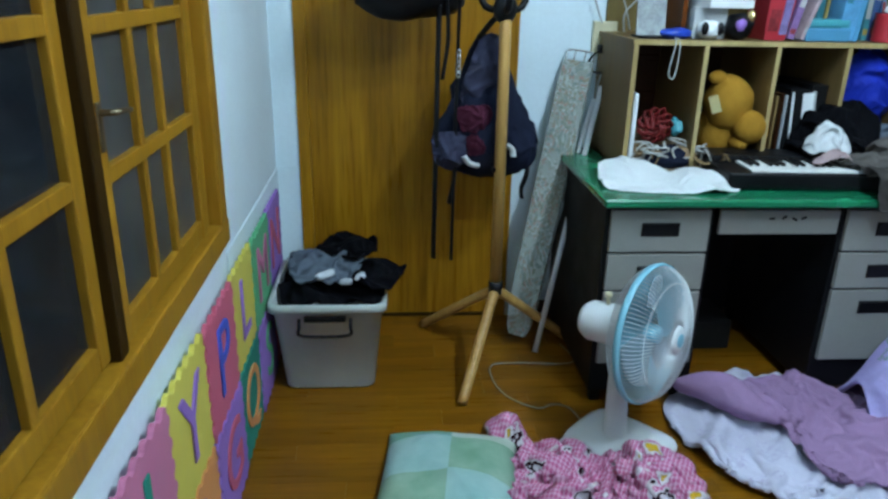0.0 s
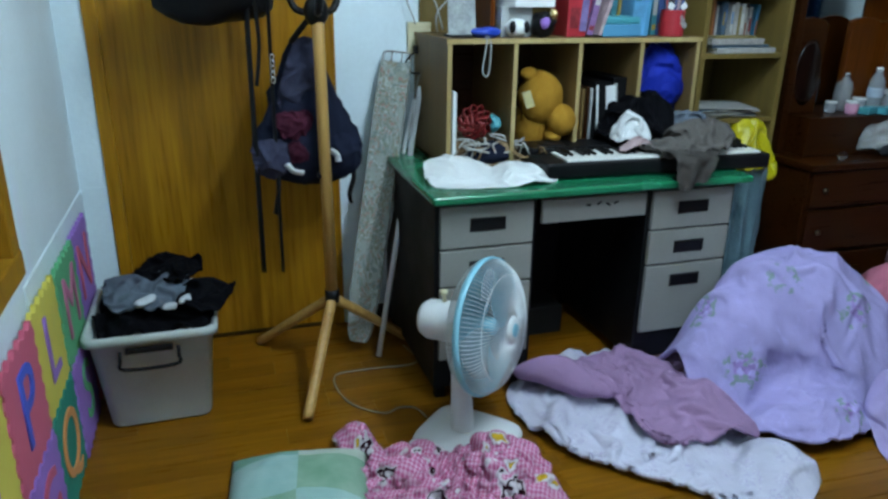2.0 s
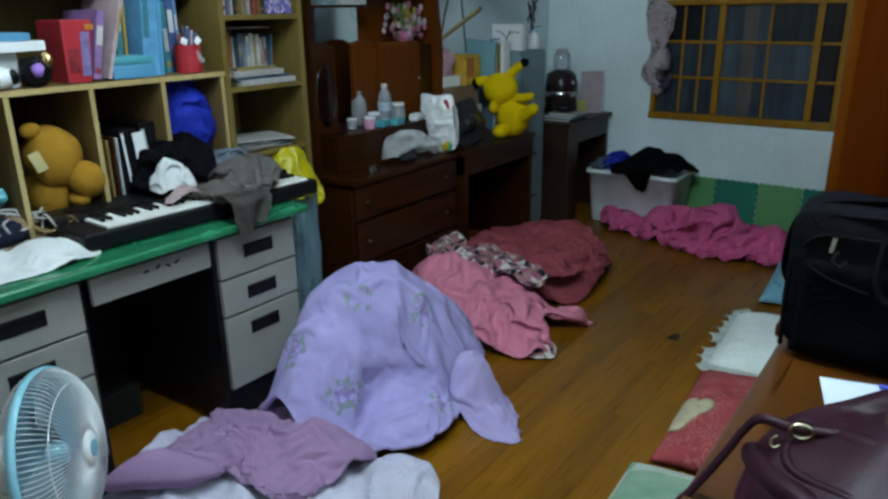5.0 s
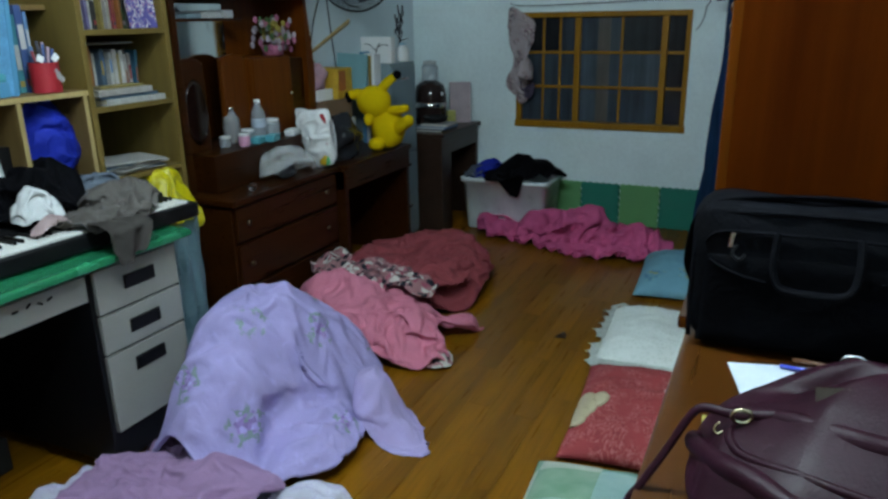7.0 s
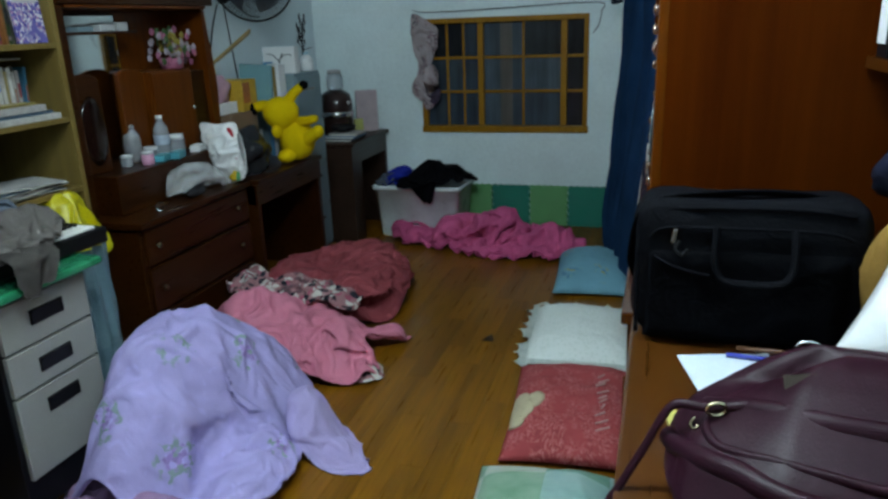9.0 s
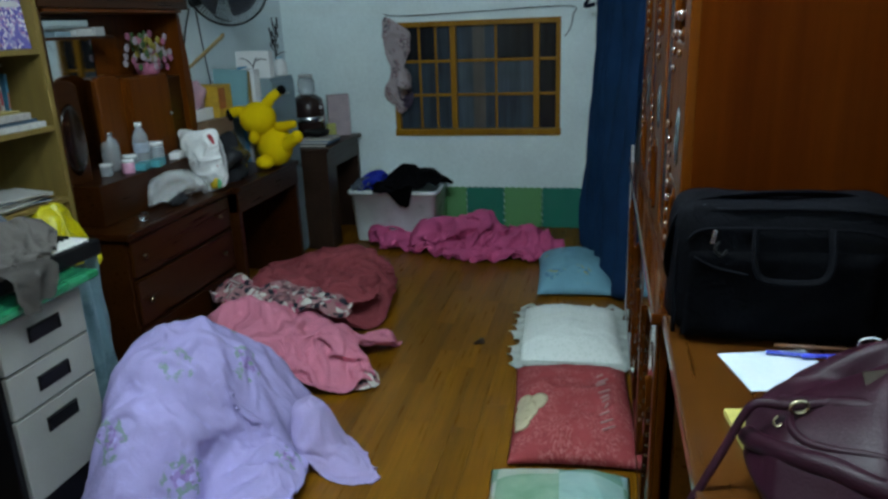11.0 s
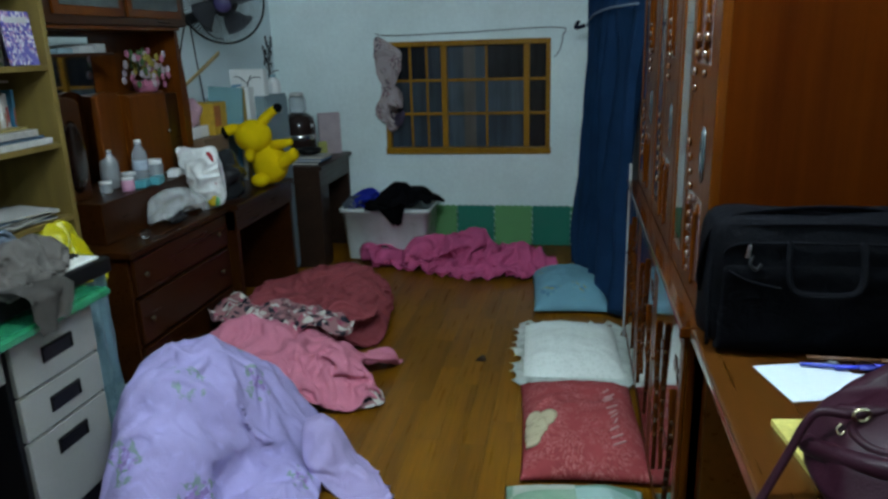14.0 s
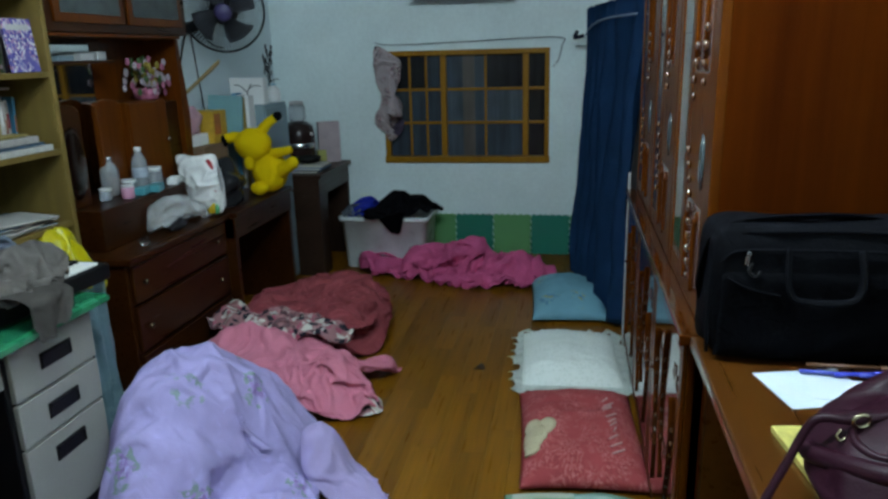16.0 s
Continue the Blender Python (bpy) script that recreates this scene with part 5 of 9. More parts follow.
comic = thing("picture_book", (-2.0, 2.27, 1.391), "violet and blue printed picture book standing face out", "book")
part("cover", turned(box(-0.004, 0.004, -0.062, 0.062, 0, 0.165, 0.001), pose(-1.985, 2.275, 1.392, 0, -5, 0)), sprigs("violet_print", (0.10, 0.09, 0.28), ((0.5, 0.45, 0.5), (0.06, 0.05, 0.2), (0.35, 0.2, 0.3), (0.55, 0.5, 0.48)), 14, 0.8), comic)
part("title_bar", turned(box(-0.001, 0.001, -0.05, 0.05, 0.13, 0.148), pose(-1.9805, 2.275, 1.392, 0, -5, 0)), COVERS[1], comic, "pale title bar")
for z, h, x1, y0, y1, c in ((1.137, 0.020, -1.975, 2.055, 2.325, 1), (1.158, 0.010, -1.985, 2.04, 2.30, 0), (1.169, 0.022, -1.98, 2.03, 2.27, 5), (1.192, 0.008, -2.0, 2.06, 2.25, 8)):
    book(x1 - 0.065, x1, y0, y1, z, z + h, SPINES[c], "white book lying flat on the shelf", flat=True)
for k in range(6):
    m = pose(-2.09 + 0.008 * (k % 3), 2.175 + 0.012 * ((k * 5) % 4 - 1.5), 0.889 + 0.0068 * k, (0, -1.5, 1, -2.5, 2, -1, 3, -3, 2)[k], 0, (3, -8, 5, 12, -4, -14, 8, 2, -10)[k])
    mag = thing("magazine", None, "thin grey magazine lying in a loose stack", "magazine", "stack of magazines", m=m)
    part("cover", box(-0.10, 0.10, -0.125, 0.125, 0.0035, 0.0045), SPINES[(5, 0, 1, 2, 0, 1)[k]], mag)
    part("pages", box(-0.098, 0.098, -0.123, 0.123, 0, 0.0035), PAGES, mag)
for k in range(6):
    book(-2.28, -2.06, 2.02 + 0.045 * k, 2.05 + 0.045 * k, 0.63, 0.80 + 0.02 * (k % 2), COVERS[(0, 4, 7, 2, 5, 3)[k]])

# books, tins and toys on top of the shelf
TZ = 1.2005
REDTIN = plain("red_tin", (0.40, 0.024, 0.034), 0.35, var=0.12, relief=0.03)
LBLUE = plain("sky_blue_card", (0.074, 0.260, 0.422), 0.5, var=0.1)
TEAL = plain("teal_box", (0.06, 0.30, 0.34), 0.45, var=0.12)
PINKCARD = plain("pink_card", (0.62, 0.30, 0.42), 0.5, var=0.15, scale=18)
tin = thing("red_box", (-2.06, 1.47, TZ), "tall red printed box standing on the shelf", "box")
bm = box(-2.15, -2.0, 1.428, 1.503, TZ, TZ + 0.185, 0.004)
for v in bm.verts:
    v.co.y = 1.465 + (v.co.y - 1.465) * (1 + 1.6 * (v.co.z - TZ)) + 0.08 * (v.co.z - TZ)
part("box_body", bm, REDTIN, tin)
for name, y0, y1, z0, z1, paint in (("printed_panel", 1.474, 1.502, 0.02, 0.15, plain("print_blue", (0.20, 0.16, 0.34), 0.5, var=0.5, scale=40)), ("printed_panel", 1.433, 1.468, 0.03, 0.10, plain("print_red", (0.24, 0.02, 0.025), 0.5, var=0.6, scale=40)), ("gold_title", 1.49, 1.518, 0.155, 0.172, plain("print_gold", (0.5, 0.2, 0.03), 0.5, var=0.3, scale=30))):
    bm = box(-1.9998, -1.9985, y0, y1, TZ + z0, TZ + z1)
    for v in bm.verts:
        v.co.y += 0.08 * (v.co.z - TZ)
    part(name, bm, paint, tin, "printed panel")
PALEPINK = plain("faded_pink_card", (0.42, 0.30, 0.31), 0.5, var=0.3, scale=26)
LILACCARD = plain("lilac_card", (0.24, 0.13, 0.30), 0.5, var=0.35, scale=30)
book(-2.2, -2.005, 1.509, 1.534, TZ + 0.006, TZ + 0.215, LILACCARD, "purple printed children's book leaning on the shelf", lean=-12)
book(-2.2, -1.985, 1.545, 1.558, TZ + 0.006, TZ + 0.27, PALEPINK, "faded pink picture book leaning on the shelf", lean=-18)
TEALBOOK = plain("teal_printed_cover", (0.03, 0.17, 0.20), 0.5, var=0.4, scale=18)
PALEBLUE = plain("pale_blue_printed_cover", (0.10, 0.30, 0.50), 0.45, var=0.35, scale=16)
book(-2.2, -2.06, 1.628, 1.652, TZ + 0.004, TZ + 0.29, TEALBOOK, "teal picture book standing on the shelf", lean=-3)
book(-2.2, -2.06, 1.657, 1.668, TZ + 0.002, TZ + 0.28, COVERS[6], lean=-3)
folder = thing("box_folder", (-2.1, 1.72, TZ), "thick sky-blue printed box folder standing upright", "folder")
part("folder_body", turned(box(-0.11, 0.11, -0.036, 0.036, 0, 0.30, 0.003), pose(-2.1, 1.716, TZ + 0.003, -4, 0, 0)), PALEBLUE, folder)
part("spine_stripe", turned(box(0.1102, 0.112, 0.02, 0.0345, 0.004, 0.296), pose(-2.1, 1.716, TZ + 0.003, -4, 0, 0)), LBLUE, folder, "plain blue stripe")
part("spine_print", turned(box(0.1102, 0.1115, -0.032, -0.012, 0.12, 0.27), pose(-2.1, 1.716, TZ + 0.003, -4, 0, 0)), TEALBOOK, folder, "dark printed patch")
book(-2.26, -2.08, 1.82, 1.842, TZ, TZ + 0.24, TEALBOOK, "teal book standing behind the pen pot")
book(-2.26, -2.08, 1.845, 1.87, TZ, TZ + 0.27, COVERS[2])
book(-2.26, -2.08, 1.873, 1.885, TZ, TZ + 0.25, COVERS[9])
tb = thing("teal_pencil_box", (-2.05, 1.68, TZ), "teal and blue pencil box on the shelf", "box")
part("box_body", box(-2.1, -1.985, 1.566, 1.722, TZ, TZ + 0.044, 0.006), LBLUE, tb)
part("box_lid", box(-2.098, -1.987, 1.570, 1.718, TZ + 0.044, TZ + 0.072, 0.009), TEAL, tb, "teal lid")
mug = thing("red_pen_pot", (-2.02, 1.872, TZ), "straight red pen pot full of pens on the shelf", "pen pot")
part("pot", lathe(((0.043, 0), (0.045, 0.003), (0.045, 0.094), (0.042, 0.094), (0.041, 0.01)), (-2.02, 1.872, TZ), 40), REDTIN, mug)
for dy, dz, r in ((0.0, 0.0, 0.013), (0.013, -0.012, 0.01), (-0.006, 0.016, 0.009)):
    part("grey_motif", ball((-1.979, 1.886 + dy, TZ + 0.052 + dz), (0.005, r, r * 1.2), seg=12), plain("grey_print", (0.30, 0.29, 0.28), 0.5), mug, "round grey motif")
for k, (dx, dy, h, c) in enumerate(((0, 0.006, 0.15, 2), (0.012, -0.012, 0.14, 7), (-0.012, 0.014, 0.155, 8), (0.01, 0.018, 0.135, 2), (-0.015, -0.01, 0.145, 9), (0.0, -0.02, 0.13, 0), (0.016, 0.004, 0.142, 8), (-0.004, -0.004, 0.16, 7))):
    part("pen", rod((-2.02 + dx * 0.5, 1.872 + dy * 0.5, TZ + 0.012), (-2.02 + dx * 1.6, 1.872 + dy * 1.6, TZ + h), 0.0048, n=8), COVERS[c], mug, smooth=True)
for y, z, a in ((1.895, 0.108, 40), (1.842, 0.108, -25)):
    part("paper_slip", turned(box(-0.001, 0.001, -0.013, 0.013, -0.012, 0.01), pose(-1.99, y, TZ + z, a, 0, 5)), PAPER, mug, "folded paper slip")
cup = thing("panda_cup", (-2.0, 1.235, TZ), "round black and white ornament on the shelf", "ornament")
part("ornament_body", ball((-2.0, 1.235, TZ + 0.032), (0.036, 0.042, 0.032), seg=18), WHITEPLASTIC, cup, smooth=True)
for y in (1.208, 1.26):
    part("black_patch", ball((-1.972, y, TZ + 0.036), (0.012, 0.012, 0.022), seg=12), BLACKPLASTIC, cup, smooth=True)
toy = thing("dark_ornament", (-2.0, 1.335, TZ), "dark glossy ornament with gold and purple spots", "ornament")
part("ornament_body", ball((-2.0, 1.335, TZ + 0.045), (0.042, 0.045, 0.045), bend=0.3, seed=4), BLACKPLASTIC, toy, smooth=True)
part("gold_spot", ball((-1.975, 1.36, TZ + 0.075), (0.02, 0.016, 0.022), bend=0.3, seed=8, seg=12), BRASS, toy, smooth=True)
part("purple_spot", ball((-1.965, 1.325, TZ + 0.05), (0.014, 0.018, 0.02), bend=0.2, seed=9, seg=12), FOAM["purple"], toy, smooth=True)
solo("blue_pouch", ball((-2.0, 1.12, TZ + 0.017), (0.04, 0.055, 0.018), bend=0.3, seed=5), plain("blue_vinyl", (0.02, 0.06, 0.42), 0.35), (-2.0, 1.12, TZ), "small bright blue pouch on the shelf edge", "pouch", smooth=True)
solo("loop_cord", tube(((-1.98, 1.12, TZ + 0.01), (-1.958, 1.125, TZ - 0.02), (-1.957, 1.12, TZ - 0.11), (-1.957, 1.107, TZ - 0.125), (-1.957, 1.097, TZ - 0.1), (-1.957, 1.11, TZ - 0.01), (-1.98, 1.108, TZ + 0.012)), 0.003, 6), plain("grey_cord", (0.35, 0.35, 0.33), 0.6), (-1.96, 1.11, TZ), "thin grey loop of cord hanging from the shelf", "cord", smooth=True)
fr = thing("photo_stand", (-2.08, 1.05, TZ), "grey printed card in a clear stand on the shelf", "photo stand")
part("card", turned(box(-0.004, 0.004, -0.05, 0.05, 0, 0.15, 0.001), pose(-2.06, 1.055, TZ + 0.006, 0, -8, 0)), plain("printed_card", (0.33, 0.35, 0.34), 0.5, var=0.5, scale=25), fr)
part("stand_foot", box(-2.1, -1.99, 1.0, 1.115, TZ, TZ + 0.008, 0.002), BLACKPLASTIC, fr)
stack = thing("carton_stack", (-2.1, 1.25, TZ + 0.07), "stack of white paper boxes on the shelf", "box")
part("paper_box", box(-2.2, -2.02, 1.185, 1.30, TZ + 0.0, TZ + 0.10, 0.002), CARTON, stack)
part("paper_box", turned(box(-0.09, 0.09, -0.085, 0.085, 0, 0.028, 0.002), pose(-2.08, 1.28, TZ + 0.101, 0, 0, 12)), PAPER, stack)
part("paper_box", turned(box(-0.08, 0.08, -0.08, 0.08, 0, 0.022, 0.002), pose(-2.09, 1.27, TZ + 0.13, 0, 0, -8)), LBLUE, stack)
solo("white_storage_box", box(-2.34, -2.12, 1.19, 1.5, 1.473, 1.60, 0.006), CARTON, (-2.23, 1.34, 1.473), "greyish white storage box on the upper shelf", "box")

# inside the pigeon holes
yarn = thing("red_ribbon_roll", (-2.06, 1.105, DT + 0.1), "round red ribbon roll in a pigeon hole", "ribbon")
RIBBON = plain("red_ribbon", (0.19, 0.010, 0.010), 0.5, var=0.4, scale=40)
rng = random.Random(21)
for ring, count in ((0.044, 11), (0.024, 7), (0.008, 3)):
    for k in range(count):
        q = 2 * math.pi * k / count + ring * 40
        c = Vector((-2.01 - ring * 0.5, 1.10 + math.cos(q) * ring, 0.905 + math.sin(q) * ring))
        pts = [c + Vector((0.012 * math.sin(a), math.cos(a + q) * 0.017, math.sin(a + q) * 0.017)) for a in (0, 1.6, 3.1, 4.7)]
        part("ribbon_loop", tube(pts, 0.0085, 8, per=4, flat=0.4, closed=True), RIBBON, yarn, smooth=True)
solo("carton_in_shelf", box(-2.3, -2.08, 1.03, 1.20, DT + 0.018, 0.85, 0.003), plain("brown_carton", (0.22, 0.14, 0.08), 0.8), (-2.2, 1.1, DT + 0.018), "brown carton pushed into a pigeon hole", "box")
solo("white_router", box(-2.08, -1.985, 1.0, 1.016, DT + 0.018, 1.02, 0.004), WHITEPLASTIC, (-2.03, 1.0, DT + 0.018), "slim white plastic case standing in a pigeon hole", "case")
solo("teal_bag", ball((-2.05, 1.185, 0.895), (0.026, 0.022, 0.03), bend=0.5, seed=6), TEAL, (-2.03, 1.19, 0.865), "small teal plastic bag in a pigeon hole", "bag", smooth=True)
rng = random.Random(3)
KRAFTCORD = plain("brown_cord", (0.2, 0.12, 0.05), 0.7)
CABLE = plain("pale_cable", (0.42, 0.40, 0.36), 0.5)
tangle = thing("tangled_cables", (-2.0, 1.1, DT), "tangle of pale cables lying at the shelf foot", "cable")
for k in range(13):
    c = Vector((-1.97 + rng.uniform(-0.05, 0.06), 1.02 + k * 0.026 + rng.uniform(-0.02, 0.02), DT + 0.045 + rng.uniform(0, 0.03)))
    part("cable", tube([c + Vector((rng.uniform(-0.05, 0.05), rng.uniform(-0.06, 0.06), rng.uniform(-0.035, 0.04))) for _ in range(6)], 0.0038, 6, per=5), CABLE if k % 3 else KRAFTCORD, tangle, smooth=True)
solo("dark_pouch", ball((-2.0, 1.15, DT + 0.045), (0.06, 0.08, 0.04), bend=0.4, seed=7), NAVY, (-2.0, 1.15, DT), "dark cloth pouch among the cables", "pouch", smooth=True)
solo("brown_paper_bag", ball((-2.02, 1.20, DT + 0.055), (0.05, 0.06, 0.028), bend=0.5, seed=12), plain("kraft_paper", (0.25, 0.16, 0.08), 0.8), (-2.0, 1.23, DT + 0.03), "crumpled brown paper bag at the shelf foot", "paper bag", smooth=True)

# plain brown stuffed bear, one mesh
PLUSH = fabric("brown_plush", (0.33, 0.165, 0.018), var=0.15, weave=180)
bm = ball((-2.06, 1.368, 0.982), (0.085, 0.083, 0.098), seg=26, bend=0.08)
ball((-2.0, 1.432, 0.905), (0.055, 0.056, 0.06), bm=bm, seg=22, bend=0.06)
ball((-2.05, 1.312, 1.07), (0.022, 0.033, 0.024), bm=bm, seg=14)
ball((-2.02, 1.405, 0.845), (0.05, 0.03, 0.026), bm=bm, seg=16)
ball((-2.01, 1.478, 0.885), (0.03, 0.028, 0.045), bm=bm, seg=14)
ball((-2.1, 1.35, 0.87), (0.075, 0.07, 0.1), bm=bm, seg=16)
solo("stuffed_bear", bm, PLUSH, (-2.06, 1.38, DT + 0.02), "golden brown stuffed bear sitting in a pigeon hole", "stuffed toy", smooth=True)
solo("paper_tag", turned(box(-0.002, 0.002, -0.012, 0.02, -0.03, 0.03), pose(-1.99, 1.285, 0.985, 20, 0, -20)), plain("cream_paper", (0.5, 0.42, 0.2), 0.8), (-1.99, 1.285, 0.955), "small cream paper tag on the bear", "tag")
# binders, frames and bags
for y, w, h, c, lab in ((1.508, 0.012, 0.255, VANITYRED, "thin brown picture frame standing upright"), (1.527, 0.010, 0.262, PINE, "thin wooden frame standing upright"), (1.546, 0.012, 0.27, VANITY, "dark thin frame standing upright"), (1.562, 0.007, 0.265, CARTON, "thin pale board standing upright")):
    t = thing("framed_picture", (-2.1, y, DT + 0.018), lab, "picture frame")
    part("frame_edge", box(-2.26, -2.02, y - w / 2, y + w / 2, DT + 0.018, DT + h, 0.003), c, t)
for y, w, h, tag in ((1.612, 0.068, 0.285, True), (1.682, 0.06, 0.30, False)):
    t = thing("ring_binder", (-2.1, y, DT + 0.018), "black ring binder with a white label" if tag else "plain black ring binder", "binder")
    part("binder_body", box(-2.28, -2.03, y - w / 2, y + w / 2, DT + 0.018, DT + h, 0.004), BLACKPLASTIC, t)
    if tag:
        part("white_edge", turned(box(-0.001, 0.001, -0.004, 0.004, 0, 0.165), pose(-2.0288, 1.598, DT + 0.11, 4, 0, 0)), PAPER, t, "white paper edge")
        part("label", turned(box(-0.001, 0.001, -0.020, 0.020, 0, 0.088), pose(-2.026, 1.648, DT + 0.185, 5, 0, 0)), PAPER, t, "crooked white label")
        part("label", turned(box(-0.001, 0.001, -0.006, 0.006, 0, 0.11), pose(-2.0275, 1.672, DT + 0.17, 5, 0, 0)), CARTON, t, "narrow white label")
BLUENYLON = fabric("bright_blue_nylon", (0.010, 0.024, 0.30), 0.6, var=0.25)
blue_cloth = drape([(1.775, 0.93), (1.775, 1.06), (1.795, 1.145), (1.835, 1.176), (1.89, 1.176), (1.925, 1.14), (1.948, 1.04), (1.968, 0.93), (1.87, 0.92)], [(1.865, 1.03, 0.085, 0.12, 0.08, 3)], (1.1, 1.12), 21, 46, along=60, stiff=0.3, thick=0.03, wave=0.06, lines=((1.79, 1.085, 1.92, 1.075, 0.016, -0.02), (1.82, 1.15, 1.9, 0.96, 0.02, 0.012)))
solo("blue_bag", turned(blue_cloth, Matrix.Translation((-2.07, 0, 0)) @ SIDEWAYS), BLUENYLON, (-2.08, 1.85, 0.93), "bright blue nylon bag stuffed in a pigeon hole", "bag", smooth=True)
for y, w, h, c in ((2.162, 0.014, 0.175, 1), (2.177, 0.020, 0.185, 5), (2.198, 0.010, 0.17, 8), (2.209, 0.017, 0.18, 1), (2.227, 0.012, 0.165, 5)):
    book(-2.22, -2.06, y, y + w, 1.137, 1.137 + h, SPINES[c])
solo("black_bag", drape([(-2.3, 1.74), (-1.98, 1.74), (-1.95, 1.85), (-1.98, 1.95), (-2.3, 1.95)], [(-2.12, 1.84, 0.2, 0.14, 0.16)], (1.35, 1.45), 22, 46, along=10, lift=DT + 0.018, stiff=0.25, thick=0.006, wave=0.09), DARKCLOTH, (-2.1, 1.85, DT + 0.018), "black cloth bag filling a pigeon hole", "bag", smooth=True)
YELLOWBAG = plain("yellow_plastic_bag", (0.43, 0.37, 0.0), 0.4, var=0.3, scale=14, relief=0.2)
solo("yellow_bag", drape([(-2.05, 2.06), (-1.92, 2.08), (-1.86, 2.16), (-1.84, 2.30), (-1.93, 2.345), (-2.1, 2.34)], [(-1.98, 2.24, 0.09, 0.10, 0.19, 1.5), (-1.90, 2.31, 0.06, 0.05, 0.07, 2)], (1.35, 1.45), 24, 46, along=50, lift=0.64, stiff=0.2, thick=0.005, wave=0.09, creases=0.014, crease_size=0.07), YELLOWBAG, (-1.97, 2.18, 0.64), "crumpled yellow plastic bag on a bookcase shelf", "plastic bag", smooth=True)
BLUEBAG = plain("pale_blue_plastic_sheet", (0.22, 0.36, 0.40), 0.3, var=0.25, scale=6, relief=0.1)
bm = hanging(((-1.75, 2.03), (-1.74, 2.1), (-1.77, 2.2)), ((-1.75, 2.03), (-1.73, 2.1), (-1.77, 2.21)), 0.735, 0.12, 0.014, 31, 3, 40, 26)
solo("plastic_cover", bm, BLUEBAG, (-1.72, 2.16, 0.14), "pale blue plastic cover hanging beside the desk", "plastic cover", smooth=True)

# wall socket with plugs and loose wires
sock = thing("wall_socket", (WX, 0.985, 1.17), "cream wall socket with a black plug", "socket")
part("plate", box(WX, WX + 0.02, 0.942, 1.035, 1.115, 1.235, 0.005), CREAMPLASTIC, sock)
part("plug", box(WX + 0.02, WX + 0.06, 0.96, 1.02, 1.12, 1.152, 0.008), BLACKPLASTIC, sock, "black plug")
for k, pts in enumerate((((-2.34, 0.98, 1.13), (-2.31, 0.94, 1.12), (-2.33, 0.92, 1.08), (-2.32, 0.95, 1.05), (-2.3, 1.02, 1.06)),
                         ((-2.33, 1.0, 1.15), (-2.3, 0.985, 1.08), (-2.33, 0.965, 1.0), (-2.34, 0.98, 0.9), (-2.35, 0.99, 0.8)),
                         ((-2.36, 0.97, 1.23), (-2.35, 0.93, 1.32), (-2.36, 0.89, 1.45), (-2.37, 0.84, 1.7)),
                         ((-2.3, 1.04, 1.19), (-2.28, 1.03, 1.27), (-2.31, 1.1, 1.36), (-2.33, 1.12, 1.6)),
                         ((-2.3, 1.06, 1.21), (-2.29, 1.03, 1.3), (-2.34, 1.0, 1.4), (-2.36, 0.96, 1.6)))):
    solo("loose_wire", tube(pts, 0.0035 if k else 0.004, 6), (BLACKPLASTIC if k == 0 else plain("grey_wire", (0.38, 0.38, 0.36), 0.5)), pts[0], "thin wire running over the wall from the socket", "wire", smooth=True)

# ---- vanity, steel cabinet and table along the west wall ----
VF, VT = -1.935, 0.68
KNOBMETAL = plain("dull_brass", (0.14, 0.10, 0.06), 0.35, 0.9)
chest = thing("vanity_chest", (-2.16, 2.98, 0), "dark brown wooden chest of drawers with small round knobs", "chest of drawers")
part("chest_body", box(-2.385, VF - 0.02, 2.585, 3.40, 0.03, VT - 0.028, 0.004), VANITY, chest)
part("chest_top", box(-2.385, VF + 0.012, 2.57, 3.415, VT - 0.028, VT, 0.006), VANITY, chest)
for z0, z1 in ((0.49, 0.645), (0.285, 0.475), (0.07, 0.27)):
    dr = part("drawer", box(VF - 0.02, VF, 2.60, 3.385, z0, z1, 0.006), VANITY, chest)
    for y in (2.66, 3.275):
        part("knob", turned(lathe(((0.004, 0.0), (0.005, 0.008), (0.012, 0.012), (0.012, 0.018), (0.004, 0.022)), n=14), pose(VF, y, (z0 + z1) / 2, 0, 90, 0)), KNOBMETAL, dr, "small round knob", True)
knee = thing("vanity_table", (-2.16, 3.8, 0), "dark brown wooden dressing table with a knee hole", "dressing table")
part("table_top", box(-2.385, VF + 0.05, 3.418, 4.165, VT - 0.028, VT, 0.006), VANITY, knee)
part("apron", box(-2.0, VF + 0.035, 3.42, 4.16, VT - 0.135, VT - 0.029, 0.003), VANITY, knee)
for y0 in (3.42, 4.125):
    part("side_panel", box(-2.385, VF + 0.03, y0, y0 + 0.035, 0, VT - 0.03, 0.003), VANITY, knee)
part("back_panel", box(-2.385, -2.365, 3.45, 4.13, 0, VT - 0.03), VANITY, knee)
hutch = thing("vanity_hutch", (-2.25, 3.1, VT), "dark red-brown vanity back with a mirror, doors and shelf", "vanity hutch")
part("back_panel", box(-2.388, -2.36, 2.58, 3.68, VT, 1.95), VANITYRED, hutch)
part("upper_cabinet", box(-2.36, -2.14, 2.585, 3.60, 1.53, 1.95, 0.005), VANITY, hutch)
CUPBOARDGLASS = plain("cupboard_glass", (0.055, 0.065, 0.065), 0.08, var=0.5, scale=12, coat=0.6, relief=0.02)
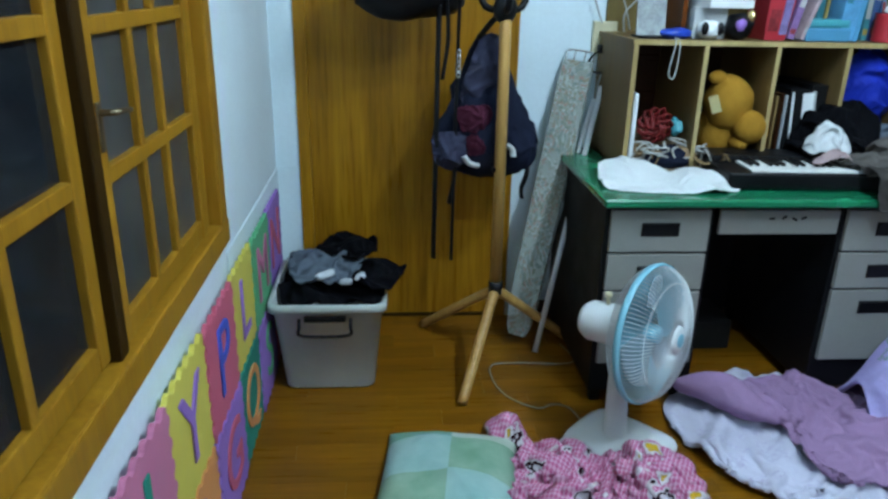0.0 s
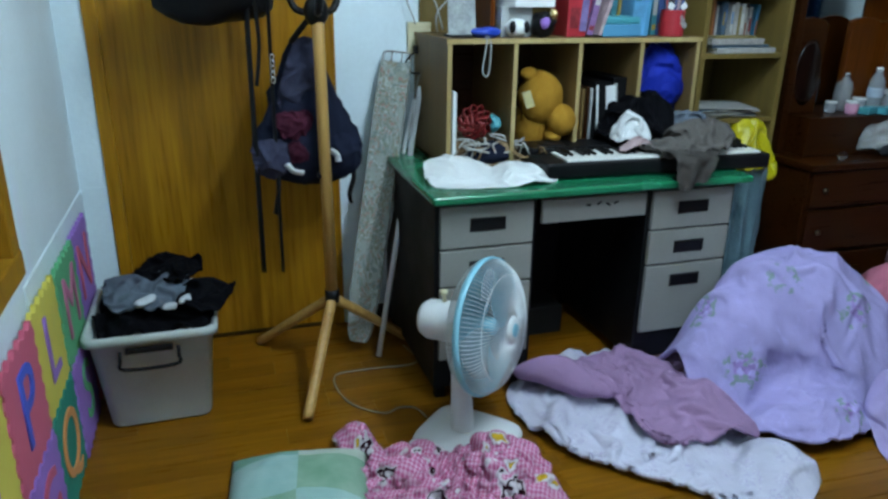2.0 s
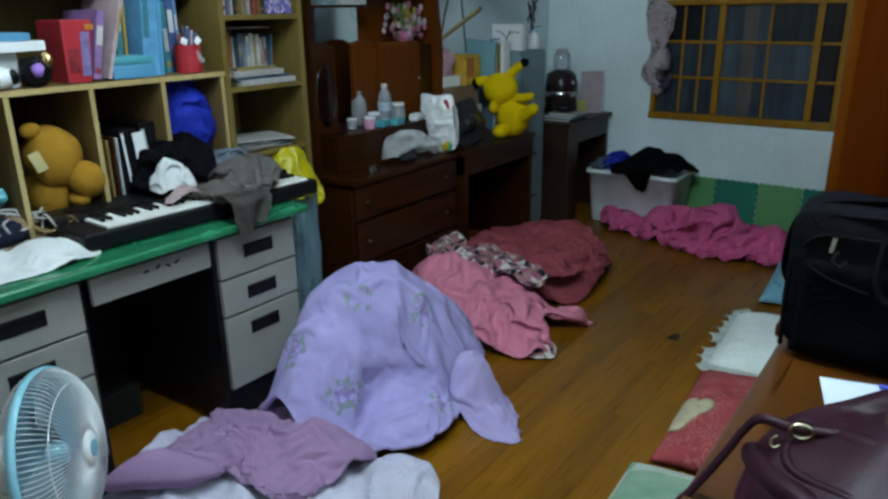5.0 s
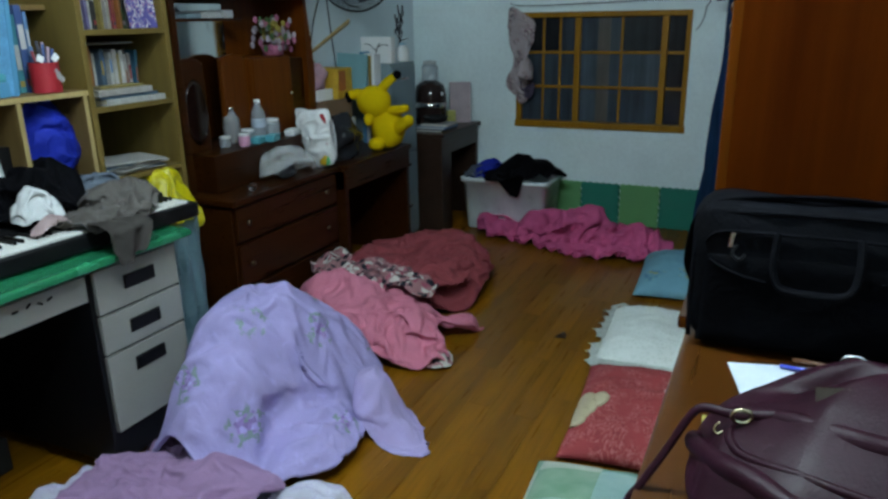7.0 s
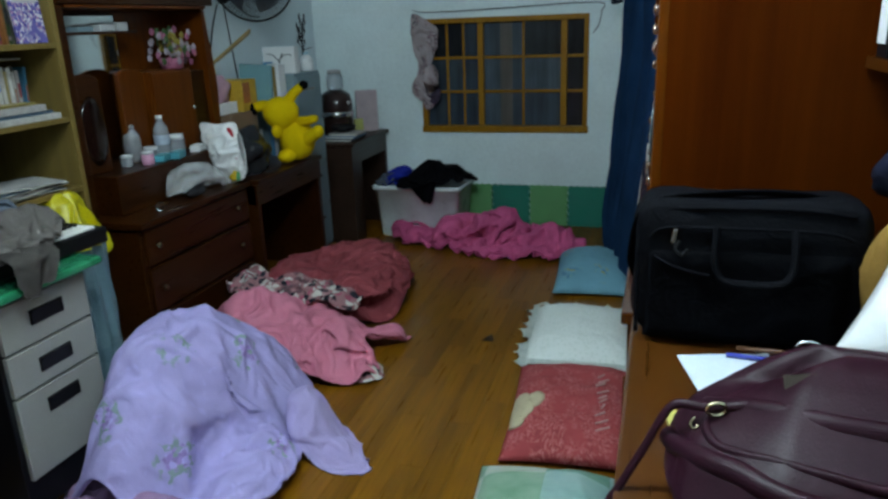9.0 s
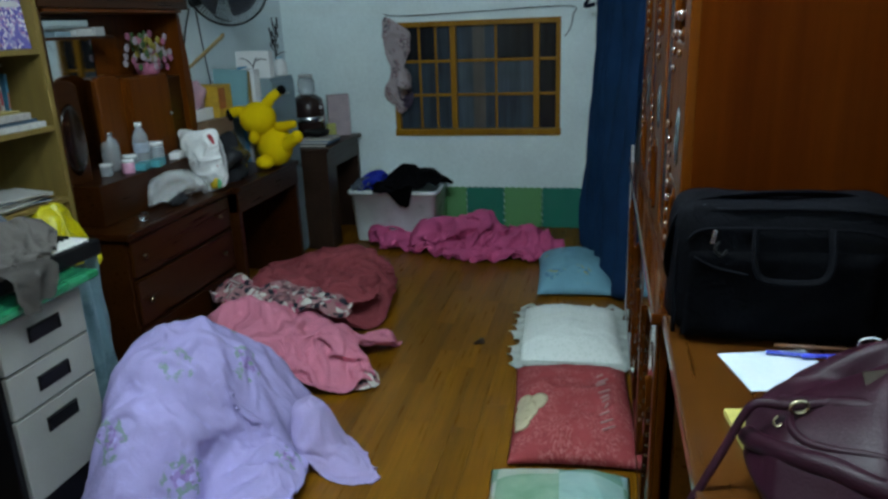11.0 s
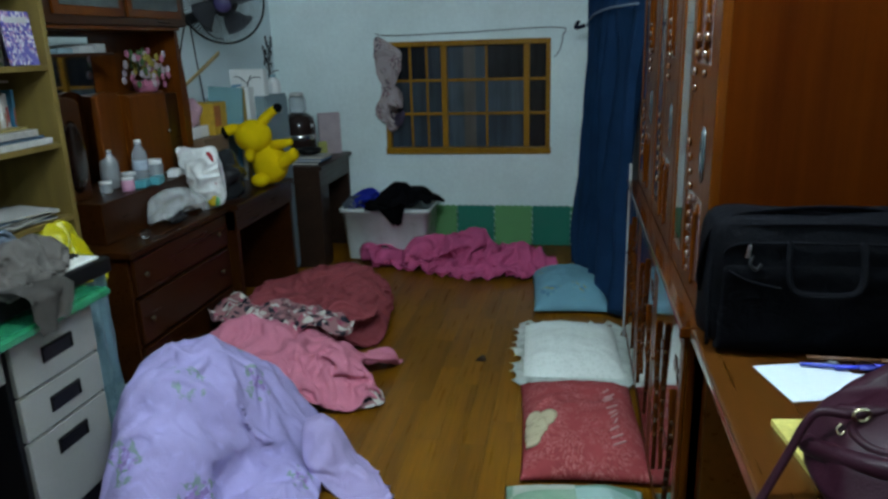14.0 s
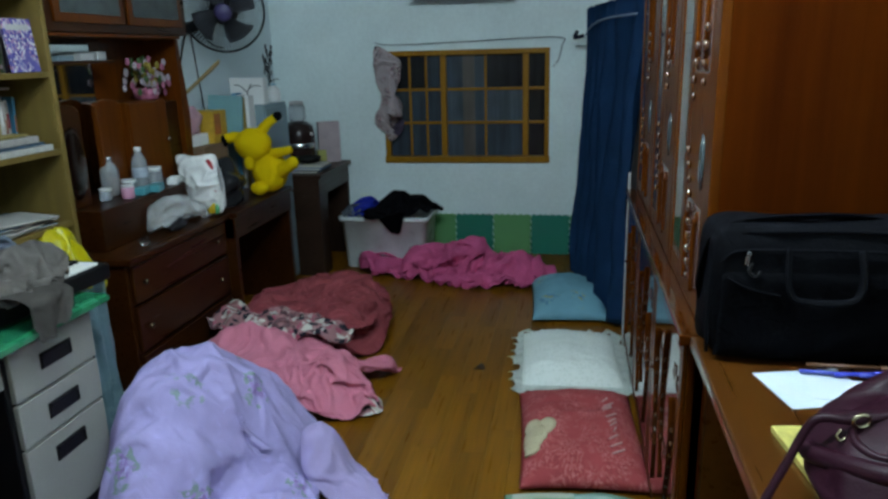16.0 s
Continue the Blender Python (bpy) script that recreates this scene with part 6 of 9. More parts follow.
for y0, y1 in ((2.64, 3.08), (3.11, 3.55)):
    g = part("glass_door", box(-2.1395, -2.130, y0, y1, 1.565, 1.92, 0.003), VANITYRED, hutch, "framed glass door")
    part("pane", box(-2.1299, -2.127, y0 + 0.035, y1 - 0.035, 1.60, 1.89), CUPBOARDGLASS, g, "glass pane")
part("side_pillar", box(-2.36, -2.16, 2.585, 2.62, VT, 1.53, 0.004), VANITY, hutch)
bm = bmesh.new()
rings = []
for z in (VT + 0.02, 0.8, 1.0, 1.15, 1.3, 1.42, 1.53):
    w = 0.05 + 0.045 * math.sin(z * 7)
    rings.append([Vector((-2.36, 3.565, z)), Vector((-2.19, 3.565, z)), Vector((-2.19, 3.585 + w * 0.5, z)), Vector((-2.36, 3.585 + w * 0.5, z))])
ring_sweep(rings, bm)
part("side_pillar", bm, VANITYRED, hutch, "shaped side pillar")
mf = part("mirror_frame", box(-2.36, -2.345, 2.622, 3.12, 0.83, 1.50, 0.003), VANITY, hutch)
part("mirror", box(-2.346, -2.340, 2.635, 3.105, 0.85, 1.49), MIRROR, mf, "mirror pane")
part("upper_ledge", box(-2.34, -2.21, 2.622, 3.09, 1.412, 1.424, 0.002), VANITY, hutch, "narrow ledge across the mirror")
part("ledge_board", box(-2.36, -2.15, 2.622, 3.55, 1.515, 1.529, 0.002), VANITYRED, hutch)


def arched_door(y0, y1, z0, z1, x0, x1, rise):
    """A door with a rounded top, its face to the room."""
    bm = bmesh.new()
    pts = [(y0, z0), (y1, z0)] + [(y1 - (y1 - y0) * k / 12, z1 - rise + rise * math.sin(math.pi * k / 12) ** 0.6) for k in range(13)]
    ring_sweep([[Vector((x, y, z)) for y, z in pts] for x in (x0, x1 - 0.004)] + [[Vector((x1, (y0 + y1) / 2 + (y - (y0 + y1) / 2) * 0.96, (z0 + z1) / 2 + (z - (z0 + z1) / 2) * 0.975)) for y, z in pts]], bm)
    return bm


dl = part("small_door", arched_door(2.622, 2.79, 0.8495, 1.262, -2.226, -2.2, 0.03), VANITY, hutch, "dark arched door")
part("oval_panel", turned(lathe(((0.002, 0), (0.078, 0), (0.082, 0.006), (0.07, 0.009), (0.002, 0.009)), n=28), pose(-2.2, 2.712, 1.03, 0, 90, 0) @ Matrix.Diagonal((1.75, 0.85, 1, 1))), plain("dark_oval_gloss", (0.012, 0.004, 0.002), 0.15, var=0.3, coat=0.5), dl, "dark oval panel", True)
part("small_door", arched_door(2.952, 3.118, 0.8495, 1.262, -2.26, -2.235, 0.022), VANITYRED, hutch, "red-brown arched door")
dr = part("small_cupboard", box(-2.36, -2.212, 3.12, 3.44, 0.852, 1.242, 0.005), VANITYRED, hutch, "red-brown cupboard")
part("cupboard_door", box(-2.212, -2.2, 3.128, 3.432, 0.862, 1.235, 0.005), VANITYRED, dr)
part("knob", ball((-2.193, 3.41, 1.05), 0.009, seg=10), CHROME, dr, smooth=True)
part("dark_door", box(-2.36, -2.215, 3.445, 3.56, 0.852, 1.222, 0.004), VANITY, dr, "dark narrow door")
part("shelf_step", box(-2.36, -2.08, 2.66, 3.42, VT, 0.85, 0.004), VANITY, hutch, "dark raised step")

# bottles and things on the step
SZ = 0.8505
WATER, wnt, wb = nodes_of("clear_plastic_bottle")
wb.inputs["Base Color"].default_value = (0.75, 0.80, 0.84, 1)
wb.inputs["Transmission Weight"].default_value = 0.7
wb.inputs["Roughness"].default_value = 0.06


def bottle(name, x, y, z, r, h, mat, cap, label):
    b = thing(name, (x, y, z), label, "bottle")
    part("bottle_body", lathe(((r * 0.9, 0), (r, 0.008), (r, h * 0.5), (r * 0.94, h * 0.53), (r, h * 0.58), (r * 0.9, h * 0.72), (r * 0.42, h * 0.88), (r * 0.4, h * 0.92)), (x, y, z), 20), mat, b, smooth=True)
    part("cap", lathe(((r * 0.45, h * 0.92), (r * 0.45, h), (r * 0.3, h)), (x, y, z), 14), cap, b, smooth=True)
    return b


bot = bottle("water_bottle", -2.15, 3.07, SZ, 0.034, 0.20, WATER, PAPER, "clear plastic water bottle with a white cap")
part("label", lathe(((0.0345, 0.07), (0.0348, 0.072), (0.0348, 0.11), (0.0345, 0.112)), (-2.15, 3.07, SZ), 20), plain("bluish_label", (0.36, 0.42, 0.5), 0.5, var=0.3, scale=30), bot, "pale blue label", True)
bottle("glass_bottle", -2.24, 2.98, SZ, 0.04, 0.17, WATER, CHROME, "empty clear glass bottle")
for x, y, r, h, c, lab in ((-2.13, 2.93, 0.027, 0.06, PINKCARD, "small pink cosmetics jar with a white lid"), (-2.18, 3.02, 0.032, 0.065, WATER, "small clear cosmetics jar on the vanity"), (-2.14, 3.16, 0.036, 0.10, WATER, "clear plastic beaker with a lid"), (-2.2, 3.22, 0.03, 0.07, WATER, "clear small jar with a lid"), (-2.2, 2.88, 0.026, 0.05, WATER, "small clear jar on the vanity")):
    j = thing("cosmetics_jar", (x, y, SZ), lab, "jar")
    part("jar_body", lathe(((r * 0.9, 0), (r, 0.004), (r, h * 0.75), (r * 0.9, h * 0.8)), (x, y, SZ), 18), c, j, smooth=True)
    part("lid", lathe(((r * 0.95, h * 0.8), (r * 0.95, h), (r * 0.7, h)), (x, y, SZ), 18), WHITEPLASTIC, j, smooth=True)
for x, y, c in ((-2.12, 3.02, TEAL), (-2.12, 3.29, PAPER), (-2.1, 3.1, TEAL)):
    solo("small_packet", turned(box(-0.025, 0.025, -0.045, 0.045, 0, 0.032, 0.006), pose(x, y, SZ, 0, 0, 15)), c, (x, y, SZ), "small packet lying on the vanity step", "packet")
for y0, w, h, c in ((2.87, 0.09, 0.028, CARTON), (2.98, 0.06, 0.035, CARTON), (2.74, 0.09, 0.02, STEELBLUE)):
    solo("small_carton", box(-2.32, -2.215, y0, y0 + w, 1.4245, 1.4245 + h, 0.002), c, (-2.26, y0 + w / 2, 1.4245), "small flat carton lying on the vanity ledge", "box")
# dark pile under the flower, and the flower bouquet
bq = thing("pink_flower_bouquet", (-2.25, 3.36, 1.24), "bouquet of pink and yellow artificial flowers standing on the vanity", "flowers")
rng = random.Random(6)
petal_cols = (plain("pink_petal", (0.4, 0.12, 0.2), 0.7), plain("yellow_petal", (0.3, 0.24, 0.04), 0.7), plain("white_petal", (0.4, 0.33, 0.36), 0.7), plain("leaf_green", (0.06, 0.12, 0.04), 0.6))
for k in range(84):
    c = Vector((-2.25 + rng.uniform(-0.05, 0.06), 3.36 + max(-0.13, min(0.13, rng.gauss(0, 0.065))), 1.275 + rng.uniform(-0.01, 0.15)))
    bm = bmesh.new()
    for j in range(5):
        q = 2 * math.pi * j / 5 + k
        ball(c + Vector((0.004, math.cos(q) * 0.009, math.sin(q) * 0.009)), (0.005, 0.009, 0.009), bm=bm, seg=6)
    inner = abs(c.y - 3.36) < 0.05
    part("bloom", bm, petal_cols[(1, 3, 1, 2)[k % 4] if inner and c.z > 1.31 else (0, 2, 0, 3, 2)[k % 5]], bq, smooth=True)
part("wrapping", lathe(((0.05, 0), (0.055, 0.02), (0.06, 0.05), (0.058, 0.05), (0.048, 0.004)), (-2.25, 3.36, 1.241), 14), petal_cols[0], bq, "pink paper wrapping", True)

# carrier bag, plastic wrap, knob on the chest top
BAGWHITE = plain("white_plastic_bag", (0.78, 0.79, 0.78), 0.35, var=0.08, scale=10, relief=0.15)
cb = thing("carrier_bag", (-2.0, 3.33, VT), "crumpled white plastic carrier bag with a red print", "plastic bag")
UPRIGHT = Matrix(((1, 0, 0, 0), (0, 0, -1, 0), (0, 1, 0, 0), (0, 0, 0, 1)))
face = drape([(-2.13, 0.28), (-2.1, 0.30), (-2.02, 0.295), (-1.93, 0.30), (-1.915, 0.22), (-1.905, 0.05), (-1.95, 0.012), (-2.01, 0.004), (-2.05, 0.06), (-2.07, 0.12), (-2.11, 0.18)], [(-2.0, 0.16, 0.09, 0.14, 0.05, 2), (-2.06, 0.24, 0.05, 0.05, 0.04, 2)], (1.12, 1.2), 33, 44, along=20, stiff=0.3, thick=0.004, wave=0.07)
part("bag_skin", turned(face, Matrix.Translation((0, 3.35, VT)) @ UPRIGHT), BAGWHITE, cb, smooth=True)
rear = drape([(-2.13, 0.27), (-2.02, 0.285), (-1.94, 0.28), (-1.915, 0.05), (-2.01, 0.004), (-2.05, 0.06), (-2.11, 0.18)], [(-2.0, 0.14, 0.09, 0.14, 0.045, 2)], (1.1, 1.15), 35, 36, stiff=0.3, thick=0.004, wave=0.07)
part("bag_back", turned(rear, Matrix.Translation((0, 3.352, VT)) @ Matrix.Diagonal((1, -1, 1, 1)) @ UPRIGHT), BAGWHITE, cb, smooth=True)
part("red_print", turned(ball((0, 0, 0), (0.026, 0.006, 0.046), seg=16), pose(-1.955, 3.318, VT + 0.235, 0, 4, 0)), REDTIN, cb, "red oval print", True)
part("yellow_print", ball((-1.962, 3.322, VT + 0.05), (0.026, 0.01, 0.036), seg=14), plain("yellow_print", (0.62, 0.42, 0.02), 0.5), cb, "yellow print", True)
part("green_print", ball((-1.938, 3.325, VT + 0.04), (0.016, 0.009, 0.026), seg=12), FOAM["green"], cb, "green print", True)
for k in range(3):
    part("print_bar", turned(box(-0.012, 0.012, -0.0015, 0.0015, -0.002, 0.002), pose(-1.99 + k * 0.028, 3.312, VT + 0.14 - 0.004 * k, 0, 8, 0)), REDTIN, cb, "faint red print")
WRAP, prt, pb = nodes_of("clear_wrap")
pb.inputs["Base Color"].default_value = (0.93, 0.95, 0.95, 1)
pb.inputs["Alpha"].default_value = 0.2
pb.inputs["Roughness"].default_value = 0.3
bump(prt, pb, noise_tex(prt, coords(prt), 45, 3), 0.5, 0.01)
solo("clear_plastic_bag", drape([(-2.07, 2.95), (-1.96, 2.95), (-1.935, 3.08), (-1.95, 3.22), (-2.07, 3.22)], [(-2.01, 3.08, 0.08, 0.14, 0.12, 2.5)], (1.35, 1.45), 41, 46, along=30, lift=VT, stiff=0.2, thick=0.002, wave=0.09, creases=0.012, crease_size=0.07), WRAP, (-2.01, 3.13, VT), "crumpled clear plastic bag on the chest", "plastic bag", smooth=True)
solo("dark_contents", ball((-2.01, 3.06, VT + 0.032), (0.04, 0.06, 0.03), bend=0.4, seed=3), CHARCOAL, (-2.01, 3.13, VT), "dark thing inside the clear plastic bag", "cloth", smooth=True)
solo("glass_ornament", ball((-1.985, 2.78, VT + 0.02), 0.02, seg=16), CLEAR, (-1.985, 2.78, VT), "small clear glass ball on the chest", "ornament", smooth=True)
# yellow stuffed toy, one plain mesh
YPLUSH = fabric("yellow_plush", (0.72, 0.50, 0.005), var=0.1, weave=200)
bm = ball((-1.998, 3.93, 0.955), (0.102, 0.10, 0.092), seg=26, bend=0.04)
ball((-1.928, 3.965, 0.80), (0.102, 0.10, 0.116), bm=bm, seg=24, bend=0.05)
ball((-1.955, 3.87, 0.722), (0.05, 0.06, 0.04), bm=bm, seg=14)
ball((-2.0, 3.865, 0.86), (0.03, 0.035, 0.04), bm=bm, seg=14)
tube(((-1.88, 3.95, 0.79), (-1.82, 3.92, 0.825), (-1.765, 3.905, 0.858)), (0.044, 0.032), 14, bm=bm)
ball((-1.768, 3.905, 0.856), (0.034, 0.034, 0.036), bm=bm, seg=14)
tube(((-1.89, 3.94, 0.905), (-1.83, 3.92, 0.915), (-1.785, 3.91, 0.926)), (0.03, 0.022), 14, bm=bm)
ball((-1.785, 3.91, 0.926), 0.022, bm=bm, seg=14)
tube(((-1.955, 3.94, 1.02), (-1.905, 3.94, 1.07), (-1.86, 3.94, 1.10)), (0.032, 0.022), 12, bm=bm)
tube(((-2.06, 3.93, 0.985), (-2.11, 3.92, 0.995), (-2.15, 3.91, 0.985)), (0.036, 0.028), 12, bm=bm)
tips = len(bm.faces)
for c, r in (((-1.848, 3.94, 1.107), (0.026, 0.027, 0.025)), ((-2.16, 3.905, 0.978), (0.036, 0.036, 0.034))):
    ball(c, r, bm=bm, seg=14, bend=0.1)
bm.faces.ensure_lookup_table()
for f in bm.faces[tips:]:
    f.material_index = 1
toy = solo("yellow_stuffed_toy", bm, YPLUSH, (-1.96, 3.93, VT), "bright yellow stuffed toy with black ear tips on the dressing table", "stuffed toy", smooth=True)
toy.data.materials.append(DARKCLOTH)
solo("black_bag_on_table", ball((-2.06, 3.62, VT + 0.10), (0.13, 0.14, 0.12), bend=0.45, seed=17, seg=26), plain("black_shiny_bag", (0.02, 0.021, 0.024), 0.25, var=0.3, relief=0.3), (-2.06, 3.6, VT), "black shiny plastic bag slumped on the dressing table", "plastic bag", smooth=True)
solo("flat_white_carton", box(-2.32, -2.19, 3.635, 3.80, 0.976, 1.035, 0.004), PAPER, (-2.25, 3.72, 0.976), "flat white carton on the pile of boxes", "box")
pile = thing("box_pile", (-2.25, 3.8, VT), "pile of cartons and bags at the back of the dressing table", "box")
part("carton", box(-2.36, -2.14, 3.64, 3.95, VT + 0.001, 0.86, 0.004), CARTON, pile)
part("carton", box(-2.36, -2.15, 3.66, 3.93, 0.861, 0.975, 0.004), plain("brown_box", (0.2, 0.12, 0.07), 0.8), pile)
part("carton", box(-2.34, -2.16, 3.81, 3.965, 0.976, 1.145, 0.004), plain("yellow_carton", (0.55, 0.33, 0.03), 0.6, var=0.3, scale=20), pile, "orange-yellow carton")
part("printed_panel", box(-2.159, -2.1575, 3.82, 3.89, 1.02, 1.13), plain("orange_print", (0.42, 0.12, 0.03), 0.6, var=0.4, scale=40), pile, "orange printed panel")
solo("pink_plastic_bag", ball((-2.24, 3.70, 1.105), (0.05, 0.085, 0.085), bend=0.5, seed=20, seg=26), plain("pink_bag", (0.52, 0.30, 0.36), 0.4, var=0.25, scale=20), (-2.24, 3.69, 0.985), "pink printed plastic bag on the box pile", "plastic bag", smooth=True)
solo("back_scratcher", tube(((-2.27, 3.62, 1.2), (-2.24, 3.8, 1.285), (-2.22, 4.05, 1.395)), (0.016, 0.027), 8, flat=0.4), PALEEDGE, (-2.24, 3.8, 1.2), "flat light wooden stick leaning on the vanity pillar", "stick", smooth=True)

# blue-grey steel cabinet
steel = thing("steel_cabinet", (-2.15, 4.36, 0), "blue-grey steel filing cabinet with papers on top", "filing cabinet")
part("cabinet_body", box(-2.385, -2.03, 4.185, 4.52, 0.02, 1.15, 0.006), STEELBLUE, steel)
for k in range(4):
    d = part("drawer", box(-2.033, -2.02, 4.195, 4.51, 0.04 + k * 0.275, 0.305 + k * 0.275, 0.004), STEELBLUE, steel)
    part("drawer_handle", box(-2.021, -2.007, 4.30, 4.40, 0.22 + k * 0.275, 0.235 + k * 0.275, 0.003), CHROME, d)
solo("blue_folder", turned(box(-0.095, 0.095, -0.012, 0.012, 0, 0.27, 0.003), pose(-2.19, 4.0, 0.95, 0, 4, 8)), plain("pale_teal_card", (0.16, 0.34, 0.38), 0.5, var=0.15), (-2.19, 4.0, 0.95), "light blue folder standing behind the boxes", "folder")
for x, w, h, c in ((-2.165, 0.026, 1.225, LBLUE), (-2.138, 0.024, 1.215, PAPER), (-2.113, 0.02, 1.20, COVERS[6]), (-2.09, 0.022, 1.21, PAPER)):
    fb = thing("file_box", (x, 4.13, VT), "slim file standing upright beside the steel cabinet", "file box", "files beside the steel cabinet")
    part("file_body", box(x - w / 2, x + w / 2, 4.09, 4.17, VT + 0.001, h, 0.003), c, fb)
wb2 = thing("white_carton", (-2.18, 4.3, 1.15), "white carton with a thin dark branch print on the steel cabinet", "box")
part("carton", box(-2.255, -2.045, 4.24, 4.30, 1.151, 1.305, 0.003), PAPER, wb2)
bm = tube(((-2.15, 4.237, 1.17), (-2.145, 4.237, 1.22), (-2.12, 4.237, 1.27)), 0.003, 6)
tube(((-2.145, 4.237, 1.22), (-2.19, 4.237, 1.26), (-2.225, 4.237, 1.265)), 0.0025, 6, bm=bm)
tube(((-2.14, 4.237, 1.24), (-2.1, 4.237, 1.26), (-2.06, 4.237, 1.255)), 0.0025, 6, bm=bm)
part("branch_print", bm, CHARCOAL, wb2, "dark branch print")
bottle("spray_bottle", -2.075, 4.45, 1.151, 0.042, 0.11, WHITEPLASTIC, BLUEPLASTIC, "small white bottle with a blue cap")
vine = thing("dried_twig", (-2.08, 4.5, 1.15), "dark dried twig in a small pot on the steel cabinet", "plant")
bm = tube(((-2.10, 4.47, 1.15), (-2.105, 4.47, 1.26), (-2.095, 4.47, 1.38), (-2.085, 4.47, 1.46)), (0.007, 0.003), 6)
rng = random.Random(27)
for k in range(16):
    z = 1.27 + 0.011 * k
    q = rng.uniform(-1, 1)
    a = Vector((-2.1, 4.47, z))
    b = a + Vector((q * 0.035, rng.uniform(-0.02, 0.02), 0.035 + rng.uniform(0, 0.02)))
    tube((a, a.lerp(b, 0.5) + Vector((q * 0.006, 0, 0)), b), (0.0035, 0.0018), 5, bm=bm, per=3)
    ball(b, (0.006, 0.006, 0.017), bm=bm, seg=8, bend=0.3, seed=k)
tube(((-2.1, 4.47, 1.27), (-2.07, 4.47, 1.285), (-2.04, 4.47, 1.288)), (0.004, 0.002), 5, bm=bm)
part("twig", bm, CHARCOAL, vine, smooth=True)

# dark table against the north wall
nt2 = thing("dark_table", (-2.12, 4.9, 0), "dark brown wooden table with a deep drawer and a knee hole", "table")
part("table_top", box(-2.385, -1.845, 4.545, 5.215, 0.655, 0.682, 0.005), DARKTABLE, nt2)
part("apron", box(-2.36, -1.865, 4.56, 5.20, 0.535, 0.654, 0.003), DARKTABLE, nt2)
part("side_panel", box(-2.37, -1.865, 4.56, 4.72, 0, 0.536, 0.003), DARKTABLE, nt2)
part("side_panel", box(-2.37, -1.865, 5.165, 5.20, 0, 0.536, 0.003), DARKTABLE, nt2)
cooker = thing("rice_cooker", (-2.14, 4.98, 0.682), "dark brown water boiler with a clear jar on top", "kitchen appliance")
part("appliance_body", lathe(((0.1, 0), (0.11, 0.02), (0.112, 0.2), (0.1, 0.27), (0.06, 0.3), (0.01, 0.305)), (-2.14, 4.98, 0.683), 28), plain("dark_brown_plastic", (0.03, 0.016, 0.014), 0.25, coat=0.4), cooker, smooth=True)
part("band", lathe(((0.112, 0.12), (0.115, 0.125), (0.115, 0.15), (0.112, 0.155)), (-2.14, 4.98, 0.683), 28), CHROME, cooker, "steel band", True)
part("knob", ball((-2.035, 4.95, 0.9), 0.012, seg=10), PAPER, cooker, smooth=True)
jar = thing("clear_jar", (-2.14, 4.98, 0.99), "clear jar with a lid standing on the boiler", "jar")
part("jar_body", lathe(((0.05, 0), (0.058, 0.01), (0.058, 0.09), (0.045, 0.11)), (-2.14, 4.98, 0.989), 20), WATER, jar, smooth=True)
part("lid", lathe(((0.048, 0.11), (0.048, 0.13), (0.02, 0.135)), (-2.14, 4.98, 0.989), 20), CARTON, jar, smooth=True)
solo("pink_carton", turned(box(-0.035, 0.035, -0.075, 0.075, 0, 0.285, 0.003), pose(-1.97, 5.12, 0.683, 0, 0, -62)), plain("pale_pink_carton", (0.45, 0.36, 0.38), 0.6, var=0.2, scale=14), (-1.97, 5.12, 0.683), "pale pink and white carton standing on the dark table", "box")
solo("yellow_green_packet", turned(box(-0.02, 0.02, -0.03, 0.03, 0, 0.1, 0.004), pose(-1.985, 4.99, 0.683, 0, 0, -50)), plain("lime_packet", (0.42, 0.42, 0.12), 0.5, var=0.4, scale=25), (-1.985, 4.99, 0.683), "small yellow-green packet on the dark table", "packet")
for k in range(3):
    book(-2.1 + 0.02 * k, -1.88 + 0.01 * k, 4.6 + 0.02 * k, 4.86 - 0.02 * k, 0.683 + 0.016 * k, 0.698 + 0.016 * k, COVERS[(7, 9, 1)[k]], "book lying flat on the dark table", flat=True, group="books on the dark table")
solo("small_pan", lathe(((0.04, 0), (0.075, 0.01), (0.085, 0.04), (0.08, 0.04), (0.035, 0.006)), (-1.99, 4.74, 0.732), 22), BLACKMETAL, (-1.99, 4.74, 0.732), "small dark pan on the books", "pan", smooth=True)

# wall fan above
wf = thing("wall_fan", (WX, 4.02, 1.64), "black wall fan on the west wall, switched off", "fan")
ctr = Vector((-2.14, 4.02, 1.665))
tilt = look(ctr, (-0.5, 0.2, 1.0)) @ pose(0, 0, 0, 180, 0, 0)
GREYBLADE = plain("smoky_blade", (0.10, 0.11, 0.13), 0.3)
part("bracket", tube(((WX + 0.001, 4.06, 1.58), (WX + 0.06, 4.06, 1.6), (-2.22, 4.06, 1.66)), 0.03, 12), BLACKPLASTIC, wf, smooth=True)
part("motor", turned(lathe(((0.02, -0.15), (0.07, -0.14), (0.08, -0.06), (0.06, -0.02), (0.02, -0.015)), n=24), Matrix.Translation(ctr) @ tilt.to_3x3().to_4x4()), BLACKPLASTIC, wf, smooth=True)
M = Matrix.Translation(ctr) @ tilt.to_3x3().to_4x4()
bm = bmesh.new()
R = 0.215
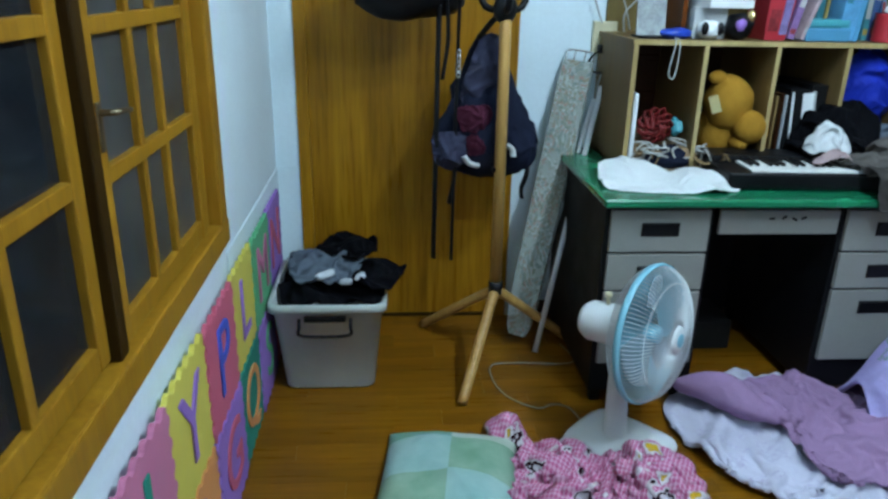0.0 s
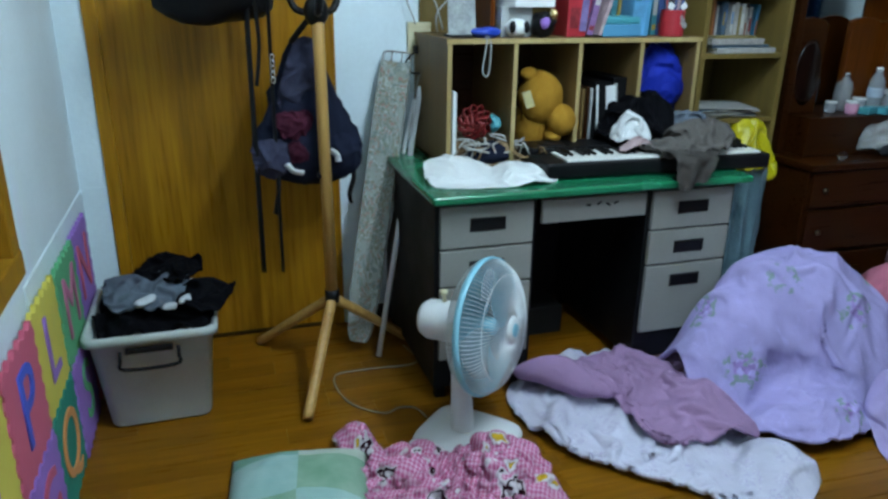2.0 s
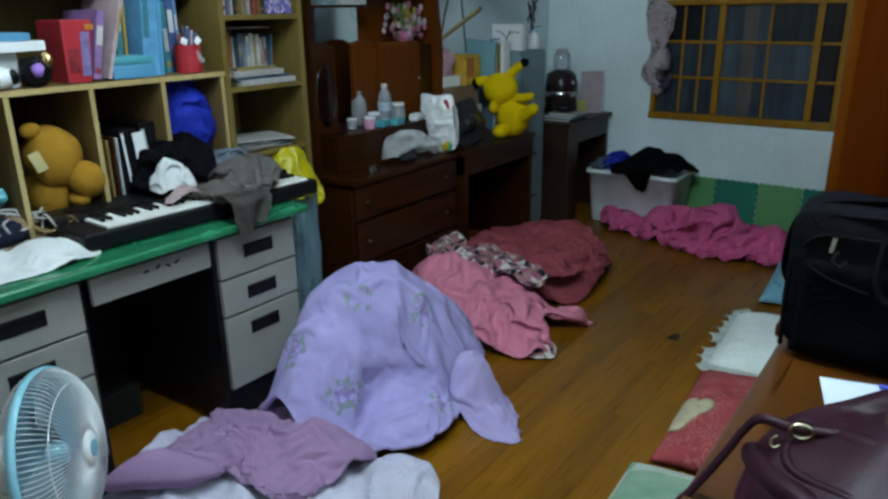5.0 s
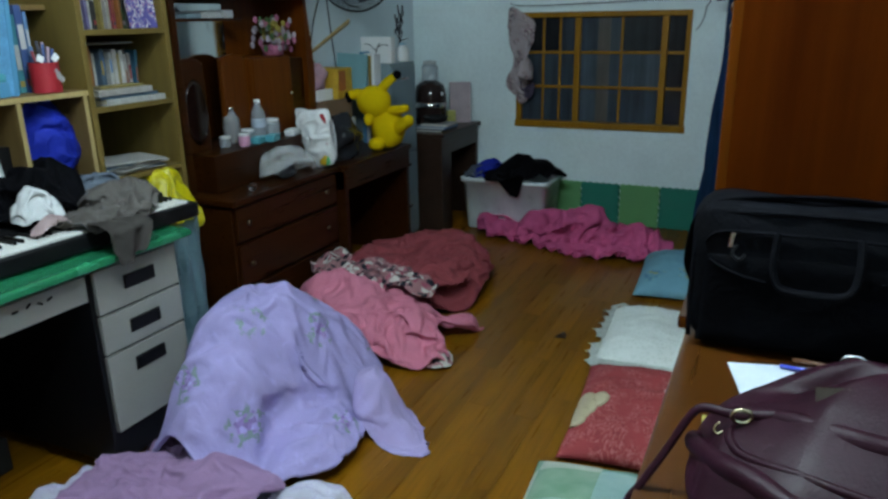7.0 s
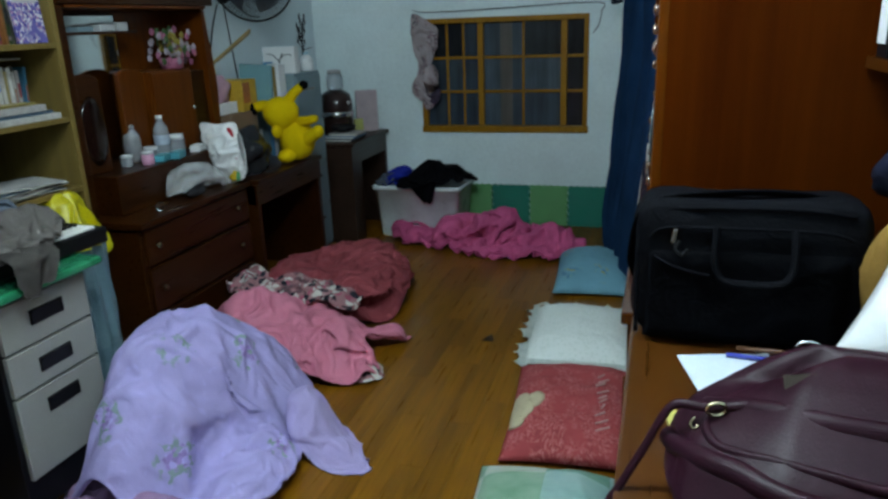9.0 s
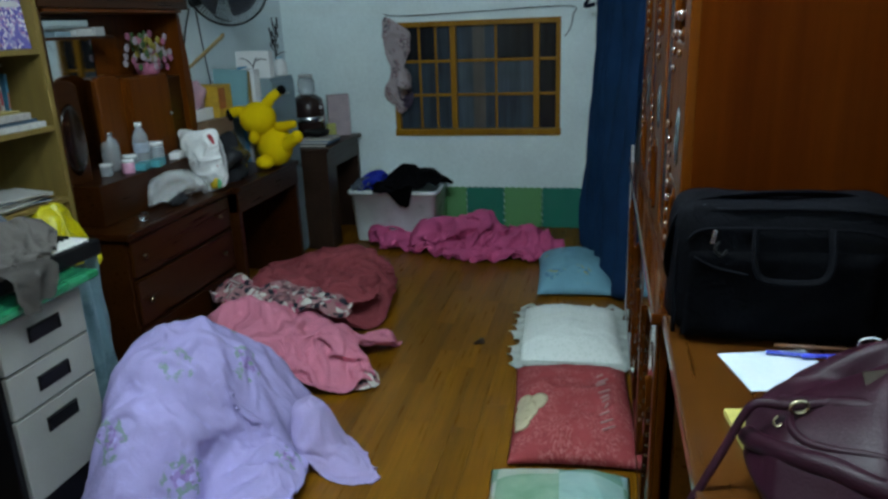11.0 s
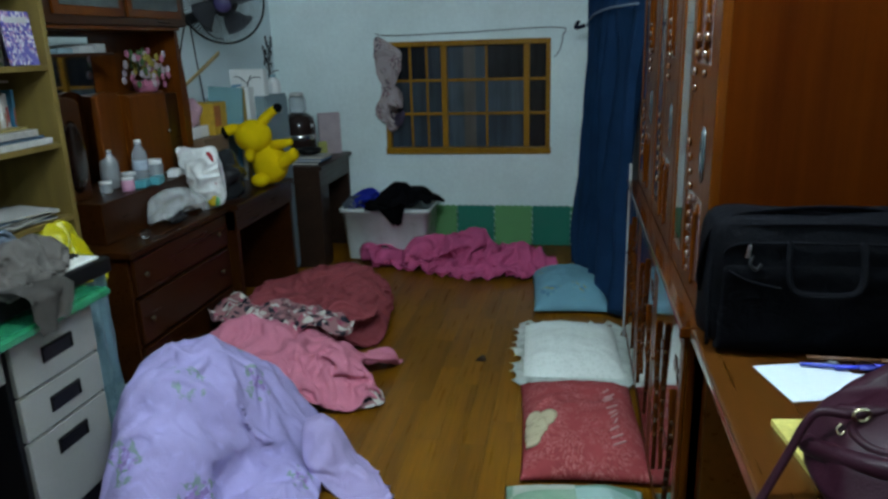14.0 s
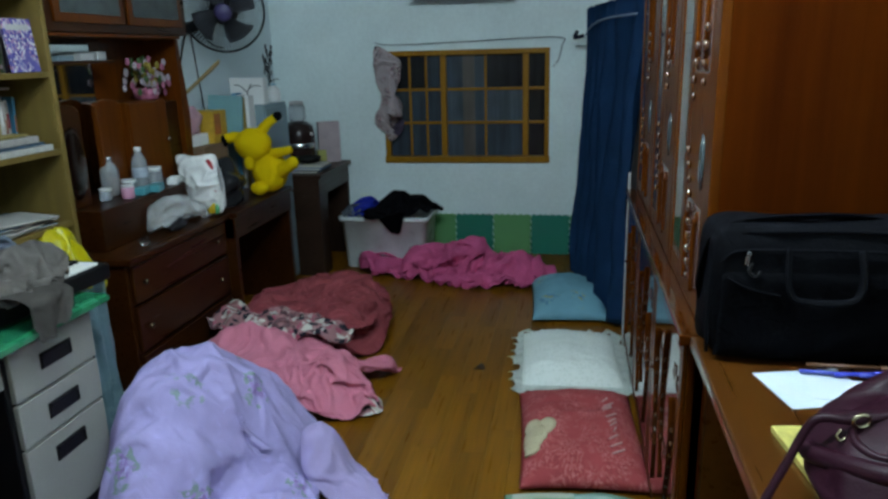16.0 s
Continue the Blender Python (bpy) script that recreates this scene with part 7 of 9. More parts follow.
for k in range(72):
    q = 2 * math.pi * k / 72
    c, s = math.cos(q), math.sin(q)
    tube([(c * r, s * r, z) for r, z in ((R, 0), (R * 0.85, 0.04), (R * 0.5, 0.06), (0.04, 0.065))], 0.0011, 4, bm=bm, per=2)
    tube([(c * r, s * r, z) for r, z in ((R, 0), (R * 0.85, -0.035), (R * 0.5, -0.05), (0.06, -0.055))], 0.0011, 4, bm=bm, per=2)
part("grille", turned(bm, M), BLACKMETAL, wf, "black wire grille")
part("rim", turned(tube([(math.cos(i * math.pi / 12) * R, math.sin(i * math.pi / 12) * R, 0) for i in range(24)], 0.006, 8, per=3, closed=True), M), BLACKPLASTIC, wf, smooth=True)
part("hub_cap", turned(lathe(((0.002, 0.072), (0.04, 0.07), (0.05, 0.06), (0.02, 0.055)), n=20), M), plain("purple_badge", (0.05, 0.04, 0.12), 0.4), wf, smooth=True)
for j in range(4):
    bm = bmesh.new()
    grid = []
    for a in range(7):
        u = a / 6
        grid.append([bm.verts.new((math.cos(radians(90 * j + 20) + (u - 0.5) * 1.05 + e * 0.05) * (0.04 + e * 0.026), math.sin(radians(90 * j + 20) + (u - 0.5) * 1.05 + e * 0.05) * (0.04 + e * 0.026), (u - 0.5) * 0.04)) for e in range(6)])
    for a in range(6):
        for e in range(5):
            bm.faces.new((grid[a][e], grid[a + 1][e], grid[a + 1][e + 1], grid[a][e + 1]))
    bmesh.ops.solidify(bm, geom=bm.faces[:], thickness=0.002)
    part("blade", turned(bm, M), GREYBLADE, wf, smooth=True)
for pts in (((-2.37, 4.06, 1.58), (-2.375, 4.1, 1.35), (-2.37, 4.13, 1.1), (-2.37, 4.14, 0.9)), ((-2.36, 4.15, 1.58), (-2.37, 4.3, 1.5), (-2.37, 4.45, 1.48)), ((-2.37, 4.0, 1.55), (-2.36, 3.9, 1.4), (-2.37, 3.85, 1.2))):
    part("cord", tube(pts, 0.004, 6), BLACKPLASTIC, wf, "thin dark cord", True)

# tub with clothes in the north-west corner
tub2 = storage_tub("storage_tub", -1.80, -1.20, 4.74, 5.13, 0.365, "white translucent storage tub piled with dark clothes", mat=plain("white_translucent_plastic", (0.74, 0.82, 0.83), 0.3, var=0.22, scale=7, relief=0.05))
part("tub_latch", box(-1.43, -1.33, 4.735, 4.75, 0.02, 0.05, 0.003), PAPER, tub2)
solo("black_clothes", drape([(-1.62, 4.72), (-1.34, 4.71), (-1.17, 4.85), (-1.15, 5.0), (-1.35, 5.1), (-1.66, 5.08)], [(-1.4, 4.88, 0.2, 0.16, 0.12)], (1.35, 1.45), 44, 46, along=60, lift=0.345, stiff=0.25, thick=0.006, wave=0.09), DARKCLOTH, (-1.4, 4.9, 0.345), "heap of black clothes on the tub", "clothes", smooth=True)
solo("blue_clothes", drape([(-1.76, 4.78), (-1.6, 4.77), (-1.55, 4.88), (-1.6, 5.05), (-1.76, 5.05)], [(-1.65, 4.9, 0.1, 0.12, 0.08, 2)], (1.35, 1.45), 45, 46, along=30, lift=0.34, stiff=0.25, thick=0.006, wave=0.09), BLUENYLON, (-1.66, 4.9, 0.34), "bright blue garment on the tub", "clothes", smooth=True)
solo("grey_clothes", drape([(-1.79, 4.77), (-1.68, 4.76), (-1.66, 4.85), (-1.7, 4.93), (-1.79, 4.93)], [(-1.73, 4.84, 0.07, 0.08, 0.06, 2)], (1.35, 1.45), 46, 46, along=80, lift=0.35, stiff=0.25, thick=0.006, wave=0.09), GREYCLOTH, (-1.73, 4.84, 0.35), "grey patterned garment on the tub", "clothes", smooth=True)
bm = bmesh.new()
rows = []
for j in range(11):
    v = j / 10
    row = []
    for i in range(13):
        u = i / 12
        row.append(bm.verts.new((-1.45 + (u - 0.5) * 0.22 * (1 - 0.75 * v) + 0.05 * v, 4.712 - 0.012 * math.sin(u * 7 + v), 0.40 - 0.14 * v + 0.01 * math.sin(u * 9))))
    rows.append(row)
for a, b in zip(rows, rows[1:]):
    for i in range(12):
        bm.faces.new((a[i], a[i + 1], b[i + 1], b[i]))
bmesh.ops.solidify(bm, geom=bm.faces[:], thickness=0.008)
solo("black_sleeve", bm, DARKCLOTH, (-1.45, 4.71, 0.27), "black sleeve hanging over the tub rim", "clothes", smooth=True)

# dress on the window rod
solo("curtain_wire", tube(((-1.63, NY - 0.008, 1.495), (-1.5, NY - 0.02, 1.478), (-1.0, NY - 0.02, 1.486), (-0.38, NY - 0.012, 1.50), (-0.345, NY - 0.012, 1.44), (-0.36, NY - 0.012, 1.36), (-0.395, NY - 0.012, 1.31)), 0.0028, 6), GREYCLOTH, (-1.0, NY, 1.47), "thin dark wire strung over the window", "wire", smooth=True)
FLORAL = sprigs("pale_floral_cloth", (0.42, 0.35, 0.36), ((0.18, 0.10, 0.12), (0.32, 0.17, 0.19), (0.06, 0.055, 0.07), (0.45, 0.40, 0.38)), 14, 0.6)
dress = thing("hanging_dress", (-1.53, NY - 0.05, 0.85), "pale floral blouse hanging from the window wire", "clothes")
cloth = drape([(-1.625, 1.465), (-1.54, 1.44), (-1.445, 1.36), (-1.458, 1.26), (-1.488, 1.164), (-1.505, 1.07), (-1.43, 0.98), (-1.452, 0.906), (-1.522, 0.82), (-1.573, 0.875), (-1.64, 0.94), (-1.612, 1.04), (-1.59, 1.134), (-1.63, 1.28)],
              [(-1.55, 1.33, 0.04, 0.09, 0.012, 2), (-1.53, 0.95, 0.05, 0.08, 0.014, 2)], (1.25, 1.15), 87, 76, along=30, stiff=0.15, thick=0.003, wave=0.05, hold=0.5, creases=0.008, crease_size=0.07)
part("blouse", turned(cloth, Matrix.Translation((0, NY - 0.03, 0)) @ UPRIGHT), FLORAL, dress, smooth=True)
sash_cloth = drape([(-1.52, 1.0), (-1.44, 0.98), (-1.43, 0.92), (-1.47, 0.86), (-1.52, 0.9)], [(-1.47, 0.94, 0.04, 0.05, 0.02, 2)], (1.2, 1.2), 88, 28, stiff=0.25, thick=0.004, wave=0.05)
part("waist_band", turned(sash_cloth, Matrix.Translation((0, NY - 0.055, 0)) @ UPRIGHT), fabric("violet_grey_print", (0.07, 0.055, 0.085), var=0.4, scale=20), dress, "dark violet sash", True)
# air conditioner above the window
ac = thing("air_conditioner", (-0.98, NY, 1.74), "pale grey air conditioner box over the window", "air conditioner")
part("housing", box(-1.33, -0.63, NY - 0.2, NY - 0.001, 1.765, 2.1, 0.01), CARTON, ac)
for k in range(6):
    part("louvre", box(-1.3, -0.66, NY - 0.206, NY - 0.2, 1.80 + k * 0.045, 1.825 + k * 0.045, 0.002), WHITEPLASTIC, ac)

# ---- east side: display cabinet, wooden desk, bags, curtain ----
CY0, CY1 = 1.765, 3.55
cab = thing("display_cabinet", (0.4, 2.7, 0), "tall red-brown wooden display cabinet with carved glossy doors", "cabinet")
part("side_panel", box(0.055, EX - 0.005, CY0, CY0 + 0.025, 0, 2.3, 0.002), CABWOOD, cab, "broad red-brown side panel")
part("side_panel", box(0.055, EX - 0.005, CY1 - 0.025, CY1, 0, 2.3, 0.002), CABWOOD, cab)
part("back_panel", box(EX - 0.03, EX - 0.005, CY0 + 0.025, CY1 - 0.025, 0, 2.3), CABWOOD, cab)
part("top_panel", box(0.055, EX - 0.005, CY0 + 0.025, CY1 - 0.025, 2.27, 2.3), CABWOOD, cab)
part("plinth", box(0.02, EX - 0.005, CY0, CY1, 0.0, 0.06, 0.004), CABWOOD, cab)
part("ledge", box(-0.012, EX - 0.03, CY0 - 0.02, CY1, 0.762, 0.79, 0.006), CABGLOSS, cab, "projecting glossy ledge")
for z in (1.2, 1.62):
    part("shelf_board", box(0.10, EX - 0.03, CY0 + 0.026, CY1 - 0.026, z - 0.009, z + 0.009), CABWOOD, cab)
n = 3
dy = (CY1 - CY0) / n
CABGLASS = glass("cabinet_glass", (0.75, 0.85, 0.82), 0.05)
GLOSSPANEL = plain("glossy_dark_panel", (0.06, 0.016, 0.006), 0.07, var=0.25, coat=0.5, spec=0.5, relief=0.0)
FROSTSTRIP = plain("frosted_strip", (0.24, 0.155, 0.14), 0.2, var=0.3, scale=9, coat=0.5)
OVALGLASS = plain("oval_glass", (0.05, 0.07, 0.075), 0.08, coat=1.0, relief=0.0)
CABGLOSS.node_tree.nodes["Principled BSDF"].inputs["Coat Roughness"].default_value = 0.05
CABDOOR = wood("cabinet_door_wood", (0.07, 0.015, 0.0008), (0.12, 0.03, 0.0018), 0.3, "z", 4, coat=0.05, spec=0.08)


LACQUER = plain("lacquered_bead", (0.10, 0.03, 0.004), 0.06, var=0.1, coat=1.0, spec=1.0, relief=0.0)
LACQUER.node_tree.nodes["Principled BSDF"].inputs["Coat Roughness"].default_value = 0.04
LACQUER.node_tree.nodes["Principled BSDF"].inputs["Coat IOR"].default_value = 2.2
BEAD = done(ball((0, 0, 0), 1.0, seg=14), "bead", LACQUER, True)


def bead(parent, at, r):
    ob = new("bead", BEAD)
    ob.parent = parent
    ob.location, ob.scale = Vector(at) - BASE[cab], r


for k in range(n):
    y0, y1 = CY0 + dy * k, CY0 + dy * (k + 1)
    # lower door: glossy panel in a carved frame
    d = part("lower_door", box(0.012, 0.032, y0 + 0.004, y1 - 0.004, 0.065, 0.76, 0.005), CABGLOSS, cab, "carved glossy door")
    part("door_panel", box(0.004, 0.013, y0 + 0.05, y1 - 0.05, 0.10, 0.725, 0.003), GLOSSPANEL, d, "mirror-like dark panel")
    for yy, z0, z1, sway in ((0.15, 0.15, 0.56, 0.03), (0.29, 0.24, 0.69, -0.025), (0.45, 0.14, 0.62, 0.02)):
        line = [(0.0045, y0 + yy + sway * math.sin(f * 4.5 + k + yy * 9), z0 + (z1 - z0) * f) for f in (0, 0.2, 0.4, 0.6, 0.8, 1.0)]
        part("carved_rib", tube(line, (0.010, 0.016), 10, per=5, flat=0.12), CABDOOR, d, "raised wavy rib", True)
        for j in range(7):
            f = 0.25 + 0.09 * j
            bead(d, (0.002, y0 + yy + sway * math.sin(f * 4.5 + k + yy * 9), z0 + (z1 - z0) * f), (0.004, 0.008, 0.009))
    for yy, zz, q in ((0.22, 0.34, 0.4), (0.37, 0.56, -0.5), (0.5, 0.25, 0.8), (0.1, 0.62, -0.2)):
        bm = bmesh.new()
        for a in range(5):
            e = q + (a - 2) * 0.75
            ball((0.003, y0 + yy + 0.026 * math.sin(e), zz + 0.03 * math.cos(e)), (0.002, 0.009, 0.02), bm=bm, seg=10, rot=Matrix.Rotation(-e, 3, "X"))
        part("carved_leaf", bm, GLOSSPANEL, d, "dark carved leaf", True)
    for z0, z1 in ((0.066, 0.098), (0.727, 0.758)):
        part("door_rail", box(0.0034, 0.0115, y0 + 0.006, y1 - 0.006, z0, z1, 0.002), CABDOOR, d)
    for a0, a1 in ((y0 + 0.006, y0 + 0.048), (y1 - 0.048, y1 - 0.006)):
        part("door_stile", box(0.0034, 0.0115, a0, a1, 0.099, 0.726, 0.002), CABDOOR, d)
    part("door_knob", ball((0.004, y1 - 0.03 if k % 2 == 0 else y0 + 0.03, 0.45), 0.008, seg=12), CABGLOSS, d, smooth=True)
    # upper door: plain wood with an oval inlay, a tall glass strip, slots and strings of glossy beads
    u = part("upper_door", box(0.035, 0.06, y0 + 0.004, y0 + 0.10, 0.792, 2.26, 0.006), CABDOOR, cab, "carved glazed door")
    part("stile", box(0.035, 0.06, y1 - 0.05, y1 - 0.004, 0.792, 2.26, 0.006), CABDOOR, u)
    part("stile", box(0.035, 0.06, y0 + 0.33, y0 + 0.38, 0.85, 2.2, 0.004), CABDOOR, u)
    for z0, z1 in ((0.792, 0.85), (2.2, 2.26)):
        part("rail", box(0.037, 0.059, y0 + 0.10, y1 - 0.05, z0, z1, 0.004), CABDOOR, u)
    part("middle_board", box(0.0365, 0.059, y0 + 0.10, y0 + 0.33, 1.05, 1.36, 0.004), CABDOOR, u)
    pane = part("pane", box(0.0385, 0.0425, y0 + 0.38, y1 - 0.05, 0.85, 2.2), CABGLASS, u, "tall glass strip")
    pane.visible_shadow = False
    for z0, z1 in ((0.85, 1.05), (1.36, 2.2)):
        part("pane", box(0.0385, 0.0425, y0 + 0.10, y0 + 0.33, z0, z1), FROSTSTRIP, u, "pinkish frosted pane")
        for q in (0.155, 0.275):
            bm = tube([(0.037, y0 + q, z0 + (0.02 if z0 > 1 else -0.01)), (0.036, y0 + q + 0.004, (z0 + z1) / 2), (0.037, y0 + q, z1 - (-0.01 if z0 > 1 else 0.03))], 0.014, 10, per=6, flat=0.3)
            ball((0.037, y0 + q, z0 + 0.02 if z0 > 1 else z1 - 0.03), (0.0042, 0.014, 0.018), bm=bm, seg=12)
            part("carved_slat", bm, CABDOOR, u, smooth=True)
    for yq, z0, z1, drift in ((0.215, 0.86, 1.2, 0.10), (0.14, 1.34, 1.5, 0.0), (0.27, 1.3, 1.46, -0.02)) if k == 0 else ((0.355, 0.95, 1.2, 0.02), (0.2, 1.3, 1.5, 0.0)):
        m = int((z1 - z0) / 0.032)
        for j in range(m):
            f = j / m
            r = 0.0075 + 0.002 * math.sin(f * 9 + k) ** 2
            bead(u, (0.030, y0 + yq + drift * f * f + 0.008 * math.sin(f * 7 + k), z0 + (z1 - z0) * f), (r * 0.8, r, r * 1.3))
    part("oval_inlay", turned(lathe(((0.002, 0), (0.032, 0), (0.036, 0.004), (0.02, 0.008), (0.002, 0.009)), n=20), pose(0.037, y0 + 0.12, 1.16, 0, -90, 0) @ Matrix.Diagonal((1.9, 0.9, 1, 1))), OVALGLASS, u, "oval glass inlay", True)
rng = random.Random(9)
for z in (0.792, 1.21):
    y = CY0 + 0.06
    while y < CY1 - 0.12:
        w = rng.uniform(0.05, 0.12)
        solo("stored_box", box(0.13, 0.32, y, y + w, z + 0.001, z + rng.uniform(0.15, 0.3), 0.004), rng.choice((COVERS[1], COVERS[5], CARTON, COVERS[3], PINKCARD, COVERS[2])), (0.2, y, z), "packed box behind the cabinet glass", "box", group="boxes in the cabinet")
        y += w + 0.02

# wooden desk
wd = thing("wooden_desk", (0.38, 1.2, 0), "red-brown wooden desk crowded with bags and papers", "desk")
part("desktop", box(0.012, EX - 0.004, 0.62, CY0 - 0.022, 0.762, 0.79, 0.005), DESKWOOD, wd)
part("apron", box(0.05, EX - 0.02, 0.66, 0.68, 0.60, 0.761), DESKWOOD, wd)
part("side_panel", box(0.05, EX - 0.02, CY0 - 0.06, CY0 - 0.03, 0, 0.761), DESKWOOD, wd)
part("side_panel", box(0.05, EX - 0.02, 0.66, 0.69, 0, 0.60), DESKWOOD, wd)
part("back_panel", box(EX - 0.03, EX - 0.01, 0.69, CY0 - 0.06, 0.1, 0.72), DESKWOOD, wd)
ws = thing("wall_shelf", (0.6, 1.6, 1.3), "red-brown wooden wall shelf with binders", "shelf")
part("shelf_board", box(0.405, EX - 0.004, 1.42, CY0 - 0.004, 1.305, 1.325, 0.002), DESKWOOD, ws)
part("bracket", box(0.5, EX - 0.004, 1.75, 1.77, 1.18, 1.305, 0.002), DESKWOOD, ws)
yb = thing("yellow_binder", (0.5, 1.6, 1.326), "bright yellow box file standing on the wall shelf", "box file")
part("file_body", box(0.425, 0.58, 1.5, 1.60, 1.326, 1.56, 0.003), plain("yellow_card", (0.78, 0.42, 0.01), 0.5, var=0.06), yb)
part("file_edge", box(0.4215, 0.4245, 1.502, 1.598, 1.328, 1.558), LBLUE, yb, "pale blue edge")
bb2 = thing("black_binder", (0.45, 1.7, 1.326), "black ring binder with a white label on the wall shelf", "binder")
part("binder_body", box(0.41, 0.6, 1.66, 1.72, 1.326, 1.6, 0.003), BLACKPLASTIC, bb2)
part("label", box(0.4075, 0.4095, 1.665, 1.715, 1.35, 1.45), PAPER, bb2, "white label")

# black laptop bag standing against the cabinet side
NYLON = fabric("black_nylon", (0.0036, 0.0039, 0.0054), 0.75, var=0.3, weave=300)
NYLON.node_tree.nodes["Principled BSDF"].inputs["Specular IOR Level"].default_value = 0.05
DZ = 0.79
lb = thing("laptop_bag", (0.23, 1.68, DZ), "black nylon laptop bag standing on the desk against the cabinet", "bag")
bm = bmesh.new()
rings = []
for y, gx, gz in ((1.61, 0.94, 0.9), (1.62, 0.985, 0.97), (1.645, 1.0, 0.99), (1.69, 1.02, 1.0), (1.73, 1.0, 0.98), (1.742, 0.95, 0.93)):
    ring = []
    for k in range(96):
        q = 2 * math.pi * k / 96
        c, s = math.cos(q), math.sin(q)
        x = 0.22 + math.copysign(abs(c) ** 0.3, c) * 0.205 * gx
        z = DZ + 0.15 + math.copysign(abs(s) ** 0.3, s) * 0.148 * gz - 0.012 * math.cos((x - 0.22) * 9)* (s > 0.5)
        wob = 0.009 * noise.noise(Vector((x * 11, y * 24, z * 11)))
        ring.append(Vector((x + wob, y + wob, z)))
    rings.append(ring)
ring_sweep(rings, bm)
part("bag_body", bm, NYLON, lb, smooth=True)
bm = bmesh.new()
rows = []
for i in range(29):
    row = []
    for j in range(19):
        u, v = i / 28, j / 18
        ed = min(u, 1 - u, v, 1 - v)
        puff = 0.016 * min(1, ed * 10) ** 0.5 + 0.007 * folds(u * 0.35, v * 0.2, 91, 0.08, 20, 2) * min(1, ed * 8)
        row.append(bm.verts.new((0.035 + u * 0.365, 1.612 - puff, DZ + 0.012 + v * 0.185)))
    rows.append(row)
for a, b in zip(rows, rows[1:]):
    for j in range(18):
        bm.faces.new((a[j], a[j + 1], b[j + 1], b[j]))
bmesh.ops.solidify(bm, geom=bm.faces[:], thickness=0.004)
part("front_pocket", bm, NYLON, lb, "creased front pocket", True)
part("zip", tube(((0.04, 1.605, DZ + 0.215), (0.06, 1.603, DZ + 0.235), (0.12, 1.602, DZ + 0.24), (0.33, 1.602, DZ + 0.24), (0.39, 1.605, DZ + 0.225)), 0.003, 6), NYLON, lb, smooth=True)
part("grip", tube(((0.16, 1.597, DZ + 0.245), (0.158, 1.582, DZ + 0.20), (0.163, 1.574, DZ + 0.165), (0.185, 1.57, DZ + 0.148), (0.265, 1.57, DZ + 0.148), (0.288, 1.574, DZ + 0.165), (0.293, 1.582, DZ + 0.20), (0.291, 1.597, DZ + 0.245)), 0.008, 10, flat=0.6), NYLON, lb, "carrying grip", True)
part("strap_hook", tube(((0.095, 1.598, DZ + 0.215), (0.088, 1.592, DZ + 0.2), (0.1, 1.59, DZ + 0.19), (0.11, 1.594, DZ + 0.2)), 0.0028, 6), BLACKMETAL, lb, "metal strap hook", True)
part("piping", tube(((0.022, 1.612, DZ + 0.02), (0.02, 1.612, DZ + 0.16), (0.03, 1.611, DZ + 0.235), (0.06, 1.61, DZ + 0.268), (0.12, 1.609, DZ + 0.276), (0.3, 1.609, DZ + 0.278), (0.39, 1.611, DZ + 0.268)), 0.0045, 8), NYLON, lb, "rounded edge piping", True)
part("pocket_seam", tube(((0.05, 1.592, DZ + 0.185), (0.09, 1.589, DZ + 0.165), (0.15, 1.588, DZ + 0.152)), 0.003, 6), NYLON, lb, "curved pocket seam", True)
part("zip_pull", turned(box(-0.004, 0.004, -0.002, 0.002, -0.014, 0.014, 0.001), pose(0.085, 1.596, DZ + 0.225, 0, 8, 0)), CHROME, lb, "metal zip pull")
part("shoulder_strap", tube(((0.018, 1.68, DZ + 0.12), (0.008, 1.66, DZ + 0.17), (0.03, 1.64, DZ + 0.265), (0.12, 1.65, DZ + 0.292), (0.3, 1.67, DZ + 0.294), (0.42, 1.69, DZ + 0.26)), 0.014, 8, flat=0.3), NYLON, lb, smooth=True)

# maroon leather handbag
LEATHER = plain("maroon_leather", (0.020, 0.0036, 0.0088), 0.42, var=0.25, scale=9, grain=260, relief=0.15, spec=0.16)
PALEBRASS = plain("pale_brass", (0.5, 0.42, 0.27), 0.25, 1.0, var=0.15)
hb = thing("handbag", (0.34, 1.1, DZ), "glossy maroon leather handbag with brass buckles", "handbag")
bm = bmesh.new()
rings = []
PROFILE = ((0.0, 0.20, 0.11), (0.015, 0.24, 0.145), (0.05, 0.255, 0.16), (0.09, 0.25, 0.145), (0.125, 0.225, 0.105), (0.15, 0.19, 0.065), (0.165, 0.15, 0.03), (0.168, 0.08, 0.008))
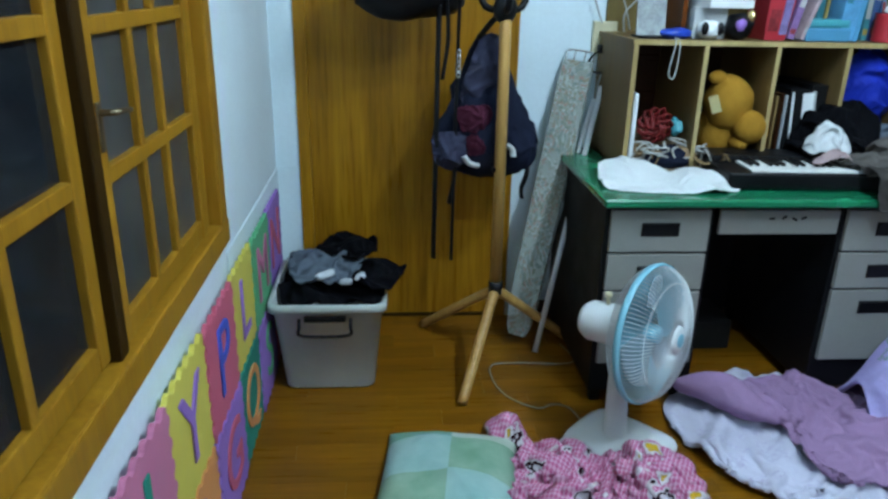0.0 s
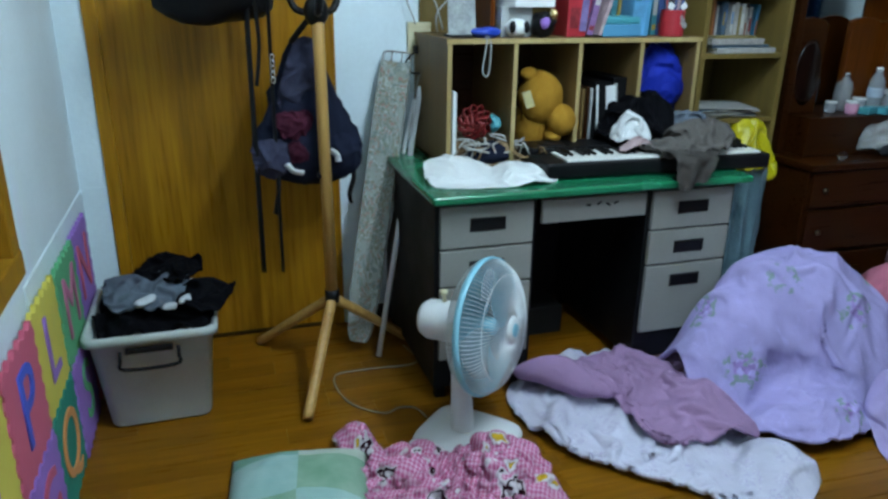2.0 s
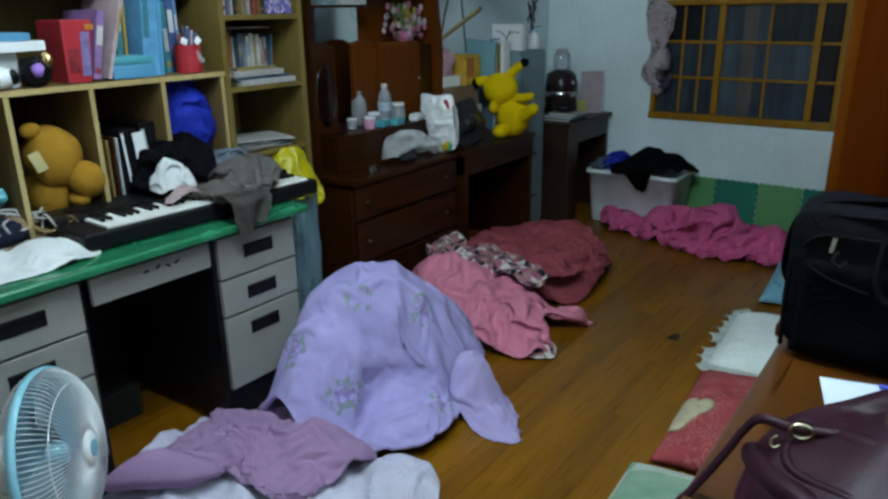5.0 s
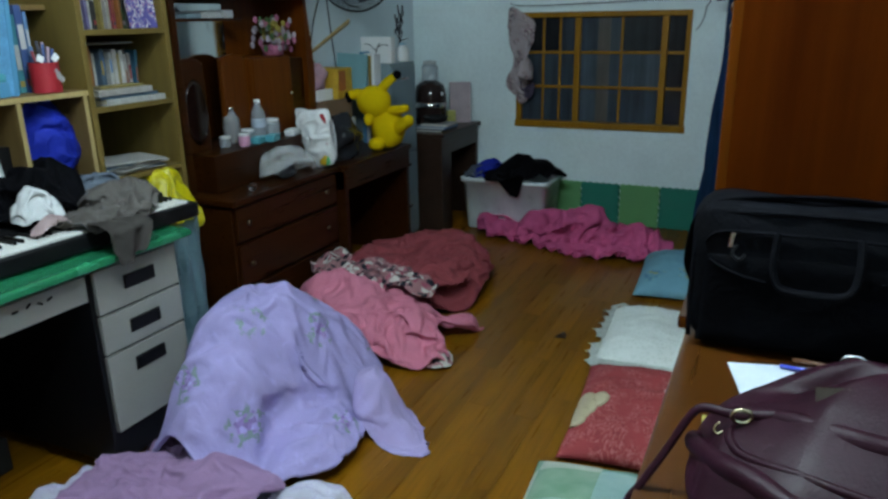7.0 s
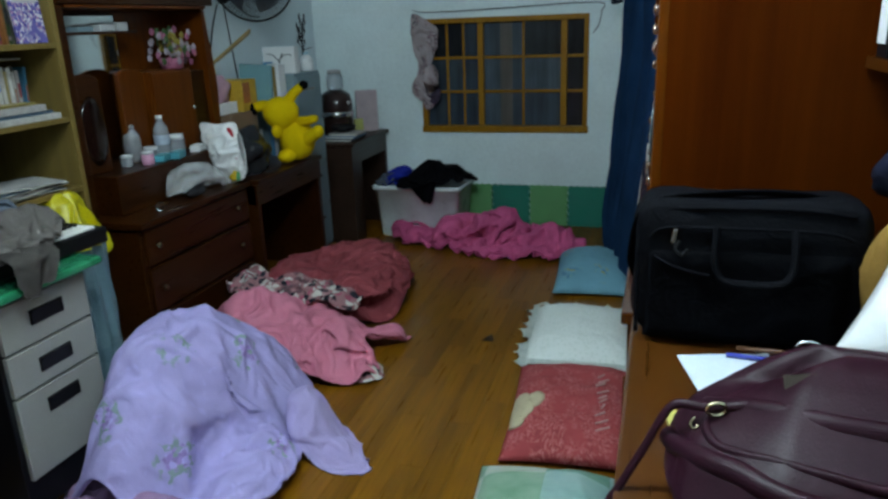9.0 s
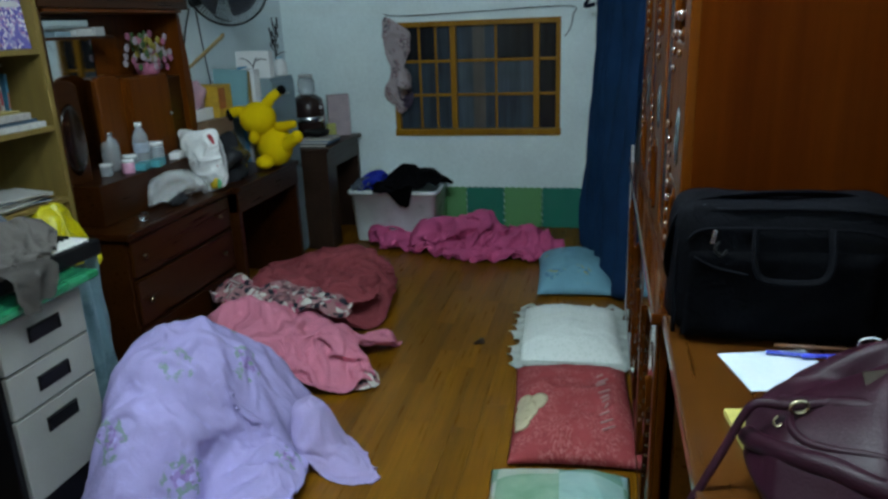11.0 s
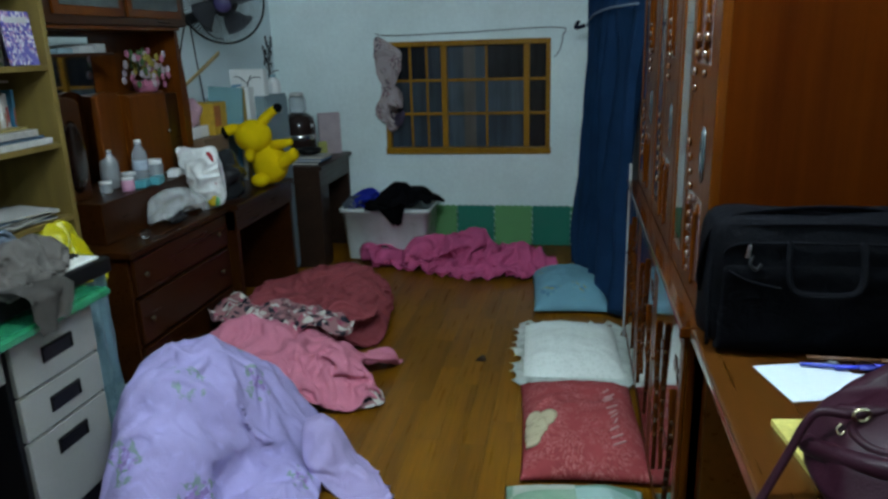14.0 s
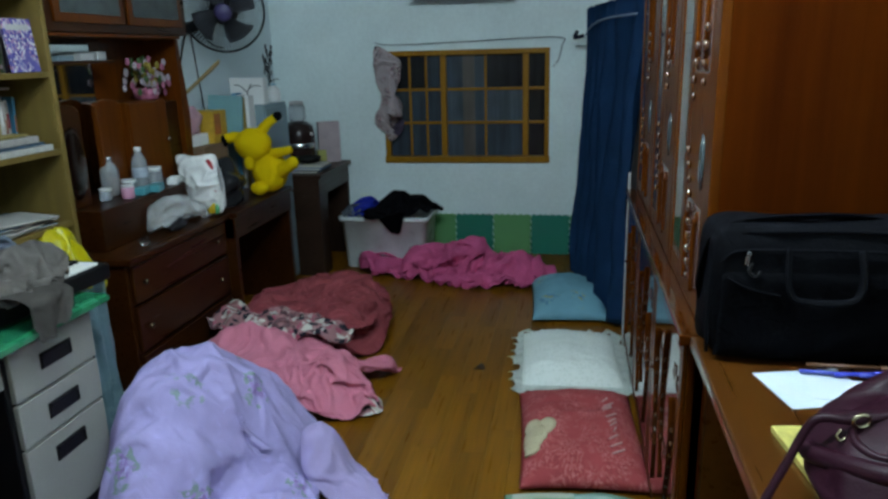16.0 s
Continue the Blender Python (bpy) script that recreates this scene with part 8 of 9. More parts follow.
for level in range(34):
    z = 0.168 * (1 - (1 - level / 33) ** 1.3)
    w, d = (float(np.interp(z, [a[0] for a in PROFILE], [a[n] for a in PROFILE])) for n in (1, 2))
    ring = []
    for k in range(110):
        q = 2 * math.pi * k / 110
        c, sn = math.cos(q), math.sin(q)
        cx, cy = math.copysign(abs(c) ** 0.6, c) * w, math.copysign(abs(sn) ** 0.7, sn) * d
        fall = min(1, max(0, (1 + cx / w) / 0.5))
        cr = 1 + 0.05 * noise.noise(Vector((c * 2, sn * 2, z * 9))) + 0.012 * noise.noise(Vector((c * 6, sn * 6, z * 30)))
        fold = z * 82 + 1.1 * noise.noise(Vector((cx * 4, 2, 4))) + cx * 5.5
        crease = (0.5 + 0.5 * math.sin(fold)) ** 1.5 * 0.024 * min(1, z * 14) * (0.175 - z) / 0.168
        ring.append(Vector((0.335 + cx * cr + cy * 0.1, 1.08 + cy * cr * (0.75 + 0.25 * fall) - cx * 0.1 + 0.11 * (z / 0.168) ** 1.3 - (crease if sn < 0.2 else 0), DZ + 0.002 + z * (0.8 + 0.34 * fall))))
    rings.append(ring)
ring_sweep(rings, bm)
part("bag_body", bm, LEATHER, hb, smooth=True)
part("top_roll", tube(((0.128, 1.175, 0.896), (0.15, 1.155, 0.908), (0.201, 1.114, 0.931), (0.252, 1.083, 0.939), (0.30, 1.072, 0.94), (0.40, 1.055, 0.942), (0.52, 1.05, 0.93)), (0.013, 0.015), 14, flat=0.75), LEATHER, hb, "rolled zip edge", True)
part("flap_lip", tube(((0.137, 1.142, 0.902), (0.127, 1.118, 0.900), (0.128, 1.097, 0.897), (0.14, 1.074, 0.896), (0.167, 1.052, 0.902), (0.20, 1.032, 0.910), (0.234, 1.018, 0.911), (0.32, 0.995, 0.910), (0.46, 0.975, 0.905)), 0.0065, 10), LEATHER, hb, "stitched flap edge", True)
part("side_roll", tube(((0.082, 1.15, 0.858), (0.091, 1.125, 0.862), (0.123, 1.068, 0.878), (0.159, 1.034, 0.886), (0.22, 0.99, 0.884), (0.35, 0.955, 0.876)), (0.014, 0.018), 14), LEATHER, hb, "soft leather roll", True)
strap = part("shoulder_strap", tube(((0.26, 1.13, DZ + 0.152), (0.18, 1.13, DZ + 0.138), (0.13, 1.13, DZ + 0.128), (0.09, 1.138, DZ + 0.125), (0.072, 1.137, DZ + 0.105), (0.05, 1.127, DZ + 0.06), (0.022, 1.112, DZ + 0.008), (0.003, 1.10, DZ - 0.03), (0.0, 1.10, DZ - 0.13)), 0.0066, 10, flat=0.55), LEATHER, hb, smooth=True)
bm = bmesh.new()
tube([(0.137 + 0.012 * math.cos(q), 1.122 + 0.003 * math.cos(q), DZ + 0.131 + 0.009 * math.sin(q)) for q in [i * math.pi / 4 for i in range(8)]], 0.003, 6, bm=bm, per=3, closed=True)
part("buckle", bm, PALEBRASS, strap, "brass ring buckle", True)
bm = tube(((0.112, 1.12, DZ + 0.118), (0.106, 1.117, DZ + 0.11), (0.11, 1.114, DZ + 0.104), (0.117, 1.117, DZ + 0.108)), 0.002, 6)
part("buckle", bm, PALEBRASS, strap, "brass hook", True)
part("badge", turned(box(-0.02, 0.02, -0.011, 0.011, 0, 0.004, 0.002), pose(0.236, 1.142, 0.960, 38, -14, -8)), plain("dark_brass", (0.03, 0.022, 0.015), 0.7, spec=0.1), hb, "dark brass badge")
part("second_strap", tube(((0.45, 1.22, DZ + 0.14), (0.40, 1.27, DZ + 0.15), (0.31, 1.28, DZ + 0.155), (0.25, 1.25, DZ + 0.15)), 0.006, 8, flat=0.6), LEATHER, hb, smooth=True)
part("key_ring", tube([(0.27 + 0.016 * math.cos(q), 1.285, DZ + 0.155 + 0.01 * math.sin(q)) for q in [i * math.pi / 4 for i in range(8)]], 0.0028, 6, per=3, closed=True), CHROME, hb, "small metal ring", True)

# papers, pens, cloths on the desk
LETTERPAPER = plain("letter_paper", (0.60, 0.67, 0.76), 0.8, var=0.08, scale=16)
solo("letter", turned(box(-0.085, 0.085, -0.075, 0.075, 0, 0.0015), pose(0.202, 1.50, DZ + 0.0005, 0, 0, 14)), LETTERPAPER, (0.205, 1.50, DZ), "folded white letter lying on the desk", "paper")
solo("letter", turned(box(-0.06, 0.06, -0.045, 0.045, 0, 0.0015), pose(0.25, 1.49, DZ + 0.0028, 0, -2, -8)), plain("bluish_paper", (0.62, 0.68, 0.80), 0.8, var=0.05), (0.26, 1.52, DZ + 0.0028), "folded bluish letter lying on the desk", "paper")
for k, (a, b, c) in enumerate((((0.25, 1.545, DZ + 0.01), (0.34, 1.555, DZ + 0.012), plain("blue_pen", (0.03, 0.05, 0.5), 0.35)), ((0.19, 1.56, DZ + 0.008), (0.32, 1.545, DZ + 0.01), plain("blue_pen_dark", (0.05, 0.07, 0.4), 0.35)), ((0.21, 1.585, DZ + 0.012), (0.37, 1.56, DZ + 0.02), plain("brown_pencil", (0.12, 0.05, 0.02), 0.5)))):
    pen = thing("pen", a, "pen lying on the papers on the desk", "pen")
    part("pen_body", rod(a, Vector(a).lerp(Vector(b), 0.8), 0.004, n=10), c, pen, smooth=True)
    part("pen_cap", rod(Vector(a).lerp(Vector(b), 0.8), b, 0.0047, n=10), c, pen, smooth=True)
solo("notepad", turned(box(-0.028, 0.028, -0.09, 0.09, 0, 0.012, 0.002), pose(0.118, 1.235, DZ + 0.0005, 0, 0, 7)), plain("yellow_print_pad", (0.55, 0.47, 0.12), 0.6, var=0.4, scale=22), (0.165, 1.30, DZ + 0.0005), "yellow printed notepad on the desk", "notepad")
BROWNBAG = fabric("tan_cloth", (0.26, 0.145, 0.035), var=0.2)
solo("tan_cushion", ball((0.505, 1.60, 0.95), (0.085, 0.1, 0.155), bend=0.35, seed=31, seg=32), BROWNBAG, (0.505, 1.6, DZ), "tan plush cushion behind the bags", "cushion", smooth=True)
solo("dark_blue_jacket", ball((0.53, 1.64, 1.13), (0.11, 0.09, 0.075), bend=0.4, seed=33, seg=32), NAVY, (0.53, 1.64, 1.06), "dark blue jacket on the cushion", "clothes", smooth=True)
solo("white_stripe_cloth", ball((0.475, 1.565, 1.10), (0.035, 0.03, 0.018), bend=0.4, seed=34, seg=16), WHITECLOTH, (0.475, 1.565, 1.08), "small striped white cloth on the pile", "clothes", smooth=True)
solo("white_bag", turned(cushion(0.24, 0.2, 0.05, 7), pose(0.475, 1.40, 0.925, 58, 24, -15)), BAGWHITE, (0.475, 1.40, 0.8), "white plastic bag leaning behind the handbag", "plastic bag", smooth=True)

# blue denim curtain beyond the cabinet
DENIM = fabric("blue_denim", (0.014, 0.056, 0.142), 0.85, var=0.35, scale=3, weave=500)
cur = thing("denim_curtain", (-0.1, 4.3, 0), "dark blue denim curtain hanging to the floor in folds", "curtain")
part("cloth", hanging(((-0.16, 5.0), (-0.13, 4.6), (-0.05, 4.2), (0.06, 3.75)), ((-0.22, 4.75), (-0.19, 4.5), (-0.12, 4.2), (0.0, 3.72)), 1.66, 0.03, 0.036, 51, 7, 110, 44, 0.006), DENIM, cur, smooth=True)
part("top_seam", tube(((-0.19, 5.0, 1.50), (-0.16, 4.6, 1.55), (-0.09, 4.2, 1.57), (0.02, 3.75, 1.57)), 0.006, 6), plain("pale_stitching", (0.2, 0.27, 0.36), 0.8), cur, "pale stitched seam", True)
part("rail", rod((-0.16, 5.05, 1.665), (0.07, 3.7, 1.665), 0.012), CHROME, cur, smooth=True)
part("hook", tube(((-0.2, 5.0, 1.5), (-0.26, 5.0, 1.49), (-0.24, 5.0, 1.53)), 0.012, 8), NAVY, cur, smooth=True)
solo("white_edge_strip", box(0.0, 0.012, 3.575, 3.60, 0, 0.86, 0.003), CARTON, (0.01, 3.59, 0), "narrow white painted edge strip at the cabinet end", "edge strip")
solo("stored_wardrobe", box(0.12, EX - 0.01, 3.62, 5.1, 0, 1.6, 0.01), plain("grey_board", (0.16, 0.17, 0.2), 0.8), (0.4, 4.4, 0), "plain grey wardrobe behind the denim curtain", "wardrobe")

# ---- bedding on the floor ----
def quilt_print(name, col, centres, bloom, leaf):
    """Printed quilt cloth: a soft mottled ground with sprigs of pale blooms and green leaves at given places."""
    m, nt, b = nodes_of(name)
    v = coords(nt)
    big = noise_tex(nt, v, 6, 4)
    c = ramp(nt, big, [(0.3, shade(col, 0.9)), (0.7, shade(col, 1.1))])
    faint = noise_tex(nt, v, 17, 2, 0.5, 1.5)
    c = mix(nt, ramp(nt, faint, [(0.62, (0, 0, 0)), (0.72, (0.55, 0.55, 0.55))]), c, shade(col, 1.22))
    cell = node(nt, "ShaderNodeTexVoronoi", Scale=58.0)
    link(nt, v, cell.inputs["Vector"])
    pick = nt.nodes.new("ShaderNodeSeparateColor")
    link(nt, cell.outputs["Color"], pick.inputs[0])
    grow = noise_tex(nt, v, 34, 2)
    dist = None
    for p in centres:
        d = nt.nodes.new("ShaderNodeVectorMath")
        d.operation = "DISTANCE"
        link(nt, v, d.inputs[0])
        d.inputs[1].default_value = p
        if dist is None:
            dist = d.outputs["Value"]
        else:
            low = nt.nodes.new("ShaderNodeMath")
            low.operation = "MINIMUM"
            link(nt, dist, low.inputs[0])
            link(nt, d.outputs["Value"], low.inputs[1])
            dist = low.outputs[0]
    wob = nt.nodes.new("ShaderNodeMath")
    wob.operation = "MULTIPLY_ADD"
    link(nt, grow, wob.inputs[0])
    wob.inputs[1].default_value = 0.09
    link(nt, dist, wob.inputs[2])
    inner = ramp(nt, wob.outputs[0], [(0.078, (1, 1, 1)), (0.088, (0, 0, 0))])
    outer = ramp(nt, wob.outputs[0], [(0.105, (1, 1, 1)), (0.118, (0, 0, 0))])
    leafy = mix(nt, 1.0, outer, ramp(nt, pick.outputs[1], [(0.68, (0, 0, 0)), (0.72, (1, 1, 1))]), "MULTIPLY")
    c = mix(nt, leafy, c, leaf)
    petal = ramp(nt, pick.outputs[0], [(0.3, bloom), (0.55, shade(col, 1.3)), (0.8, shade(bloom, 0.8))])
    bloomy = mix(nt, 1.0, inner, ramp(nt, pick.outputs[2], [(0.25, (0, 0, 0)), (0.3, (1, 1, 1))]), "MULTIPLY")
    c = mix(nt, bloomy, c, petal)
    link(nt, c, b.inputs["Base Color"])
    b.inputs["Roughness"].default_value = 0.9
    b.inputs["Specular IOR Level"].default_value = 0.12
    crumple(nt, b, v, noise_tex(nt, v, 420, 2))
    return m


LILAC = quilt_print("lilac_quilt_cloth", (0.385, 0.335, 0.60), ((-0.03, -0.08, 0.42), (0.10, 0.15, 0.34), (0.08, -0.27, 0.17), (-0.10, -0.34, 0.32), (0.33, -0.02, 0.12), (-0.12, 0.36, 0.36), (0.17, 0.42, 0.2)), (0.33, 0.23, 0.52), (0.22, 0.29, 0.29))
MAUVE = fabric("mauve_cloth", (0.33, 0.20, 0.335), var=0.1)
LAVWHITE = sprigs("pale_lavender_cloth", (0.57, 0.55, 0.65), ((0.53, 0.50, 0.62), (0.6, 0.58, 0.68), (0.5, 0.46, 0.6)), 14, 0.5)
PINK = fabric("pink_cloth", (0.62, 0.20, 0.28), var=0.12)
ROSE = fabric("dusty_rose_cloth", (0.27, 0.056, 0.066), var=0.14)
MAGENTA = fabric("magenta_cloth", (0.60, 0.105, 0.245), var=0.16)
PATCH = sprigs("cream_black_print", (0.33, 0.16, 0.17), ((0.02, 0.02, 0.03), (0.4, 0.1, 0.15), (0.6, 0.56, 0.5), (0.03, 0.03, 0.04), (0.6, 0.57, 0.52)), 3.4, 0.85)
GINGHAM = checks("pink_gingham_print", (0.62, 0.36, 0.47), (0.46, 0.085, 0.21), (0.03, 0.006, 0.014), (0.60, 0.54, 0.56), (0.62, 0.38, 0.03))

quilt = thing("lilac_quilt", (-1.4, 2.1, 0), "lilac floral quilt heaped high on the floor", "quilt")
part("quilt_cover", drape([(-1.76, 1.86), (-1.64, 1.71), (-1.5, 1.68), (-1.36, 1.67), (-1.2, 1.72), (-1.06, 1.84), (-1.02, 1.98), (-1.05, 2.12), (-1.08, 2.25), (-1.14, 2.40), (-1.24, 2.56), (-1.45, 2.64), (-1.70, 2.56), (-1.82, 2.3)],
                          [(-1.497, 2.328, 0.305, 0.321, 0.32, 2.0), (-1.497, 2.11, 0.224, 0.294, 0.395, 2.2), (-1.467, 1.86, 0.15, 0.21, 0.325, 1.3), (-1.288, 2.211, 0.10, 0.167, 0.15, 2.0), (-1.157, 1.998, 0.137, 0.223, 0.10, 1.6), (-1.545, 2.37, 0.118, 0.114, 0.15, 1.2)], (1.09, 1.06), 61, 104, along=-40, steps=170, stiff=0.35, thick=0.014, wave=0.17, creases=0.009, crease_size=0.13,
                          lines=((-1.529, 2.372, -1.217, 2.21, 0.035, 0.03), (-1.464, 2.36, -1.18, 2.243, 0.03, -0.022), (-1.217, 2.21, -1.137, 2.107, 0.03, 0.025), (-1.182, 2.341, -1.004, 2.195, 0.03, 0.028), (-1.242, 2.006, -1.064, 2.118, 0.025, 0.03), (-1.134, 2.042, -1.019, 2.154, 0.022, -0.02), (-1.313, 1.878, -1.061, 2.012, 0.022, 0.024), (-1.572, 1.952, -1.307, 2.019, 0.04, 0.014), (-1.637, 2.091, -1.342, 1.864, 0.04, 0.012), (-1.461, 1.74, -1.324, 1.888, 0.035, 0.012))), LILAC, quilt, smooth=True)
part("trailing_corner", drape([(-1.12, 2.16), (-1.02, 2.12), (-0.92, 2.09), (-0.815, 2.125), (-0.86, 2.20), (-0.92, 2.29), (-1.02, 2.36), (-1.12, 2.32)], [(-1.09, 2.24, 0.10, 0.10, 0.21, 1.4), (-0.97, 2.2, 0.08, 0.06, 0.05, 1.4)], (1.05, 1.14), 64, 44, along=15, thick=0.012, wave=0.08), fabric("pale_lilac_lining", (0.42, 0.35, 0.60), var=0.1), quilt, "pale lilac corner of the lining", True)
part("under_side", drape([(-1.70, 1.78), (-1.62, 1.71), (-1.5, 1.685), (-1.38, 1.70), (-1.32, 1.78), (-1.4, 1.88), (-1.66, 1.86)], [(-1.52, 1.78, 0.16, 0.1, 0.09, 2)], (1.3, 1.2), 66, 52, thick=0.01, wave=0.07), MAUVE, quilt, "mauve underside", True)
duvet = thing("mauve_duvet", (-1.3, 1.4, 0), "flat mauve duvet with a pale lavender reverse, folded on the floor", "duvet")
part("lining", drape([(-1.66, 1.12), (-1.48, 1.08), (-1.27, 1.14), (-1.12, 1.26), (-0.99, 1.40), (-0.87, 1.51), (-0.81, 1.62), (-0.86, 1.74), (-0.94, 1.81), (-1.05, 1.79), (-1.2, 1.74), (-1.45, 1.7), (-1.76, 1.62), (-1.79, 1.32)], [(-1.34, 1.40, 0.46, 0.36, 0.03, 3), (-0.96, 1.70, 0.12, 0.1, 0.08, 2), (-1.4, 1.18, 0.25, 0.08, 0.03, 2)], (1.12, 1.24), 63, 96, along=-45, stiff=0.3, thick=0.016, wave=0.11, creases=0.007, crease_size=0.14), LAVWHITE, duvet, "pale lavender reverse side", True)
part("cover", drape([(-1.66, 1.145), (-1.59, 1.155), (-1.52, 1.27), (-1.45, 1.385), (-1.34, 1.39), (-1.24, 1.395), (-1.14, 1.45), (-1.12, 1.6), (-1.10, 1.73), (-1.26, 1.775), (-1.45, 1.74), (-1.58, 1.70), (-1.69, 1.63), (-1.70, 1.50), (-1.675, 1.34)], [(-1.5, 1.52, 0.36, 0.24, 0.02, 3), (-1.28, 1.66, 0.2, 0.09, 0.05, 2), (-1.6, 1.3, 0.08, 0.16, 0.03, 2)], (1.13, 1.2), 65, 88, along=35, lift=0.052, stiff=0.28, thick=0.010, wave=0.10, creases=0.012, crease_size=0.12), MAUVE, duvet, "mauve upper side", True)
pinkb = thing("pink_blanket", (-1.4, 2.88, 0), "rumpled pink blanket with a printed lining on the floor", "blanket")
part("blanket_top", drape([(-1.72, 2.62), (-1.4, 2.58), (-1.24, 2.63), (-1.13, 2.65), (-1.06, 2.70), (-1.02, 2.76), (-1.07, 2.82), (-1.13, 2.88), (-1.14, 2.98), (-1.07, 3.06), (-1.02, 3.17), (-1.12, 3.16), (-1.2, 3.15), (-1.35, 3.2), (-1.6, 3.2), (-1.8, 3.05), (-1.84, 2.8)],
                          [(-1.45, 2.86, 0.34, 0.26, 0.16, 2.2), (-1.6, 2.92, 0.25, 0.22, 0.21, 1.6), (-1.22, 2.84, 0.12, 0.1, 0.10, 1.6), (-1.12, 3.08, 0.06, 0.07, 0.07, 1.5), (-1.08, 2.75, 0.06, 0.06, 0.05, 1.5)], (1.22, 1.3), 67, 100, along=-30, stiff=0.22, thick=0.007, wave=0.12, creases=0.016, crease_size=0.12), PINK, pinkb, smooth=True)
part("printed_lining", drape([(-1.12, 2.70), (-1.05, 2.70), (-1.00, 2.75), (-1.03, 2.81), (-1.09, 2.84), (-1.13, 2.78)], [(-1.07, 2.77, 0.05, 0.05, 0.06, 1.5)], (1.2, 1.2), 68, 30, lift=0.006, thick=0.005, wave=0.05), PATCH, pinkb, "cream and black printed lining", True)
rosy = thing("rose_duvet", (-1.6, 3.5, 0), "plump dusty rose duvet on the floor", "duvet")
part("duvet_cover", drape([(-1.95, 3.18), (-1.65, 3.1), (-1.36, 3.2), (-1.19, 3.32), (-1.17, 3.5), (-1.20, 3.72), (-1.26, 3.94), (-1.42, 4.02), (-1.68, 4.02), (-1.92, 3.86), (-2.0, 3.5)], [(-1.58, 3.58, 0.40, 0.42, 0.185, 4), (-1.46, 3.78, 0.22, 0.18, 0.20, 2), (-1.7, 3.3, 0.2, 0.16, 0.18, 2)], (1.12, 1.18), 69, 92, along=60, stiff=0.35, thick=0.014, wave=0.12, creases=0.012, crease_size=0.1), ROSE, rosy, smooth=True)
part("folded_corner", drape([(-1.5, 3.2), (-1.32, 3.18), (-1.2, 3.3), (-1.2, 3.44), (-1.34, 3.46), (-1.5, 3.36)], [(-1.34, 3.32, 0.1, 0.1, 0.05, 2)], (1.3, 1.4), 70, 44, along=30, lift=0.16, stiff=0.25, thick=0.012, wave=0.07), ROSE, rosy, "crumpled folded corner", True)
solo("printed_sheet", drape([(-1.9, 3.06), (-1.7, 2.99), (-1.45, 2.97), (-1.22, 3.0), (-1.24, 3.12), (-1.45, 3.2), (-1.7, 3.32), (-1.92, 3.24)], [(-1.62, 3.1, 0.3, 0.12, 0.06, 2), (-1.4, 3.08, 0.12, 0.08, 0.05, 2)], (1.3, 1.4), 71, 56, lift=0.19, stiff=0.25, wave=0.09, thick=0.005), PATCH, (-1.6, 3.1, 0.17), "crumpled cream and black printed sheet", "sheet", smooth=True)
solo("magenta_blanket", drape([(-1.66, 4.68), (-1.45, 4.58), (-1.25, 4.50), (-1.05, 4.42), (-0.86, 4.37), (-0.64, 4.40), (-0.45, 4.46), (-0.36, 4.58), (-0.42, 4.78), (-0.7, 4.90), (-0.98, 4.95), (-1.25, 4.84), (-1.45, 4.74)], [(-0.94, 4.72, 0.15, 0.14, 0.15, 1.3), (-1.08, 4.68, 0.2, 0.13, 0.09, 1.6), (-0.70, 4.66, 0.22, 0.15, 0.095, 1.8), (-0.5, 4.6, 0.1, 0.1, 0.07, 1.6)], (1.4, 1.5), 73, 92, along=20, stiff=0.2, wave=0.10, thick=0.007, creases=0.05, crease_size=0.11), MAGENTA, (-0.95, 4.62, 0), "magenta pink blanket dropped by the wall", "blanket", smooth=True)
solo("white_mint_pillow", cushion(0.5, 0.4, 0.16, 5), fabric("mint_white_cloth", (0.42, 0.50, 0.44), var=0.12), (0, 0, 0), "pale mint pillow half under the quilt", "pillow", smooth=True, m=pose(-1.79, 2.44, 0.03, 14, 0, 70))
ging = thing("gingham_sheet", (-1.2, 0.75, 0), "crumpled pink gingham sheet with printed motifs", "sheet")
part("sheet_cloth", drape([(-1.34, 0.52), (-1.2, 0.44), (-0.95, 0.46), (-0.85, 0.75), (-0.93, 0.98), (-1.08, 1.06), (-1.2, 1.03), (-1.28, 0.95), (-1.32, 0.82), (-1.37, 0.66)],
                          [(-1.2, 0.91, 0.10, 0.10, 0.09, 1.4), (-1.1, 0.99, 0.07, 0.05, 0.05, 1.6), (-1.06, 0.7, 0.24, 0.24, 0.03, 2), (-1.3, 0.66, 0.06, 0.08, 0.05, 1.5), (-1.16, 0.62, 0.06, 0.1, 0.05, 1.5), (-1.0, 0.85, 0.05, 0.1, 0.05, 1.5)], (1.35, 1.4), 75, 100, stiff=0.14, wave=0.085, thick=0.004, weight=0.00003, creases=0.045, crease_size=0.08), GINGHAM, ging, smooth=True)
part("raised_corner", drape([(-1.56, 0.50), (-1.48, 0.47), (-1.38, 0.52), (-1.36, 0.60), (-1.44, 0.61), (-1.53, 0.57)], [(-1.48, 0.53, 0.05, 0.05, 0.07, 1.5)], (1.15, 1.2), 76, 36, stiff=0.2, wave=0.06, thick=0.004, creases=0.015, crease_size=0.06), GINGHAM, ging, "corner of the sheet standing up", True)


